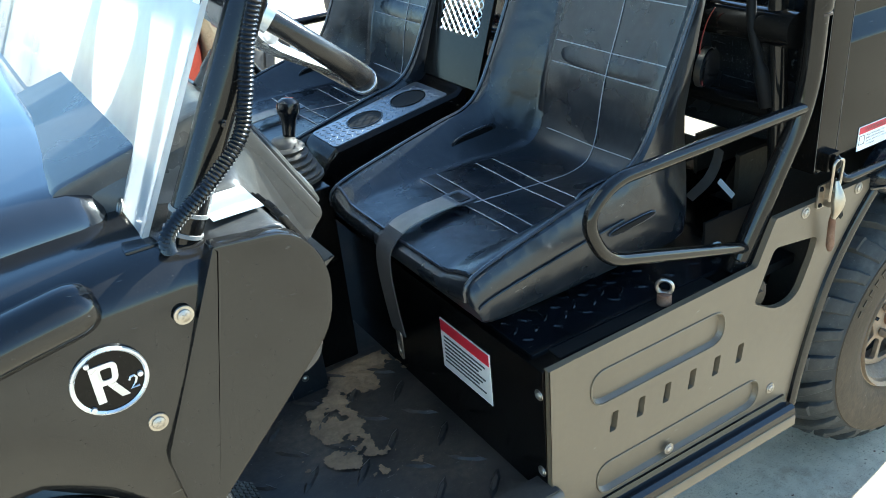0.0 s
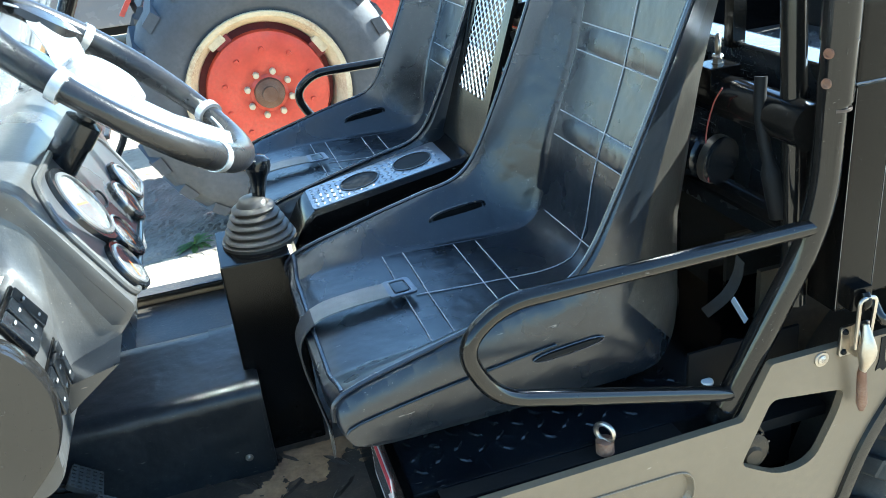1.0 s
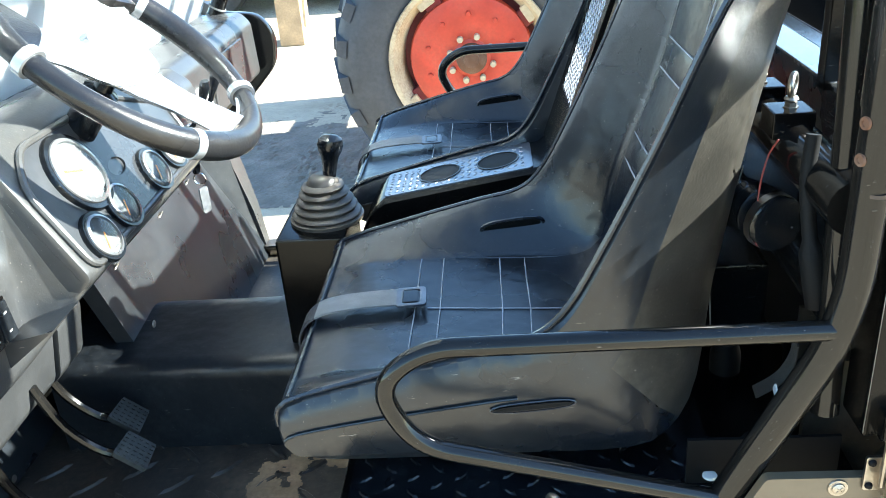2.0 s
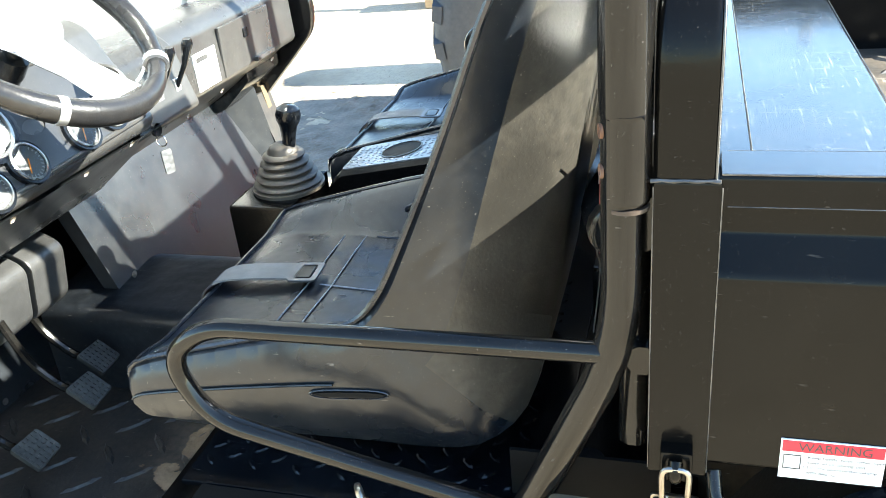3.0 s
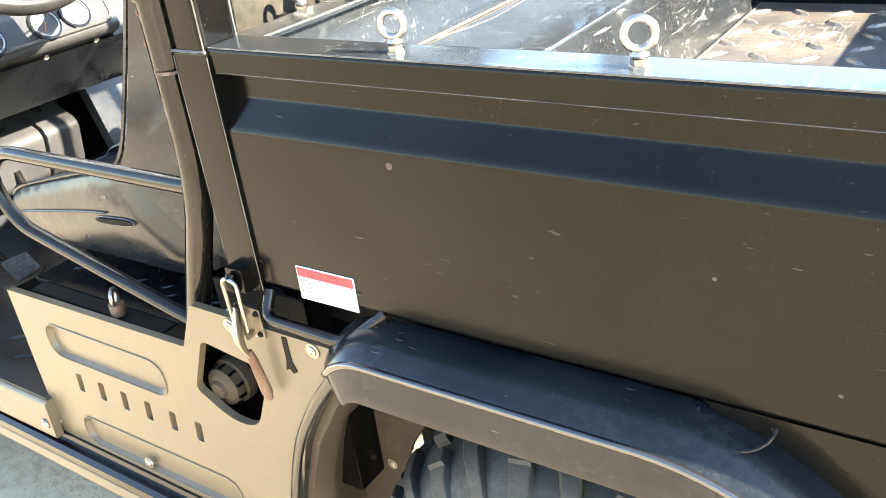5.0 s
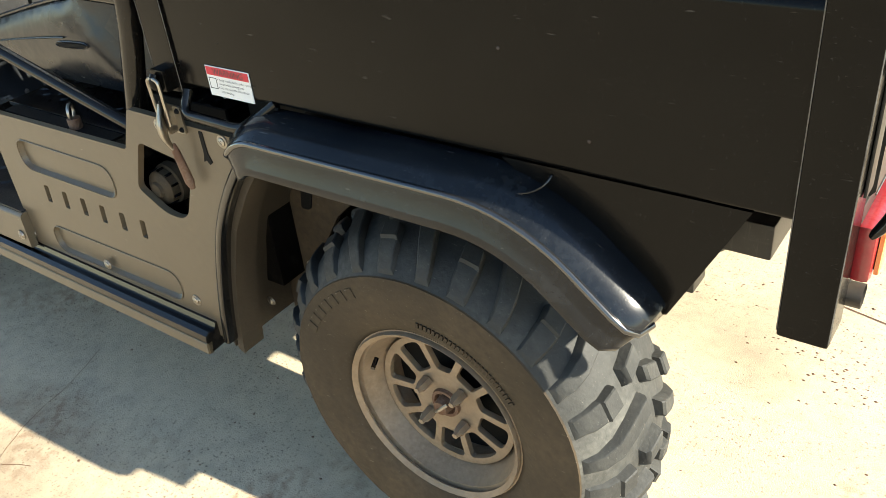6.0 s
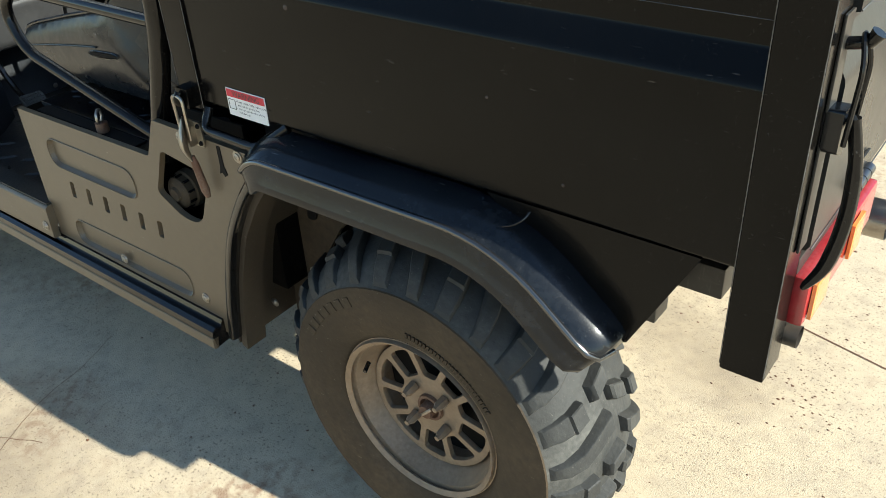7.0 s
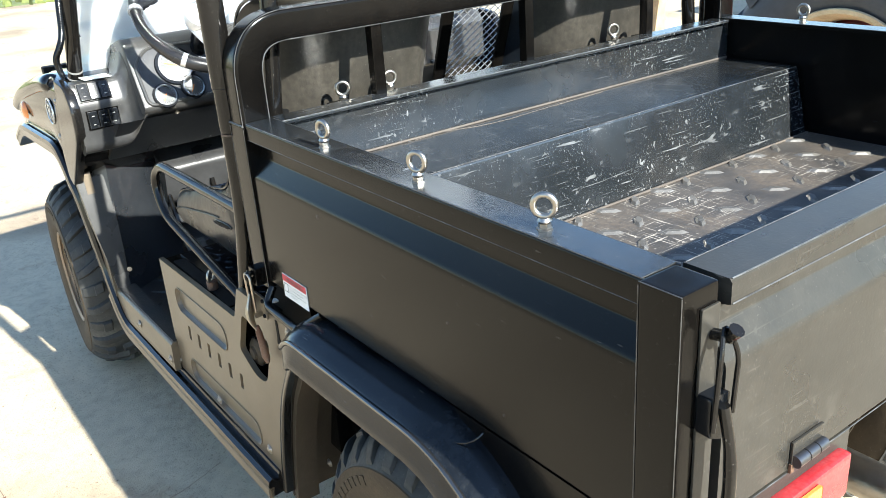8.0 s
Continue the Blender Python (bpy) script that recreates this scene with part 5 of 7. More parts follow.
def wheel():
    """A knobbly wheel whose outer face is at y = 0 and whose axle is the y axis."""
    w = thing("wheel", "", "")
    half = [(0.262, -0.002), (0.267, 0.003), (0.283, 0.018), (0.296, 0.038), (0.305, 0.066), (0.311, 0.096), (0.3125, TW / 2)]
    crown = half + [(r, TW - y) for r, y in half[-2::-1]]
    prof = [(RR + 0.006, 0.014), (RR + 0.018, 0.004), (0.20, -0.004), (0.238, -0.006), (0.258, -0.004), (0.2605, -0.0045)] + [(r - 0.002, y) for r, y in crown[1:-1]] + [(0.24, TW + 0.006), (0.20, TW + 0.004), (RR + 0.01, TW - 0.012)]
    t = part("tyre", lathe(prof, 72, closed=True), SIDEWALL, w, "dusty all-terrain tyre")
    part("tread", lathe(crown + [(0.27, TW - 0.03), (0.27, 0.03)], 72, closed=True), RUBBER, t, "grey worn tread")

    def carcass(y):
        """Radius of the tread surface at a distance across it."""
        y = min(y, TW - y)
        for (r0, y0), (r1, y1) in zip(half, half[1:]):
            if y <= y1:
                return r0 + (r1 - r0) * max(0.0, (y - y0) / (y1 - y0))
        return half[-1][0]

    def lug(line, mirrored):
        """A rounded tread lug that follows a line of (along, across, height, half width) points."""
        bm = bmesh.new()
        rows = []
        for i, (u, y, h, wd) in enumerate(line):
            r = carcass(y)
            out = y + (-0.002 if i == 0 else 0.002 if i == len(line) - 1 else 0)
            yy = TW - y if mirrored else y
            yo = TW - out if mirrored else out
            sec = ((-wd - 0.0035, yo, r - 0.003), (-wd - 0.0006, yy, r + h - 0.0018), (-wd + 0.0014, yy, r + h), (wd - 0.0014, yy, r + h), (wd + 0.0006, yy, r + h - 0.0018), (wd + 0.0035, yo, r - 0.003))
            rows.append([bm.verts.new((u + a, b, c)) for a, b, c in sec])
        for A, Bq in zip(rows, rows[1:]):
            for k in range(5):
                bm.faces.new((A[k], A[k + 1], Bq[k + 1], Bq[k]))
        bm.faces.new(rows[0])
        bm.faces.new(rows[-1])
        return bm
    N = 14
    turn = 360 / N
    # a long curved lug, a short stepped one with its raised block, and a free block near the crown
    long_ = [(0.020, 0.003, 0.008, 0.0085), (0.017, 0.016, 0.013, 0.0105), (0.008, 0.036, 0.0155, 0.0125), (-0.007, 0.066, 0.0145, 0.0135), (-0.024, 0.098, 0.0155, 0.0135), (-0.026, 0.102, 0.0120, 0.0120)]
    step_ = [(0.016, 0.003, 0.006, 0.0120), (0.014, 0.018, 0.009, 0.0145), (0.011, 0.034, 0.010, 0.0155), (0.011, 0.035, 0.0155, 0.0150), (0.004, 0.058, 0.0150, 0.0150), (0.003, 0.061, 0.0115, 0.0135)]
    block = [(-0.010, 0.083, 0.011, 0.0115), (-0.012, 0.087, 0.0155, 0.0130), (-0.026, 0.117, 0.0155, 0.0130), (-0.028, 0.121, 0.0115, 0.0115)]
    shapes = [(long_, 0.0), (step_, turn * 0.5), (block, turn * 0.5)]
    for line, start in shapes:
        for mirrored in (False, True):
            off = start + (turn * 0.25 if mirrored else 0.0)
            first = part("tread_block", lug(line, mirrored), RUBBER, t, angle=35)
            first.matrix_basis = pose(0, 0, 0, 0, off, 0)
            for i in range(1, N):
                share("tread_block", first.data, t, pose(0, 0, 0, 0, off + turn * i, 0))
    # raised sidewall lettering as plain bars
    for i in range(7):
        o = part("raised_mark", box(-0.007, 0.007, -0.0072, -0.003, 0.228, 0.246, 0.001), SIDEWALL, t)
        o.matrix_basis = pose(0, 0, 0, 0, -62 + i * 5.6, 0)
    for i in range(26):
        o = part("raised_mark", box(-0.0022, 0.0022, -0.0058, -0.002, 0.188, 0.197, 0), SIDEWALL, t)
        o.matrix_basis = pose(0, 0, 0, 0, 2 + i * 2.1, 0)
    # rim: lip, barrel, dished face
    prof = [(RR - 0.004, 0.010), (RR + 0.004, 0.004), (RR + 0.006, 0.010), (RR + 0.004, 0.018), (RR - 0.007, 0.020), (RR - 0.011, 0.030), (RR - 0.024, 0.056), (RR - 0.029, 0.066), (RR - 0.029, 0.10),
            (RR - 0.020, 0.10), (RR - 0.018, 0.06), (RR + 0.0, 0.035), (RR + 0.008, 0.012)]
    r = part("rim", lathe(prof, 56, closed=True), RIM, w, "dusty beige alloy rim")
    # cast face: centre plate and ten windows between thin spokes that lean in pairs
    ringed = lambda r, n: [(r * math.cos(2 * math.pi * k / n), r * math.sin(2 * math.pi * k / n)) for k in range(n)]
    windows = []
    for k in range(10):
        mid_ = radians(36 * k + 18)
        lean_ = radians(2.2) * (1 if k % 2 else -1)
        corners = []
        for rr, aa in ((0.0640, -radians(12.6) - lean_), (0.1125, -radians(14.6) + lean_), (0.1140, 0.0), (0.1125, radians(14.6) - lean_), (0.0640, radians(12.6) + lean_)):
            corners.append((rr * math.cos(mid_ + aa), rr * math.sin(mid_ + aa)))
        windows.append(round2(corners, [0.006, 0.009, 0.02, 0.009, 0.006], 4))
    part("wheel_disc", plate(ringed(0.1245, 60), windows + [ringed(0.0205, 24)], (0.049, 0.060), bev=0.0022), RIM, r)
    part("brake_drum", lathe([(0.0001, 0.088), (0.12, 0.088), (0.12, 0.12)], 32), DARK, w)
    hub = part("hub", lathe([(0.0001, 0.030), (0.012, 0.030), (0.014, 0.036), (0.014, 0.05), (0.021, 0.052), (0.021, 0.09)], 20), RUST, w)
    part("cotter_pin", tube([(-0.012, 0.034, -0.014), (0.0, 0.026, 0.0), (0.013, 0.033, 0.012)], 0.003, 6), STEEL, hub)
    part("hub_ring", lathe([(0.016, 0.052), (0.020, 0.043), (0.025, 0.043), (0.027, 0.052)], 24), RUST, hub)
    nut = lathe([(0.0001, 0.018), (0.005, 0.018), (0.006, 0.024), (0.0095, 0.030), (0.0105, 0.046)], 6)
    first = part("lug_nut", nut, RIM, w)
    first.matrix_basis = pose(0.046 * 0.7, 0, 0.046 * 0.7)
    for i in range(1, 4):
        a = math.pi / 4 + i * math.pi / 2
        share("lug_nut", first.data, w, pose(0.046 * math.cos(a), 0, 0.046 * math.sin(a)))
    part("valve", tube([(-0.118, 0.03, 0.055), (-0.112, 0.012, 0.050)], 0.004, 8), PLASTIC, w)
    return w


WY = 0.016
rl = wheel()
rl.parent = utv
tagged(rl, "dusty knobbly tyre on a beige alloy wheel")
rl.matrix_basis = pose(0.995, WY, 0.328)
fl = copy_thing(rl, pose(-0.955, WY - 0.060, 0.328, 0, 40, -4.5))
rr_ = copy_thing(rl, pose(0.995, 2 * CY - WY, 0.325, 0, 0, 180))
fr_ = copy_thing(rl, pose(-0.985, 2 * CY - WY, 0.325, 0, 20, 183))


# ---- rear flare and wheel arch ----
def rear_flare(flip=False):
    f = (lambda q: mirror_y(q)) if flip else (lambda q: q)
    line = fillet([(0.728, 0, 0.738), (0.775, 0, 0.785), (1.205, 0, 0.787), (1.352, 0, 0.662)], [0, 0.03, 0.09, 0], 8)
    line = [line[0], line[0].lerp(line[1], 0.4), line[0].lerp(line[1], 0.75)] + line[1:]
    tail = line[-2]
    line = line[:-1] + [tail.lerp(line[-1], t) for t in (0.3, 0.6, 0.8, 0.93, 1.0)]
    rings = []
    for i, p in enumerate(line):
        a, b = line[max(i - 1, 0)], line[min(i + 1, len(line) - 1)]
        d = (b - a).normalized()
        n = Vector((-d.z, 0, d.x))
        end = min(i, len(line) - 1 - i)
        k = (0.35, 0.8, 0.96)[end] if end < 3 else 1.0
        sec = [(0.020, 0.028), (-0.006, 0.025), (-0.026, 0.017), (-0.0375, 0.0085), (-0.0420, 0.0040), (-0.0440, -0.0005), (-0.0455, -0.006), (-0.0490, -0.017), (-0.0530, -0.028), (-0.0550, -0.033), (-0.0550, -0.039), (-0.0490, -0.042), (-0.038, -0.036), (-0.034, -0.012), (0.0, 0.012), (0.020, 0.018)]
        rings.append([(p.x + n.x * h * k, 0.02 + (y - 0.02) * k, p.z + n.z * h * k) for y, h in sec])
    fl = part("fender_flare", f(loft(rings)), PLASTIC, utv, "textured black plastic fender flare")
    bead = [Vector(r[4]).lerp(Vector(r[5]), 0.5) for r in rings]
    part("flare_crease", f(tube(bead, 0.0045, 10)), HOODP, fl)
    for x in (0.872, 1.190):
        arc = [(x + 0.034 * math.cos(a), 0.012 - 0.026 * math.sin(a), 0.811 - 0.016 * math.sin(a)) for a in [math.pi * i / 12 for i in range(13)]]
        part("fixing_dimple", f(tube(arc, 0.0014, 6)), PLASTIC, fl)
    # inner liner of the arch
    lin = [(0.566, 0.31), (0.580, 0.41), (0.603, 0.50), (0.635, 0.59), (0.680, 0.665), (0.735, 0.735), (0.82, 0.772), (1.20, 0.778), (1.31, 0.70)]
    ring = [[(x, y, z) for x, z in lin] + [(x - 0.004, y, z + 0.012) for x, z in lin[::-1]] for y in (0.010, 0.30)]
    lo = part("arch_liner", f(loft(ring)), LINER, utv, "dusty dark wheel arch liner")
    rib = [[(x + 0.004, y, z - 0.004) for x, z in lin[:6]] + [(x + 0.018, y, z - 0.010) for x, z in lin[5::-1]] for y in (0.012, 0.06)]
    part("liner_lip", f(loft(rib)), LINER, lo)
    part("arch_wall", f(plate([(0.57, 0.24), (0.662, 0.24), (0.655, 0.40), (0.685, 0.475), (0.73, 0.545), (0.79, 0.602), (0.86, 0.647), (0.93, 0.670), (1.06, 0.670), (1.15, 0.64), (1.34, 0.70), (1.34, 0.80), (0.57, 0.80)], (), (0.16, 0.17))), SIDEWALL, utv, "dusty inner wheel arch wall")
    part("inner_wall", f(plate([(0.60, 0.28), (1.18, 0.28), (1.30, 0.62), (1.30, 0.80), (0.60, 0.80)], (), (0.288, 0.296))), LINER, utv, "dark dusty wall behind the wheel")
    # black plate on the arch wall in place of a slot's shade
    part("liner_slot", f(plate(round2([(0.650, 0.545), (0.672, 0.545), (0.700, 0.655), (0.676, 0.668)], 0.008), (), (0.156, 0.1605))), DARK, utv)
    part("liner_bracket", f(plate([(0.735, 0.700), (0.80, 0.672), (0.86, 0.672), (0.86, 0.69), (0.76, 0.735)], (), (0.148, 0.1605), bev=0.002)), LINER, utv, "dusty steel bracket in the wheel arch")
    if not flip:
        screw(lo, pose(0.60, 0.085, 0.375, 0, 0, 0), 0.008)
        screw(lo, pose(0.78, 0.147, 0.700, 0, 0, 0), 0.007)
        screw(lo, pose(0.640, 0.159, 0.420, 0, 0, 0), 0.008)
    part("arch_side_plate", f(plate([(1.16, 0.820), (1.440, 0.820), (1.362, 0.670), (1.330, 0.66), (1.20, 0.79)], (), (0.013, 0.020))), PAINT, utv, "black gusset behind the flare")


rear_flare()
rear_flare(True)


# ---- front body ----
def front():
    for flip in (False, True):
        f = (lambda q: mirror_y(q)) if flip else (lambda q: q)
        # fender: upright side, rounded shoulder rising to the hood
        rings = []
        for x, zt, zb, yo in ((-0.442, 1.058, 0.850, -0.040), (-0.48, 1.064, 0.815, -0.044), (-0.52, 1.063, 0.780, -0.046), (-0.556, 1.062, 0.765, -0.047), (-0.60, 1.060, 0.815, -0.048), (-0.66, 1.056, 0.862, -0.050), (-0.80, 1.030, 0.868, -0.053), (-0.95, 1.000, 0.860, -0.053), (-1.06, 0.965, 0.845, -0.046), (-1.13, 0.92, 0.835, -0.030), (-1.16, 0.87, 0.825, 0.0)):
            hgt = zt - zb
            rings.append([(x, 0.16, zb), (x, yo + 0.016, zb), (x, yo + 0.009, zb + 0.16 * hgt), (x, yo + 0.003, zb + 0.34 * hgt), (x, yo, zb + 0.52 * hgt), (x, yo + 0.001, zb + 0.68 * hgt), (x, yo + 0.005, zt - 0.042), (x, yo + 0.011, zt - 0.027), (x, yo + 0.024, zt - 0.012), (x, yo + 0.050, zt - 0.003), (x, yo + 0.085, zt), (x, 0.16, zt)])
        fd = part("front_fender", f(loft(rings)), COWL, utv, "glossy black moulded front fender", angle=60)
        # broad blunt-ended swelling over the wheel
        line = spline([(-1.08, -0.024, 0.905), (-0.95, -0.030, 0.952), (-0.80, -0.031, 0.990), (-0.68, -0.029, 1.018), (-0.61, -0.027, 1.030), (-0.560, -0.024, 1.036)], 6)
        part("fender_bulge", f(tube(line, [0.030] * (len(line) - 4) + [0.0295, 0.0275, 0.0235, 0.016], 24, flat=0.9)), COWL, fd)
        cap = round2([(-0.447, 1.062), (-0.36, 1.052), (-0.328, 0.998), (-0.337, 0.925), (-0.407, 0.852), (-0.503, 0.757), (-0.536, 0.776), (-0.5435, 0.846)], [0.004, 0.03, 0.03, 0.03, 0.02, 0.012, 0.012, 0.012], 5)
        part("dash_end_cap", f(plate(cap, (), (-0.049, -0.022), bev=0.007)), COWL, utv, "glossy black moulded end cap of the dashboard")
        if not flip:
            for x, z in ((-0.489, 1.000), (-0.541, 0.893)):
                screw(fd, pose(x, -0.046, z), 0.0088)
            ring = [(-0.572 + 0.0385 * math.cos(a), -0.0485, 0.961 + 0.0385 * math.sin(a)) for a in [2 * math.pi * i / 40 for i in range(40)]]
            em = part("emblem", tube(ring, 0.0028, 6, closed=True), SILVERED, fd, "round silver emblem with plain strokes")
            part("emblem_disc", plate([(-0.572 + 0.037 * math.cos(a), 0.961 + 0.037 * math.sin(a)) for a in [2 * math.pi * i / 40 for i in range(40)]], (), (-0.0485, -0.046)), PAINT, em)
            part("emblem_stroke", plate(round2([(-0.590, 0.938), (-0.581, 0.938), (-0.581, 0.984), (-0.590, 0.984)], 0.001), (), (-0.0502, -0.048)), SILVERED, em)
            part("emblem_stroke", plate(round2([(-0.5812, 0.958), (-0.563, 0.958), (-0.560, 0.984), (-0.5812, 0.984)], [0, 0.009, 0.009, 0]), [round2([(-0.579, 0.964), (-0.569, 0.964), (-0.567, 0.978), (-0.579, 0.978)], 0.003)], (-0.0502, -0.048)), SILVERED, em)
            part("emblem_stroke", plate([(-0.576, 0.958), (-0.567, 0.958), (-0.556, 0.938), (-0.565, 0.938)], (), (-0.0502, -0.048)), SILVERED, em)
            part("emblem_stroke", tube([(-0.5535, -0.049, 0.9535), (-0.5515, -0.049, 0.957), (-0.5475, -0.049, 0.9575), (-0.5455, -0.049, 0.954), (-0.5475, -0.049, 0.949), (-0.5535, -0.049, 0.943), (-0.5445, -0.049, 0.943)], 0.0014, 6), SILVERED, em)
            for x, z in ((-0.590, 0.988), (-0.541, 0.957), (-0.596, 0.934)):
                part("emblem_rivet", moved(lathe([(0.0001, -0.052), (0.003, -0.0515), (0.0035, -0.048)], 10), pose(x, 0, z)), SILVERED, em)
            hub_ = Matrix.Translation((-0.572, -0.0465, 0.961))
            em.matrix_basis = hub_ @ Matrix.Scale(0.90, 4) @ hub_.inverted()
        part("marker_lamp", f(moved(lathe([(0.0001, -0.012), (0.018, -0.010), (0.026, -0.004), (0.028, 0.0)], 20), pose(-0.90, -0.052, 0.915))), AMBER, fd)
    rings = []
    for x, zt, ins in ((-0.508, 1.064, 0.020), (-0.512, 1.082, 0.010), (-0.522, 1.094, 0.003), (-0.545, 1.100, 0.0), (-0.62, 1.096, 0.0), (-0.80, 1.068, 0.0), (-0.98, 1.034, 0.0), (-1.10, 0.996, 0.004), (-1.18, 0.945, 0.012), (-1.23, 0.87, 0.03), (-1.25, 0.74, 0.05)):
        half = [(0.082 + ins, zt - 0.18), (0.084 + ins, zt - 0.046), (0.090 + ins, zt - 0.026), (0.102 + ins, zt - 0.011), (0.122 + ins, zt - 0.003), (0.150 + ins, zt), (0.40, zt + 0.012)]
        rings.append([(x, y, z) for y, z in half] + [(x, 2 * CY - y, z) for y, z in half[::-1]])
    part("hood", loft(rings), HOODP, utv, "glossy black domed hood", angle=60)
    part("front_body", box(-1.25, -0.78, 0.28, 1.06, 0.40, 0.9, 0.02), DARK, utv)


front()


def dash():
    prof = round2([(-0.272, 0.964), (-0.260, 0.980), (-0.345, 1.133), (-0.378, 1.149), (-0.56, 1.10), (-0.58, 1.02), (-0.50, 0.90), (-0.36, 0.925)], 0.014, 5)
    d = part("dashboard", extrude_y(prof, 0.115, 0.545, bev=0.010), DASHP, utv, "black moulded dashboard with gauges")
    # lower apron with rivets
    part("dash_apron", extrude_y([(-0.285, 0.952), (-0.375, 0.885), (-0.46, 0.82), (-0.47, 0.83), (-0.36, 0.935)], 0.05, 0.60), CARPETED, utv, "dusty black apron under the dashboard")
    part("dash_apron", extrude_y([(-0.395, 0.908), (-0.47, 0.85), (-0.56, 0.79), (-0.57, 0.80), (-0.46, 0.92)], 0.60, 1.32), CARPETED, utv)
    prof = round2([(-0.390, 0.905), (-0.368, 0.918), (-0.372, 1.040), (-0.395, 1.066), (-0.62, 1.062), (-0.62, 0.95)], 0.012, 4)
    part("dash_right", extrude_y(prof, 0.74, 1.335, bev=0.008), DASHP, utv, "grey-black passenger dashboard")
    prof = round2([(-0.320, 0.925), (-0.298, 0.940), (-0.330, 1.050), (-0.36, 1.075), (-0.62, 1.062), (-0.60, 0.95)], 0.010, 4)
    part("dash_middle", extrude_y(prof, 0.545, 0.742, bev=0.006), DASHP, utv)
    low = [(-0.372, 0.868), (-0.346, 0.886), (-0.343, 1.000), (-0.368, 1.058), (-0.445, 1.052), (-0.445, 1.00), (-0.44, 0.95), (-0.40, 0.88)]
    high = [(-0.272, 0.964), (-0.260, 0.980), (-0.345, 1.133), (-0.378, 1.149), (-0.56, 1.10), (-0.58, 1.02), (-0.50, 0.90), (-0.36, 0.925)]
    rings = []
    for y, k in ((-0.030, -0.04), (-0.026, 0.0), (0.020, 0.0), (0.070, 0.0), (0.088, 0.03), (0.098, 0.12), (0.106, 0.32), (0.114, 0.66), (0.120, 0.88), (0.127, 0.985), (0.140, 0.99)):
        pr = [((1 - k) * a_[0] + k * b_[0], (1 - k) * a_[1] + k * b_[1]) for a_, b_ in zip(low, high)]
        rings.append([(x, y, z) for x, z in round2(pr, 0.016, 5)])
    part("dash_left", loft(rings), DASHP, utv, "black moulded switch panel end of the dashboard", angle=60)
    # two rows of rocker switches
    for rx_, y0, z0, lean_ in ((-0.3545, -0.018, 1.033, -23), (-0.3432, -0.011, 0.963, -1)):
        seat_ = pose(rx_, y0, z0, 0, lean_, 0)
        pl = part("switch_plate", moved(box(-0.002, 0.002, 0.0, 0.083, -0.025, 0.025, 0.001), seat_), PAINT, utv, "row of rocker switches")
        for k in range(3):
            y = 0.0025 + k * 0.0265
            bm = moved(box(-0.004, 0.0055, 0, 0.0245, -0.022, 0.022, 0.002), seat_ @ pose(0.002, y, 0, 0, -5 + 5 * (k % 2), 0))
            sw_ = part("rocker_switch", bm, PLASTIC, pl)
            for dz in (-0.011, 0.011):
                part("switch_mark", moved(box(0.0074, 0.0082, y + 0.009, y + 0.0155, dz - 0.0012, dz + 0.0012, 0), seat_ @ pose(0.0004, 0, 0)), TICKS, sw_)
    for z in (0.905, 0.875):
        part("rivet", moved(lathe([(0.0001, 0.004), (0.003, 0.003), (0.004, 0.0)], 10, "x"), pose(-0.385, 0.085, z)), WELD, utv)
    part("white_sticker", moved(box(-0.028, 0.028, -0.035, 0.035, 0, 0.001, 0), pose(-0.398, 0.045, 1.0605)), WHITE, utv, "blank white sticker")
    # gauge cluster
    up = Vector((-0.085, 0, 0.153)).normalized()
    nrm = Vector((0.153, 0, 0.085)).normalized()
    org = Vector((-0.260, 0, 0.980))
    M = Matrix(((0, nrm.x, up.x, org.x), (1, 0, 0, 0), (0, nrm.z, up.z, org.z), (0, 0, 0, 1)))
    face = round2([(0.130, 0.006), (0.530, 0.012), (0.535, 0.10), (0.40, 0.155), (0.17, 0.160), (0.128, 0.12)], 0.022, 5)
    holes = [[(cy + 0.022 * math.cos(a), cz + 0.012 * math.sin(a)) for a in [2 * math.pi * i / 20 for i in range(20)]] for cy, cz in ((0.312, 0.075),)]
    cl = part("gauge_plate", plate(face, holes, (0.0, 0.003), m=M), CLUSTER, d, "dark gauge plate with a raised rim")
    part("plate_rim", tube([M @ Vector((u, 0.003, w)) for u, w in face], 0.0045, 8, closed=True), DASHP, cl)
    for (y, w, r) in ((0.229, 0.100, 0.046), (0.178, 0.026, 0.029), (0.257, 0.036, 0.029), (0.379, 0.038, 0.029), (0.452, 0.044, 0.029)):
        m = M @ Matrix.Translation((y, 0.003, w)) @ pose(0, 0, 0, -90, 0, 0)
        g = part("gauge", moved(lathe([(r * 0.84, 0.003), (r * 0.86, 0.009), (r * 0.97, 0.008), (r * 1.02, 0.0)], 36, "z"), m), BEZEL, d, "round black gauge with a thin worn bezel")
        part("bezel", moved(lathe([(r * 0.99, 0.006), (r * 1.13, 0.006), (r * 1.17, 0.0)], 36, "z"), m), PLASTIC, g)
        part("dial", moved(lathe([(r * 0.86, 0.002), (r * 0.86, 0.004), (0.0001, 0.004)], 36, "z"), m), DIAL, g)
        marks = bmesh.new()
        for k in range(19):
            a = radians(225 - k * 15)
            b = box(r * 0.68, r * (0.80 if k % 2 else 0.82), -0.0007, 0.0007, 0.004, 0.0047, 0)
            join(marks, moved(b, pose(0, 0, 0, 0, 0, math.degrees(a))))
        part("dial_ticks", moved(marks, m), TICKS, g)
        part("needle", moved(moved(box(-0.004, r * 0.62, -0.0009, 0.0009, 0.005, 0.006, 0), pose(0, 0, 0, 0, 0, 200 if r > 0.04 else 120)), m), AMBER, g)
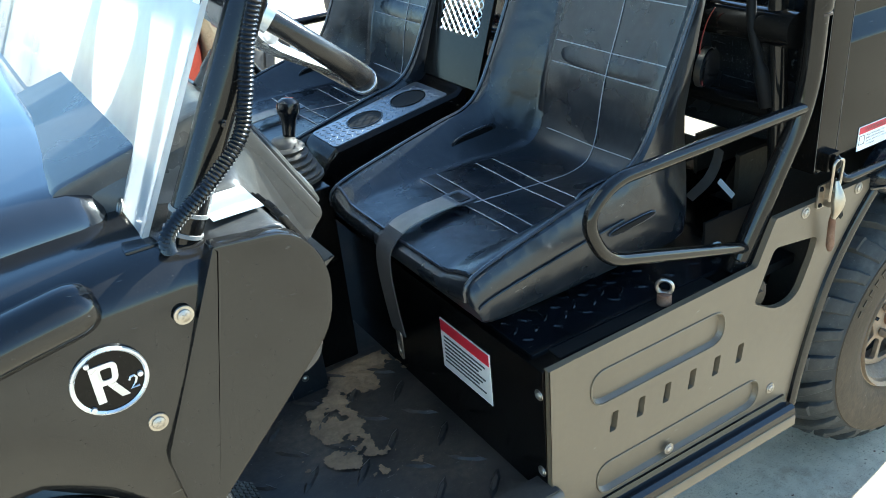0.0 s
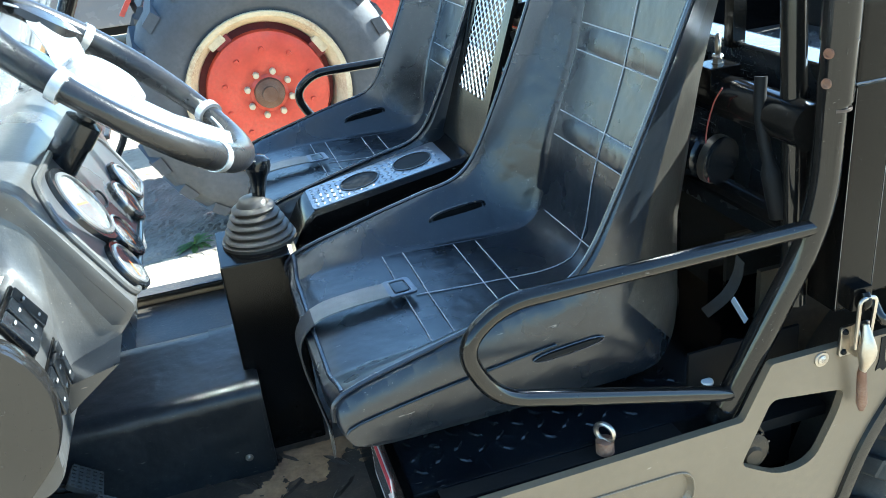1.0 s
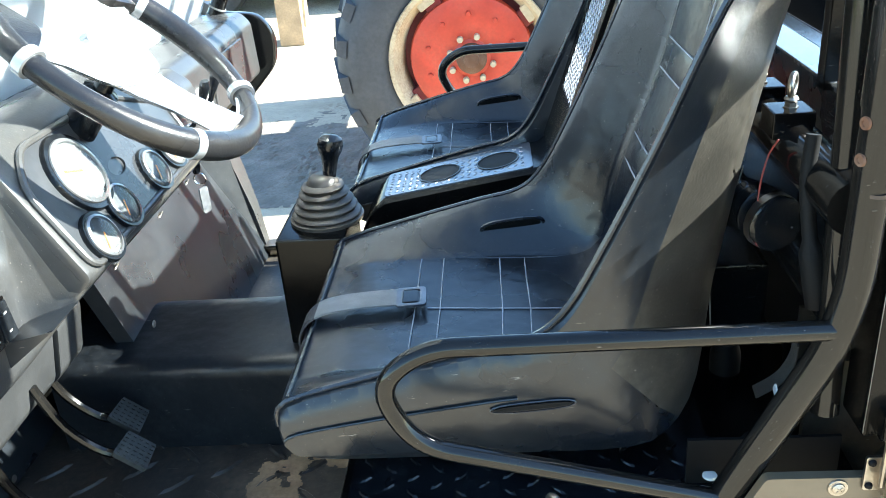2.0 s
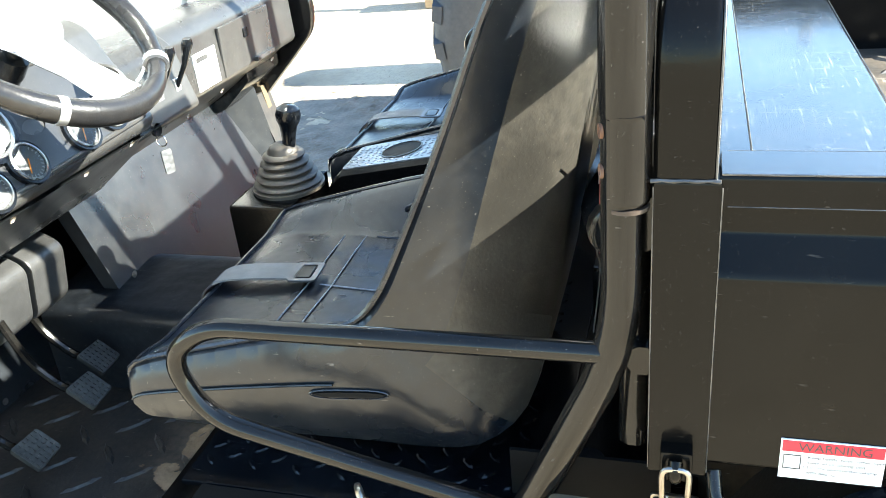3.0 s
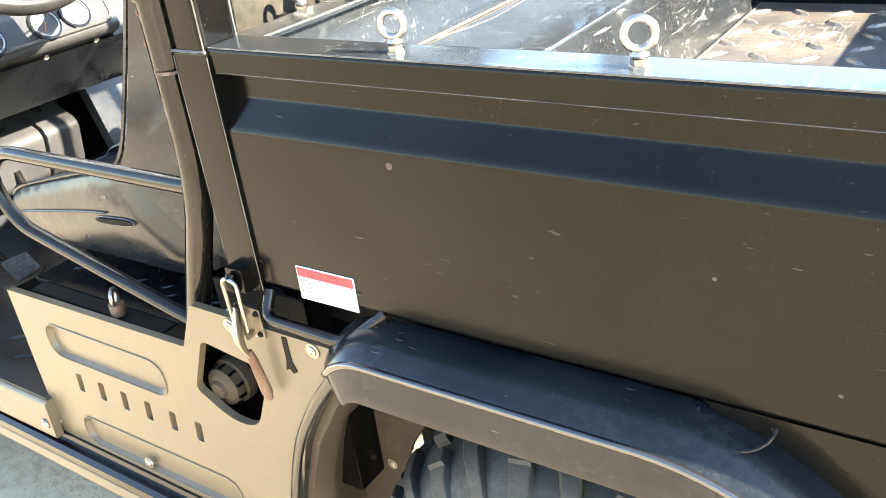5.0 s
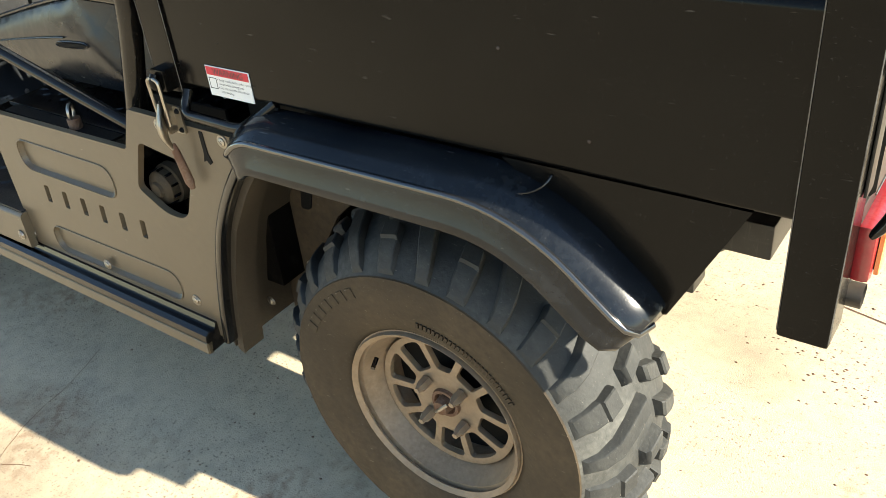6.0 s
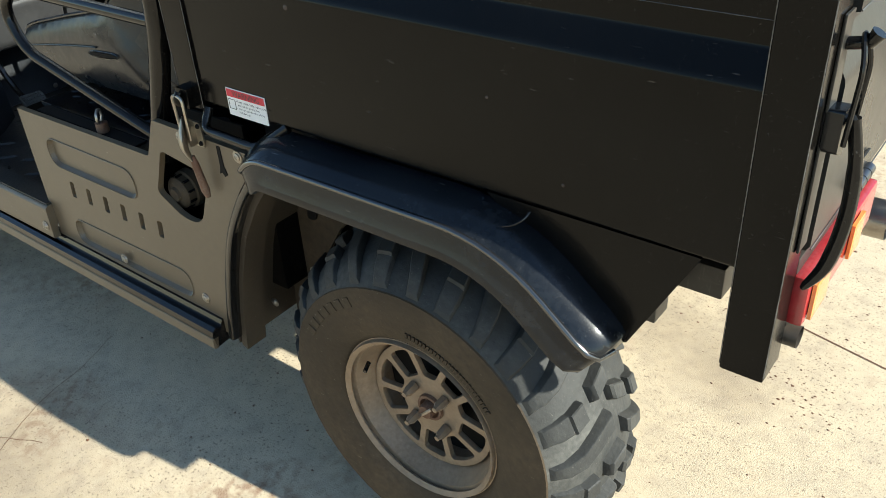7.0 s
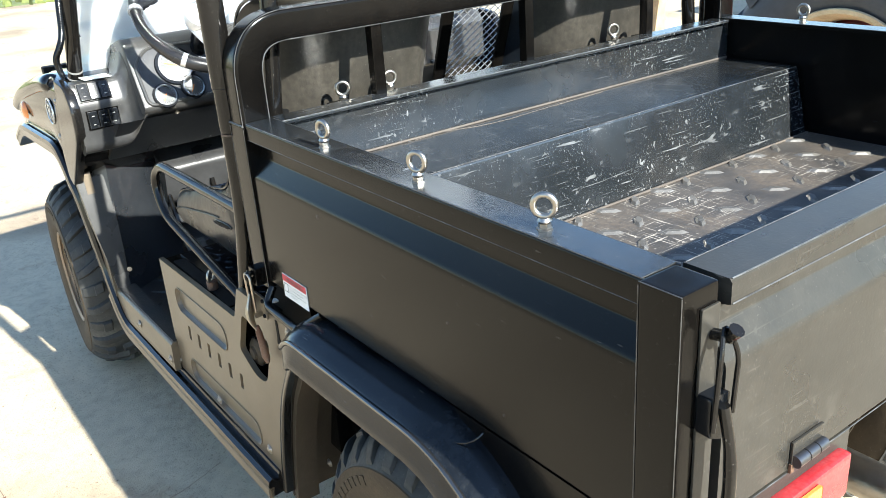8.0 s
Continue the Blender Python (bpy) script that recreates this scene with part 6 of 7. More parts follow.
        if r > 0.04:
            part("dial_window", moved(box(-0.014, 0.014, -0.022, -0.012, 0.004, 0.005, 0), m), TICKS, g)
        gl = part("gauge_glass", moved(lathe([(r * 0.85, 0.0075), (r * 0.5, 0.0085), (0.0001, 0.009)], 24, "z"), m), GLASS, g)
        gl.visible_shadow = False
    for y, x, z in ((0.20, -0.272, 0.955), (0.36, -0.272, 0.955), (0.48, -0.272, 0.957), (0.70, -0.305, 0.927), (0.95, -0.375, 0.900), (1.2, -0.375, 0.900)):
        screw(d, pose(x, y, z, 0, 0, -90) @ pose(0, 0, 0, -35, 0, 0), 0.005, "rivet")
    # steering wheel
    n = Vector((0.653, 0, 0.757))
    c = Vector((-0.2470, 0.308, 1.195))
    v = Vector((-0.757, 0, 0.653))
    Y = Vector((0, 1, 0))
    sw = thing("steering_wheel", "black leather-wrapped steering wheel with silver spokes", "")
    sw.parent = utv
    R = 0.172
    at = lambda a, r=R, h=0.0: c + (Y * math.cos(a) + v * math.sin(a)) * r + n * h
    rim = [at(2 * math.pi * i / 72, R - 0.006 * math.cos(2 * 2 * math.pi * i / 72)) for i in range(72)]
    part("wheel_rim", tube(rim, [0.0158 + 0.002 * math.cos(6 * math.pi * i / 72) for i in range(72)], 16, closed=True), LEATHER, sw, "black leather rim")
    for a in (15, 80, 100, 165, 232, 308):
        a = radians(a)
        ring = [at(a + da, R - 0.006 * math.cos(2 * a)) for da in (-0.035, 0.035)]
        part("rim_band", tube(ring, 0.0185, 16), SILVERED, sw, "silver band on the rim")
    for a in (35, 145, 270):
        a = radians(a)
        e = at(a, R - 0.012)
        mid_ = c.lerp(e, 0.55) - n * 0.014
        rings = []
        for p_, wd, th in ((c - n * 0.022, 0.050, 0.012), (c.lerp(e, 0.3) - n * 0.020, 0.040, 0.010), (mid_, 0.032, 0.008), (e, 0.042, 0.007)):
            side = (Y * -math.sin(a) + v * math.cos(a))
            rings.append([p_ + side * wd + n * 0, p_ + side * wd * 0.7 + n * th, p_ - side * wd * 0.7 + n * th, p_ - side * wd, p_ - side * wd * 0.7 - n * th, p_ + side * wd * 0.7 - n * th])
        part("spoke", loft(rings), SILVERED, sw, "silver spoke")
        for sg in (-1, 1):
            lace = [at(a + sg * (0.22 + 0.02 * i), R - 0.016 - 0.0025 * (i % 2), 0.004) for i in range(14)]
            part("lacing", tube(lace, 0.0016, 5), THREAD, sw)
    for a0 in (35, 145):
        rings = []
        for i in range(13):
            da = -0.34 + 0.68 * i / 12
            k = math.cos(math.pi * da / 0.72)
            r1, r0 = R - 0.008, R - 0.016 - 0.042 * k
            th = 0.004 + 0.005 * k
            rings.append([at(radians(a0) + da, r0, -0.003), at(radians(a0) + da, r0 + 0.004, th), at(radians(a0) + da, r1 - 0.004, th + 0.002), at(radians(a0) + da, r1, 0.0), at(radians(a0) + da, r1 - 0.004, -0.008), at(radians(a0) + da, r0 + 0.004, -0.008)])
        part("thumb_pad", loft(rings), LEATHER, sw, "pebbled black thumb pad")
    boss = part("horn_pad", lathe([(0.0001, 0.012), (0.030, 0.011), (0.046, 0.002), (0.052, -0.014), (0.050, -0.024)], 32, "z"), SILVERED, sw, "silver centre pad")
    boss.matrix_basis = Matrix.Translation(c) @ pose(0, 0, 0, 0, 40.8, 0)
    part("column", tube([c - n * 0.02, c - n * 0.044, c - n * 0.058, c - n * 0.062, c - n * 0.090, c - n * 0.093, c - n * 0.130, c - n * 0.20], [0.016, 0.0125, 0.0125, 0.0225, 0.0235, 0.0215, 0.022, 0.0225], 18), PLASTIC, utv, "black steering column")
    # levers, key and glove box
    for y in (0.640, 0.700):
        lv = part("lever", tube([(-0.312, y, 0.985), (-0.285, y, 1.028), (-0.272, y, 1.062), (-0.27, y, 1.072)], [0.006, 0.008, 0.015, 0.011], 10, flat=0.6), PLASTIC, utv, "black dash lever")
        part("lever_slot", box(-0.318, -0.309, y - 0.009, y + 0.009, 0.945, 1.000, 0.001), SILVERED, lv)
    ky = part("key", plate(round2([(-0.010, -0.045), (0.010, -0.045), (0.011, 0.0), (-0.011, 0.0)], 0.006), (), (-0.0015, 0.0015), m=pose(-0.292, 0.590, 0.905, 0, 0, 70)), SILVERED, utv, "ignition key with a worn metal tag")
    part("key_bow", moved(lathe([(0.0001, 0.004), (0.012, 0.003), (0.012, -0.003)], 16), pose(-0.292, 0.580, 0.945, 0, 0, 90)), PLASTIC, ky)
    part("key_ring", moved(tube([(0.010 * math.cos(2 * math.pi * i / 16), 0, 0.010 * math.sin(2 * math.pi * i / 16)) for i in range(16)], 0.0012, 6, closed=True), pose(-0.292, 0.586, 0.922)), CHROME, ky)
    gb = part("glove_box", moved(box(-0.004, 0.004, 0.965, 1.20, -0.058, 0.050, 0.004), pose(-0.368, 0, 0.980, 0, 2, 0)), DASHP, utv, "closed glove box lid")
    part("catch", box(-0.366, -0.360, 1.065, 1.085, 0.985, 1.005, 0.002), PLASTIC, gb)
    part("pull_lip", box(-0.370, -0.356, 1.10, 1.19, 0.922, 0.932, 0.003), DASHP, gb)
    st = part("white_sticker", box(-0.3705, -0.3675, 0.855, 0.945, 0.925, 1.000, 0), WHITE, utv, "white sticker with a dark heading")
    part("print_bar", box(-0.3672, -0.3666, 0.865, 0.91, 0.982, 0.992, 0), INK, st)
    # windscreen, its posts and the hose on the near one
    for flip in (False, True):
        f = (lambda q: mirror_y(q)) if flip else (lambda q: q)
        part("windscreen_post", f(tube([(-0.468, 0.012, 1.040), (-0.340, 0.012, 1.280), (-0.05, 0.012, 1.84)], 0.019, 16)), TUBE, utv, "black windscreen post")
        for k in (0.0, 0.35):
            part("post_collar", f(tube([(-0.4585 + 0.03 * k, 0.012, 1.058 + 0.056 * k), (-0.4565 + 0.03 * k, 0.012, 1.0617 + 0.056 * k)], 0.0208, 16)), WEB, utv, "pale tape ring on the post")
        part("roof_rail", f(tube([(-0.05, 0.012, 1.84), (0.0, 0.014, 1.88), (0.546, 0.016, 1.88)], 0.02, 14)), TUBE, utv)
    part("roof_bar", tube([(-0.04, 0.012, 1.85), (-0.04, 1.332, 1.85)], 0.018, 12), TUBE, utv)
    part("roof_bar", tube([(0.546, 0.016, 1.88), (0.546, 1.328, 1.88)], 0.02, 12), TUBE, utv)
    raw = spline([(-0.478, -0.006, 1.040), (-0.478, -0.018, 1.075), (-0.435, -0.030, 1.115), (-0.392, -0.024, 1.150), (-0.375, -0.016, 1.185), (-0.352, -0.012, 1.26), (-0.30, -0.010, 1.36), (-0.20, -0.010, 1.55)], 14)
    path, left = [raw[0]], 0.0022
    for a_, b_ in zip(raw, raw[1:]):
        seg, done = (b_ - a_).length, 0.0
        while done + left <= seg:
            done += left
            path.append(a_.lerp(b_, done / seg))
            left = 0.0022
        left -= seg - done
    part("wiring_hose", tube(path, [0.0068 + (0.0017 if i % 2 else 0.0) for i in range(len(path))], 10), PLASTIC, utv, "corrugated black wiring hose")
    for k in (0.0, 0.07):
        part("cable_tie", tube([(-0.40 + k, -0.014, 1.165 + k * 1.85), (-0.385 + k, 0.03, 1.17 + k * 1.85)], 0.0025, 6), PLASTIC, utv)
    scr = moved(box(-0.003, 0.003, 0.02, 1.325, 0.0, 0.85, 0), pose(-0.500, 0, 1.050, 0, 27.5, 0))
    w = part("windscreen", scr, SCREEN, utv, "scratched hazy clear windscreen")
    w.visible_shadow = False
    part("screen_label", moved(box(-0.0045, -0.0035, 0.022, 0.040, 0.25, 0.45, 0), pose(-0.500, 0, 1.050, 0, 27.5, 0)), WHITE, w)
    for y in (0.10, 0.45):
        screw(w, pose(-0.498, y, 1.070, 0, 0, 90) @ pose(0, 0, 0, 27, 0, 0), 0.008)
    part("screen_base", box(-0.52, -0.485, 0.0, 1.344, 1.045, 1.062, 0.004), PLASTIC, utv)
    # pedals and their cover
    for x, y, z in ((-0.427, 0.235, 0.510), (-0.415, 0.372, 0.532), (-0.460, 0.465, 0.535)):
        pm = pose(x, y, z, 0, -42, 0)
        p = part("pedal", moved(plate(round2([(-0.030, -0.030), (0.030, -0.026), (0.030, 0.026), (-0.030, 0.030)], 0.006), (), (-0.005, 0.005), bev=0.002, m=pose(0, 0, 0, 90, 0, 90)), pose(x, y, z, 0, 38, 0)), RUBBER, utv, "ribbed rubber pedal")
        dots = bmesh.new()
        for a in range(6):
            for b in range(5):
                box(-0.022 + b * 0.011 - 0.003, -0.022 + b * 0.011 + 0.003, -0.0235 + a * 0.0094 - 0.0028, -0.0235 + a * 0.0094 + 0.0028, 0.004, 0.0075, 0, bm=dots)
        part("pedal_rib", moved(dots, pose(x, y, z, 0, 38, 0)), RUBBER, p)
        part("pedal_arm", tube(spline([(x - 0.004, y, z - 0.006), (x - 0.05, y - 0.005, z + 0.005), (x - 0.10, y - 0.01, z + 0.06), (x - 0.13, y - 0.012, z + 0.14)], 4), 0.0075, 8), TUBE, p)
    cov = round2([(-0.545, 0.742), (-0.535, 0.725), (-0.555, 0.630), (-0.575, 0.612), (-0.66, 0.62), (-0.66, 0.80)], 0.012, 4)
    pb = part("pedal_cover", extrude_y(cov, 0.215, 0.445, bev=0.006), DASHP, utv, "black moulded pedal bracket cover")
    part("cover_end", extrude_y([(x + 0.006, z + 0.002) for x, z in cov], 0.450, 0.540, bev=0.006), DASHP, pb)


dash()


# ---- the yard beyond ----
def tractor():
    t = thing("tractor", "old red farm tractor with a big cream-rimmed rear wheel", "tractor", at=(0.11, 2.75, 0))

    def rear_wheel(y0, flip):
        w = thing("rear_wheel", "", "")
        w.parent = t
        tyre = part("tyre", lathe([(0.315, 0.03), (0.36, 0.0), (0.44, -0.012), (0.50, 0.01), (0.535, 0.05), (0.545, 0.16), (0.535, 0.27), (0.50, 0.31), (0.44, 0.332), (0.36, 0.32), (0.315, 0.29)], 64, closed=True), TRACTYRE, w, "worn grey tractor tyre")
        lug = bmesh.new()
        P = [(-0.035, 0.0), (0.035, 0.0), (0.10, 0.155), (0.045, 0.165)]
        lo = [lug.verts.new((x, y, 0.49 if y < 0.05 else 0.525)) for x, y in P]
        hi = [lug.verts.new((x * 0.85 + 0.005, y, 0.530 if y < 0.05 else 0.561)) for x, y in P]
        for i in range(4):
            lug.faces.new((lo[i], lo[(i + 1) % 4], hi[(i + 1) % 4], hi[i]))
        lug.faces.new(hi)
        first = part("lug", lug, TRACTYRE, tyre, smooth=False)
        other = first.data.copy()
        other.transform(Matrix.Diagonal((1, -1, 1, 1)))
        other.transform(Matrix.Translation((0, 0.32, 0)))
        other.flip_normals()
        for i in range(22):
            if i:
                share("lug", first.data, tyre, pose(0, 0, 0, 0, 360 * i / 22, 0))
            share("lug", other, tyre, pose(0, 0, 0, 0, 360 * (i + 0.5) / 22, 0))
        part("rim", lathe([(0.318, 0.030), (0.326, 0.012), (0.322, 0.004), (0.305, 0.010), (0.285, 0.045), (0.270, 0.10), (0.272, 0.20), (0.300, 0.28)], 56), CREAM, w, "rusted cream rim", crisp=False).data.flip_normals()
        disc = lathe([(0.0001, 0.050), (0.055, 0.050), (0.075, 0.062), (0.15, 0.050), (0.215, 0.052), (0.240, 0.060), (0.246, 0.085), (0.235, 0.10)], 48)
        part("wheel_disc", disc, ORANGE, w, "faded red wheel disc")
        part("hub", lathe([(0.0001, 0.015), (0.030, 0.016), (0.032, 0.030), (0.045, 0.032), (0.058, 0.036), (0.062, 0.055)], 28), RUST, w)
        bolt = part("bolt", lathe([(0.0001, 0.030), (0.011, 0.031), (0.013, 0.040), (0.013, 0.060)], 8), CREAM, w)
        bolt.matrix_basis = pose(0.088, 0, 0)
        for i in range(1, 8):
            share("bolt", bolt.data, w, pose(0.088 * math.cos(i * math.pi / 4), 0, 0.088 * math.sin(i * math.pi / 4)))
        dim = part("disc_bolt", lathe([(0.0001, 0.040), (0.009, 0.041), (0.011, 0.052)], 8), ORANGE, w)
        dim.matrix_basis = pose(0.175, 0, 0)
        for i in range(1, 10):
            share("disc_bolt", dim.data, w, pose(0.175 * math.cos(i * math.pi / 5), 0, 0.175 * math.sin(i * math.pi / 5)))
        for i in range(4):
            part("rim_lug", moved(box(-0.035, 0.035, 0.07, 0.11, 0.205, 0.285, 0.008), pose(0, 0, 0, 0, 90 * i + 40, 0)), DARKRED, w)
            part("rim_clamp", moved(box(-0.05, 0.02, 0.03, 0.06, 0.262, 0.300, 0.006), pose(0, 0, 0, 0, 90 * i + 40, 0)), CREAM, w)
        part("backing", lathe([(0.06, 0.14), (0.27, 0.14), (0.27, 0.16), (0.06, 0.16)], 32, closed=True), DARKRED, w)
        w.matrix_basis = pose(0, y0, 0.572, 0, 17, 180 if flip else 0) @ Matrix.Scale(1.05, 4)
        return w
    rear_wheel(0.0, False)
    rear_wheel(1.75, True)
    part("axle", tube([(0, 0.2, 0.588), (0, 1.55, 0.588)], 0.09, 16), DARKRED, t)
    part("gearbox", box(-0.25, 0.75, 0.65, 1.10, 0.42, 0.95, 0.04), ORANGE, t, "faded red gearbox housing")
    part("hood", box(0.75, 2.1, 0.62, 1.13, 0.60, 1.22, 0.06), ORANGE, t, "faded red hood")
    part("fender", loft([[(0.62 * math.cos(a) + 0.0, y, 0.588 + 0.66 * math.sin(a)) for y in (0.44, 0.70)] + [(0.60 * math.cos(a), y, 0.588 + 0.64 * math.sin(a)) for y in (0.70, 0.44)] for a in [math.pi * k / 12 for k in range(0, 11)]]), ORANGE, t)
    part("lift_arm", tube(spline([(-0.1, 0.55, 0.92), (-0.30, 0.52, 1.0), (-0.42, 0.50, 0.90), (-0.45, 0.50, 0.55)], 5), 0.03, 10), DARKRED, t, "worn lift arm")
    part("hydraulic_hose", tube(spline([(-0.2, 0.6, 1.0), (-0.36, 0.58, 1.12), (-0.48, 0.56, 0.98), (-0.42, 0.56, 0.80)], 6), 0.012, 8), RUBBER, t)
    part("drawbar", box(-0.62, 0.1, 0.80, 0.90, 0.36, 0.42, 0.01), RUST, t)
    for y in (0.15, 1.35):
        part("front_tyre", moved(lathe([(0.20, 0.0), (0.30, -0.02), (0.36, 0.02), (0.37, 0.10), (0.36, 0.18), (0.30, 0.22), (0.20, 0.20)], 40, closed=True), pose(1.85, y, 0.37)), TRACTYRE, t)
        part("front_disc", moved(lathe([(0.0001, 0.06), (0.21, 0.06), (0.21, 0.10)], 32), pose(1.85, y, 0.37)), ORANGE, t)
    part("front_axle", tube([(1.85, 0.2, 0.40), (1.85, 1.5, 0.40)], 0.05, 12), DARKRED, t)
    return t


tractor()


def car(name, label, x, y, paint, turn=0):
    c = thing(name, label, "car", at=(x, y, 0))
    c.rotation_euler = (0, 0, radians(turn))
    side = round2([(-0.75, 0.30), (-0.42, 0.30), (-0.36, 0.50), (-0.22, 0.66), (0.0, 0.70), (0.22, 0.66), (0.36, 0.50), (0.42, 0.30), (2.2, 0.30), (2.25, 0.50), (2.38, 0.66), (2.6, 0.70), (2.82, 0.66), (2.96, 0.50), (3.0, 0.30), (3.5, 0.34), (3.55, 0.70), (3.4, 0.98), (0.55, 0.98), (-0.7, 0.86), (-0.8, 0.6)], 0.05, 4)
    part("body", plate(side, (), (0.0, 1.72), bev=0.03), paint, c)
    roof = round2([(0.55, 0.98), (1.15, 1.48), (2.7, 1.50), (3.4, 0.98)], 0.10, 5)
    part("cabin", plate(roof, (), (0.10, 1.62), bev=0.03), paint, c)
    win = round2([(0.72, 1.0), (1.20, 1.40), (2.6, 1.42), (3.15, 1.0)], 0.05, 4)
    part("window", plate(win, (), (0.090, 0.098)), CARGLASS, c)
    part("underbody", box(-0.6, 3.4, 0.1, 1.62, 0.22, 0.34, 0.02), DARK, c)
    for wx in (0.0, 2.6):
        for wy, fl_ in ((0.0, 0), (1.72, 180)):
            w = thing("wheel", "", "")
            w.parent = c
            part("tyre", lathe([(0.20, 0.03), (0.25, 0.005), (0.31, 0.012), (0.33, 0.04), (0.33, 0.18), (0.31, 0.21), (0.20, 0.20)], 40, closed=True), RUBBER, w)
            part("rim", lathe([(0.0001, 0.03), (0.06, 0.03), (0.10, 0.05), (0.18, 0.04), (0.205, 0.02), (0.21, 0.05)], 32), CARSILVER, w)
            w.matrix_basis = pose(wx, wy, 0.33, 0, 0, fl_)
    return c


car("parked_car", "dark grey parked car on the bright yard", -2.45, 7.55, CARGREY)
car("parked_car", "silver parked car in the bright yard", -9.6, 2.75, CARSILVER)


def weed():
    w = thing("weed", "small green weed with pointed leaves at the yard edge", "plant", at=(-0.325, 2.70, 0))
    rnd = random.Random(4)
    for k in range(16):
        bm = bmesh.new()
        ln, up = rnd.uniform(0.06, 0.11), rnd.uniform(0.3, 1.0)
        L_, R_ = [], []
        for i in range(5):
            u = i / 4
            wd = 0.011 * math.sin(math.pi * min(0.98, u * 0.9 + 0.08))
            p = Vector((ln * u, 0, 0.012 + up * 0.07 * u - 0.05 * u * u))
            L_.append(bm.verts.new(p + Vector((0, wd, 0.003))))
            R_.append(bm.verts.new(p - Vector((0, wd, -0.003))))
        for i in range(4):
            bm.faces.new((L_[i], L_[i + 1], R_[i + 1], R_[i]))
        bmesh.ops.solidify(bm, geom=bm.faces[:], thickness=0.0008)
        part("leaf", bm, LEAF, w).matrix_basis = pose(0, 0, 0, 0, 0, k * 137.5)
    part("stem", tube([(0, 0, 0), (0.004, 0.002, 0.05)], [0.004, 0.002], 6), LEAF, w)


weed()


def timber_pole():
    p = thing("timber_pole", "long weathered timber pole lying on blocks", "pole", at=(-2.2, 6.2, 0))
    part("pole", tube([(-2.2, 0, 0.42), (-0.6, 0.02, 0.425), (1.3, 0, 0.42)], [0.05, 0.052, 0.045], 14), TIMBER, p)
    for x in (-1.6, 0.8):
        part("block", box(x - 0.1, x + 0.1, -0.15, 0.15, 0.0, 0.372, 0.015), TIMBER, p)
    return p


timber_pole()


def grit():
    """Loose stones, leaf bits and crumbs scattered over the concrete."""
    rnd = random.Random(7)
    verts, faces = [], []
    spots = [(1.30, 0.95, 0.10), (1.42, 0.80, 0.06), (1.36, 1.30, 0.12), (1.05, -0.25, 0.5), (0.2, -0.3, 0.5), (1.6, 0.5, 0.5), (-1.6, -0.3, 0.6), (-1.0, 3.6, 0.8), (-1.4, 4.2, 0.6)]
    for n in range(900):
        cx, cy, sp = spots[n % len(spots)] if n < 620 else (rnd.uniform(-3, 2.4), rnd.uniform(-1.2, 5.5), 0.4)
        x, y = rnd.gauss(cx, sp), rnd.gauss(cy, sp)
        r = rnd.uniform(0.0008, 0.0032) * (1.6 if rnd.random() < 0.06 else 1)
        a0 = rnd.uniform(0, 6.28)
        k = len(verts)
        for i in range(5):
            a = a0 + i * 1.2566
            q = r * rnd.uniform(0.7, 1.3)
            verts.append((x + q * math.cos(a) * 1.3, y + q * math.sin(a), 0.0))
        verts.append((x + rnd.uniform(-0.3, 0.3) * r, y, r * rnd.uniform(0.5, 1.0)))
        faces += [(k + i, k + (i + 1) % 5, k + 5) for i in range(5)]
    me = bpy.data.meshes.new("loose_grit")
    me.from_pydata(verts, [], faces)
    me.materials.append(RUST)
    tagged(new("loose_grit", me), "loose brown grit and crumbs on the concrete", "grit", kind="stuff")


grit()


def earth_drift():
    """Crumbly earth lying over the slab between the vehicle and the tractor."""
    verts, faces, idx = [], [], {}
    st = 0.017

    def height(x, y):
        d = noise.noise((x * 2.2, y * 2.2, 4.1)) + 0.6 * noise.noise((x * 8, y * 8, 9.0)) + 0.3 * noise.noise((x * 30, y * 30, 5.0))
        return d + 0.85 - 1.2 * max(0, abs(x + 0.95) - 0.95) - 3.0 * max(0, abs(y - 3.25) - 0.55)
    for i in range(170):
        for j in range(130):
            x, y = -2.30 + i * st, 2.00 + j * st
            if height(x, y) > 0.30:
                q = []
                for a, c in ((i, j), (i + 1, j), (i + 1, j + 1), (i, j + 1)):
                    if (a, c) not in idx:
                        px, py = -2.30 + a * st + 0.008 * noise.noise((a * 0.8, c * 0.8, 2.0)), 2.00 + c * st + 0.008 * noise.noise((a * 0.8, c * 0.8, 8.0))
                        idx[(a, c)] = len(verts)
                        verts.append((px, py, 0.002 + 0.012 * max(0.0, height(px, py) - 0.30) * (0.6 + noise.noise((px * 55, py * 55, 1.0)))))
                    q.append(idx[(a, c)])
                faces.append(tuple(q))
    me = bpy.data.meshes.new("earth_drift")
    me.from_pydata(verts, [], faces)
    me.materials.append(EARTH)
    tagged(new("earth_drift", me), "crumbly brown earth lying on the concrete", "earth", kind="stuff")


earth_drift()


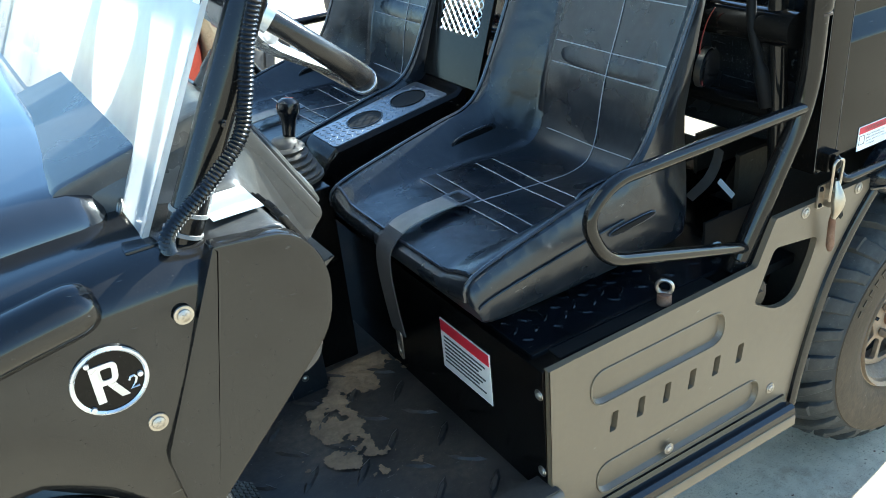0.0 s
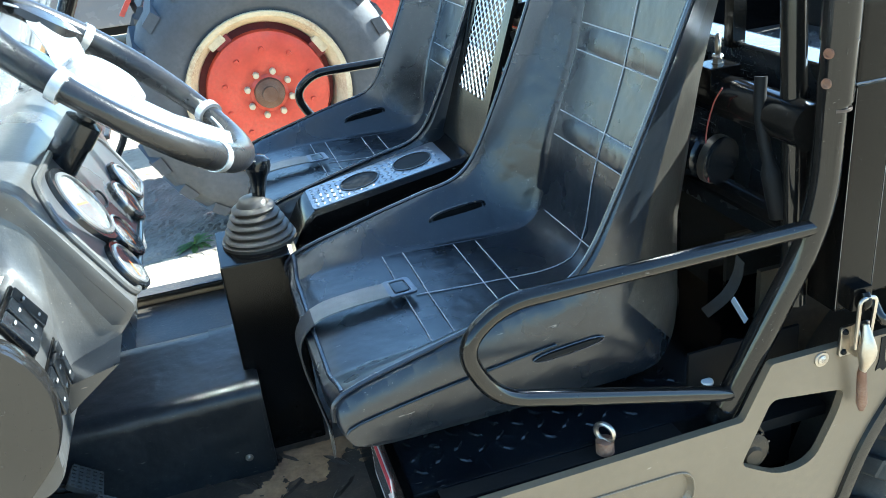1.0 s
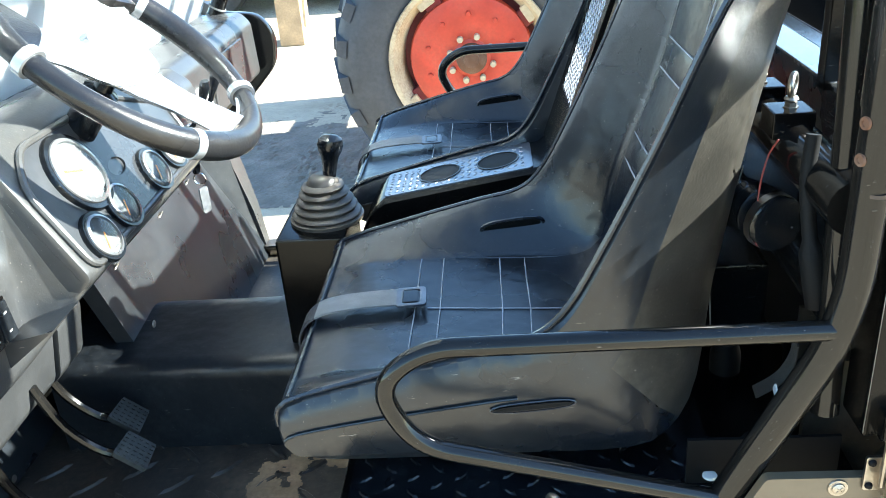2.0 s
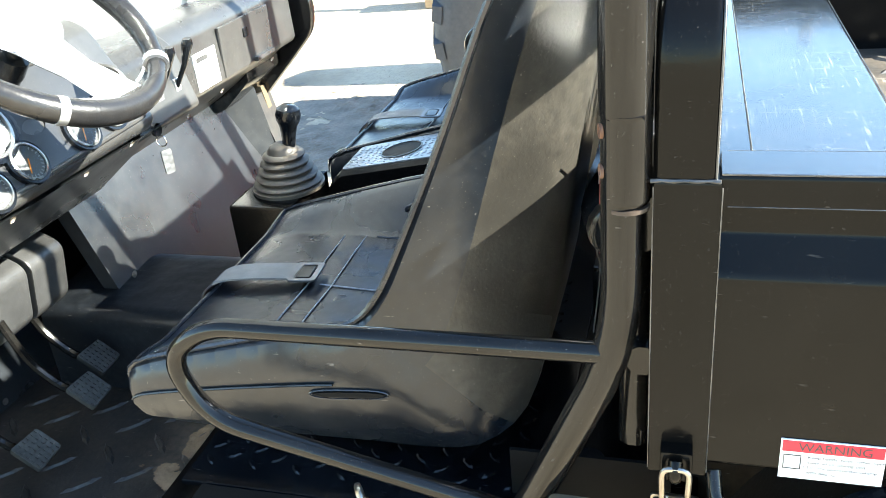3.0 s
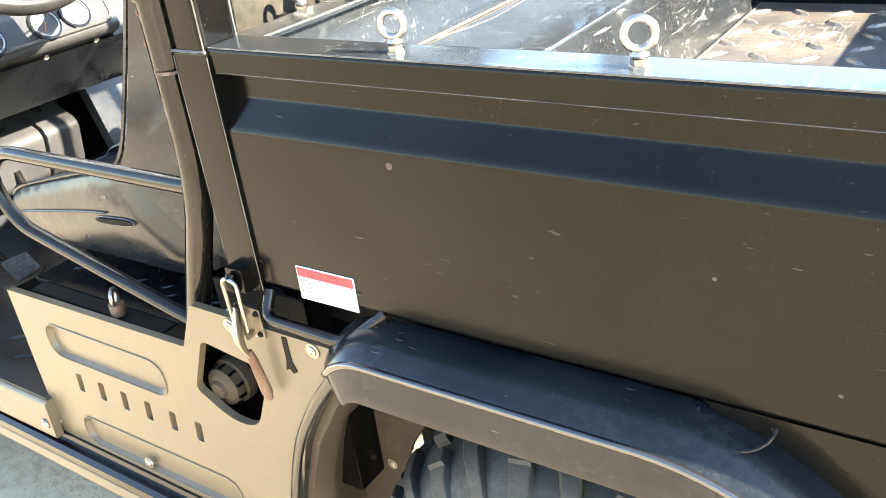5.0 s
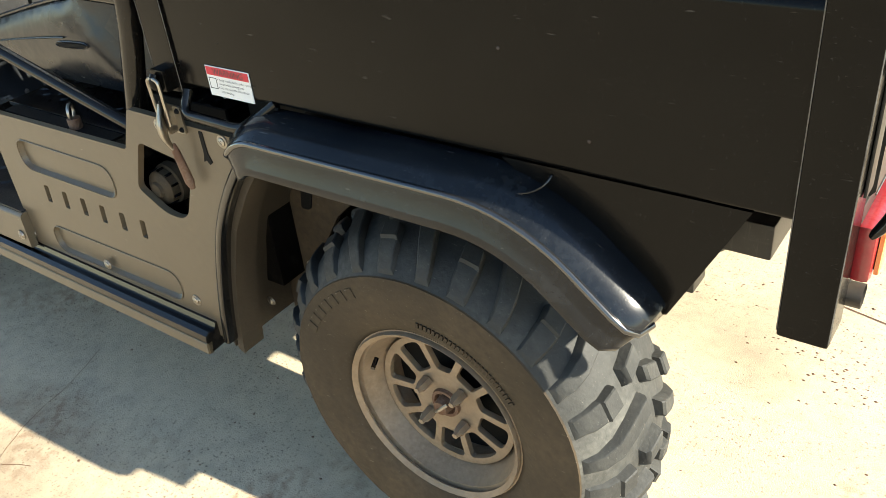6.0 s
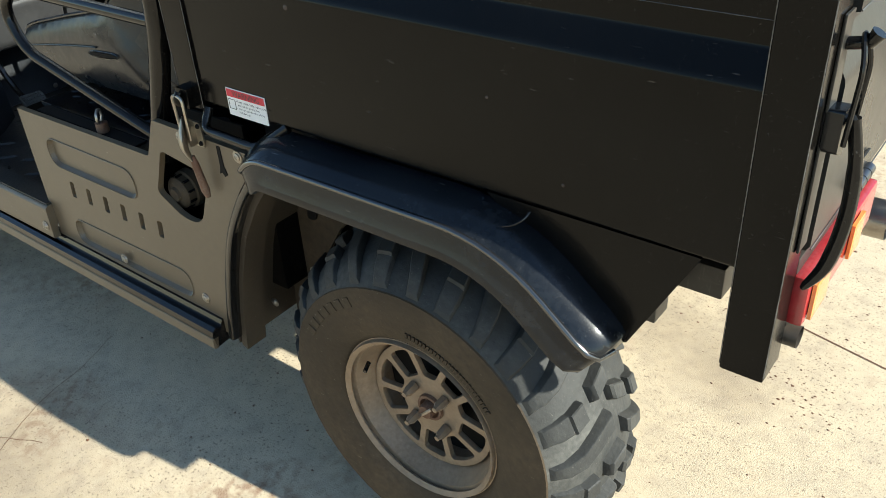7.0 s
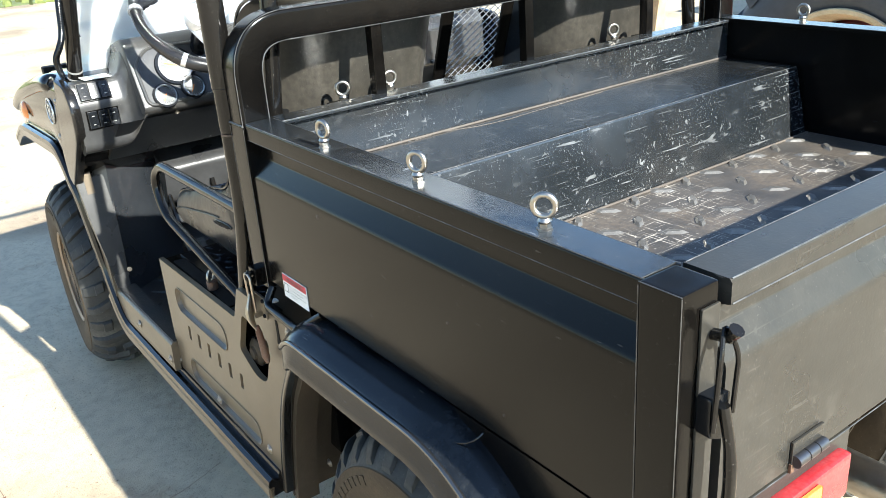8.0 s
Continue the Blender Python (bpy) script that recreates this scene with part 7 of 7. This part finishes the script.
def joints():
    """Saw-cut joint and hairline cracks in the slab."""
    bm = bmesh.new()
    rnd = random.Random(11)

    def crack(x, y, a, n, w, wob):
        pts = []
        for i in range(n):
            pts.append((x, y))
            a += rnd.uniform(-wob, wob)
            x += 0.03 * math.cos(a)
            y += 0.03 * math.sin(a)
        L_ = [bm.verts.new((px - w * math.sin(a), py + w * math.cos(a), 0.0012)) for px, py in pts]
        R_ = [bm.verts.new((px + w * math.sin(a), py - w * math.cos(a), 0.0012)) for px, py in pts]
        for i in range(n - 1):
            bm.faces.new((L_[i], L_[i + 1], R_[i + 1], R_[i]))
    crack(1.32, 1.06, radians(-14), 60, 0.0022, 0.02)
    crack(0.30, -0.55, radians(150), 26, 0.0007, 0.18)
    crack(-0.9, -0.6, radians(30), 40, 0.0009, 0.4)
    return tagged(part("slab_joint", bm, RUST, smooth=False), "narrow joint and hairline cracks in the concrete", "joint", kind="structure")


joints()


def far_grass():
    rnd = random.Random(3)
    verts, faces = [], []
    for n in range(5000):
        x, y = rnd.uniform(-40, -15.5), rnd.uniform(-14, 10)
        h, a = rnd.uniform(0.04, 0.12), rnd.uniform(0, 6.28)
        k = len(verts)
        c, s = math.cos(a) * 0.10, math.sin(a) * 0.10
        verts += [(x - c, y - s, 0), (x + c, y + s, 0), (x + c * 0.6, y + s * 0.6, h), (x - c * 0.6, y - s * 0.6, h * 0.8)]
        faces.append((k, k + 1, k + 2, k + 3))
    me = bpy.data.meshes.new("far_grass")
    me.from_pydata(verts, [], faces)
    me.materials.append(GRASS)
    tagged(new("far_grass", me), "patchy dry grass at the yard's far edge", "grass", kind="stuff")
    bm = bmesh.new()
    bmesh.ops.create_grid(bm, x_segments=2, y_segments=2, size=1)
    for v in bm.verts:
        v.co = Vector((-28 + v.co.x * 12.4, -2 + v.co.y * 12, 0.006))
    tagged(part("verge", bm, GRASS, smooth=False), "green verge at the yard's far edge", "verge", kind="structure")


far_grass()


def settle_tree():
    """Keeps every thing at most three deep: thing, part, sub-part."""
    def depth(ob):
        n = 0
        while ob.parent:
            ob, n = ob.parent, n + 1
        return n
    for ob in list(bpy.data.objects):
        while depth(ob) > 2:
            up = ob.parent
            m = up.matrix_basis @ ob.matrix_basis
            ob.parent = up.parent
            ob.matrix_basis = m


settle_tree()
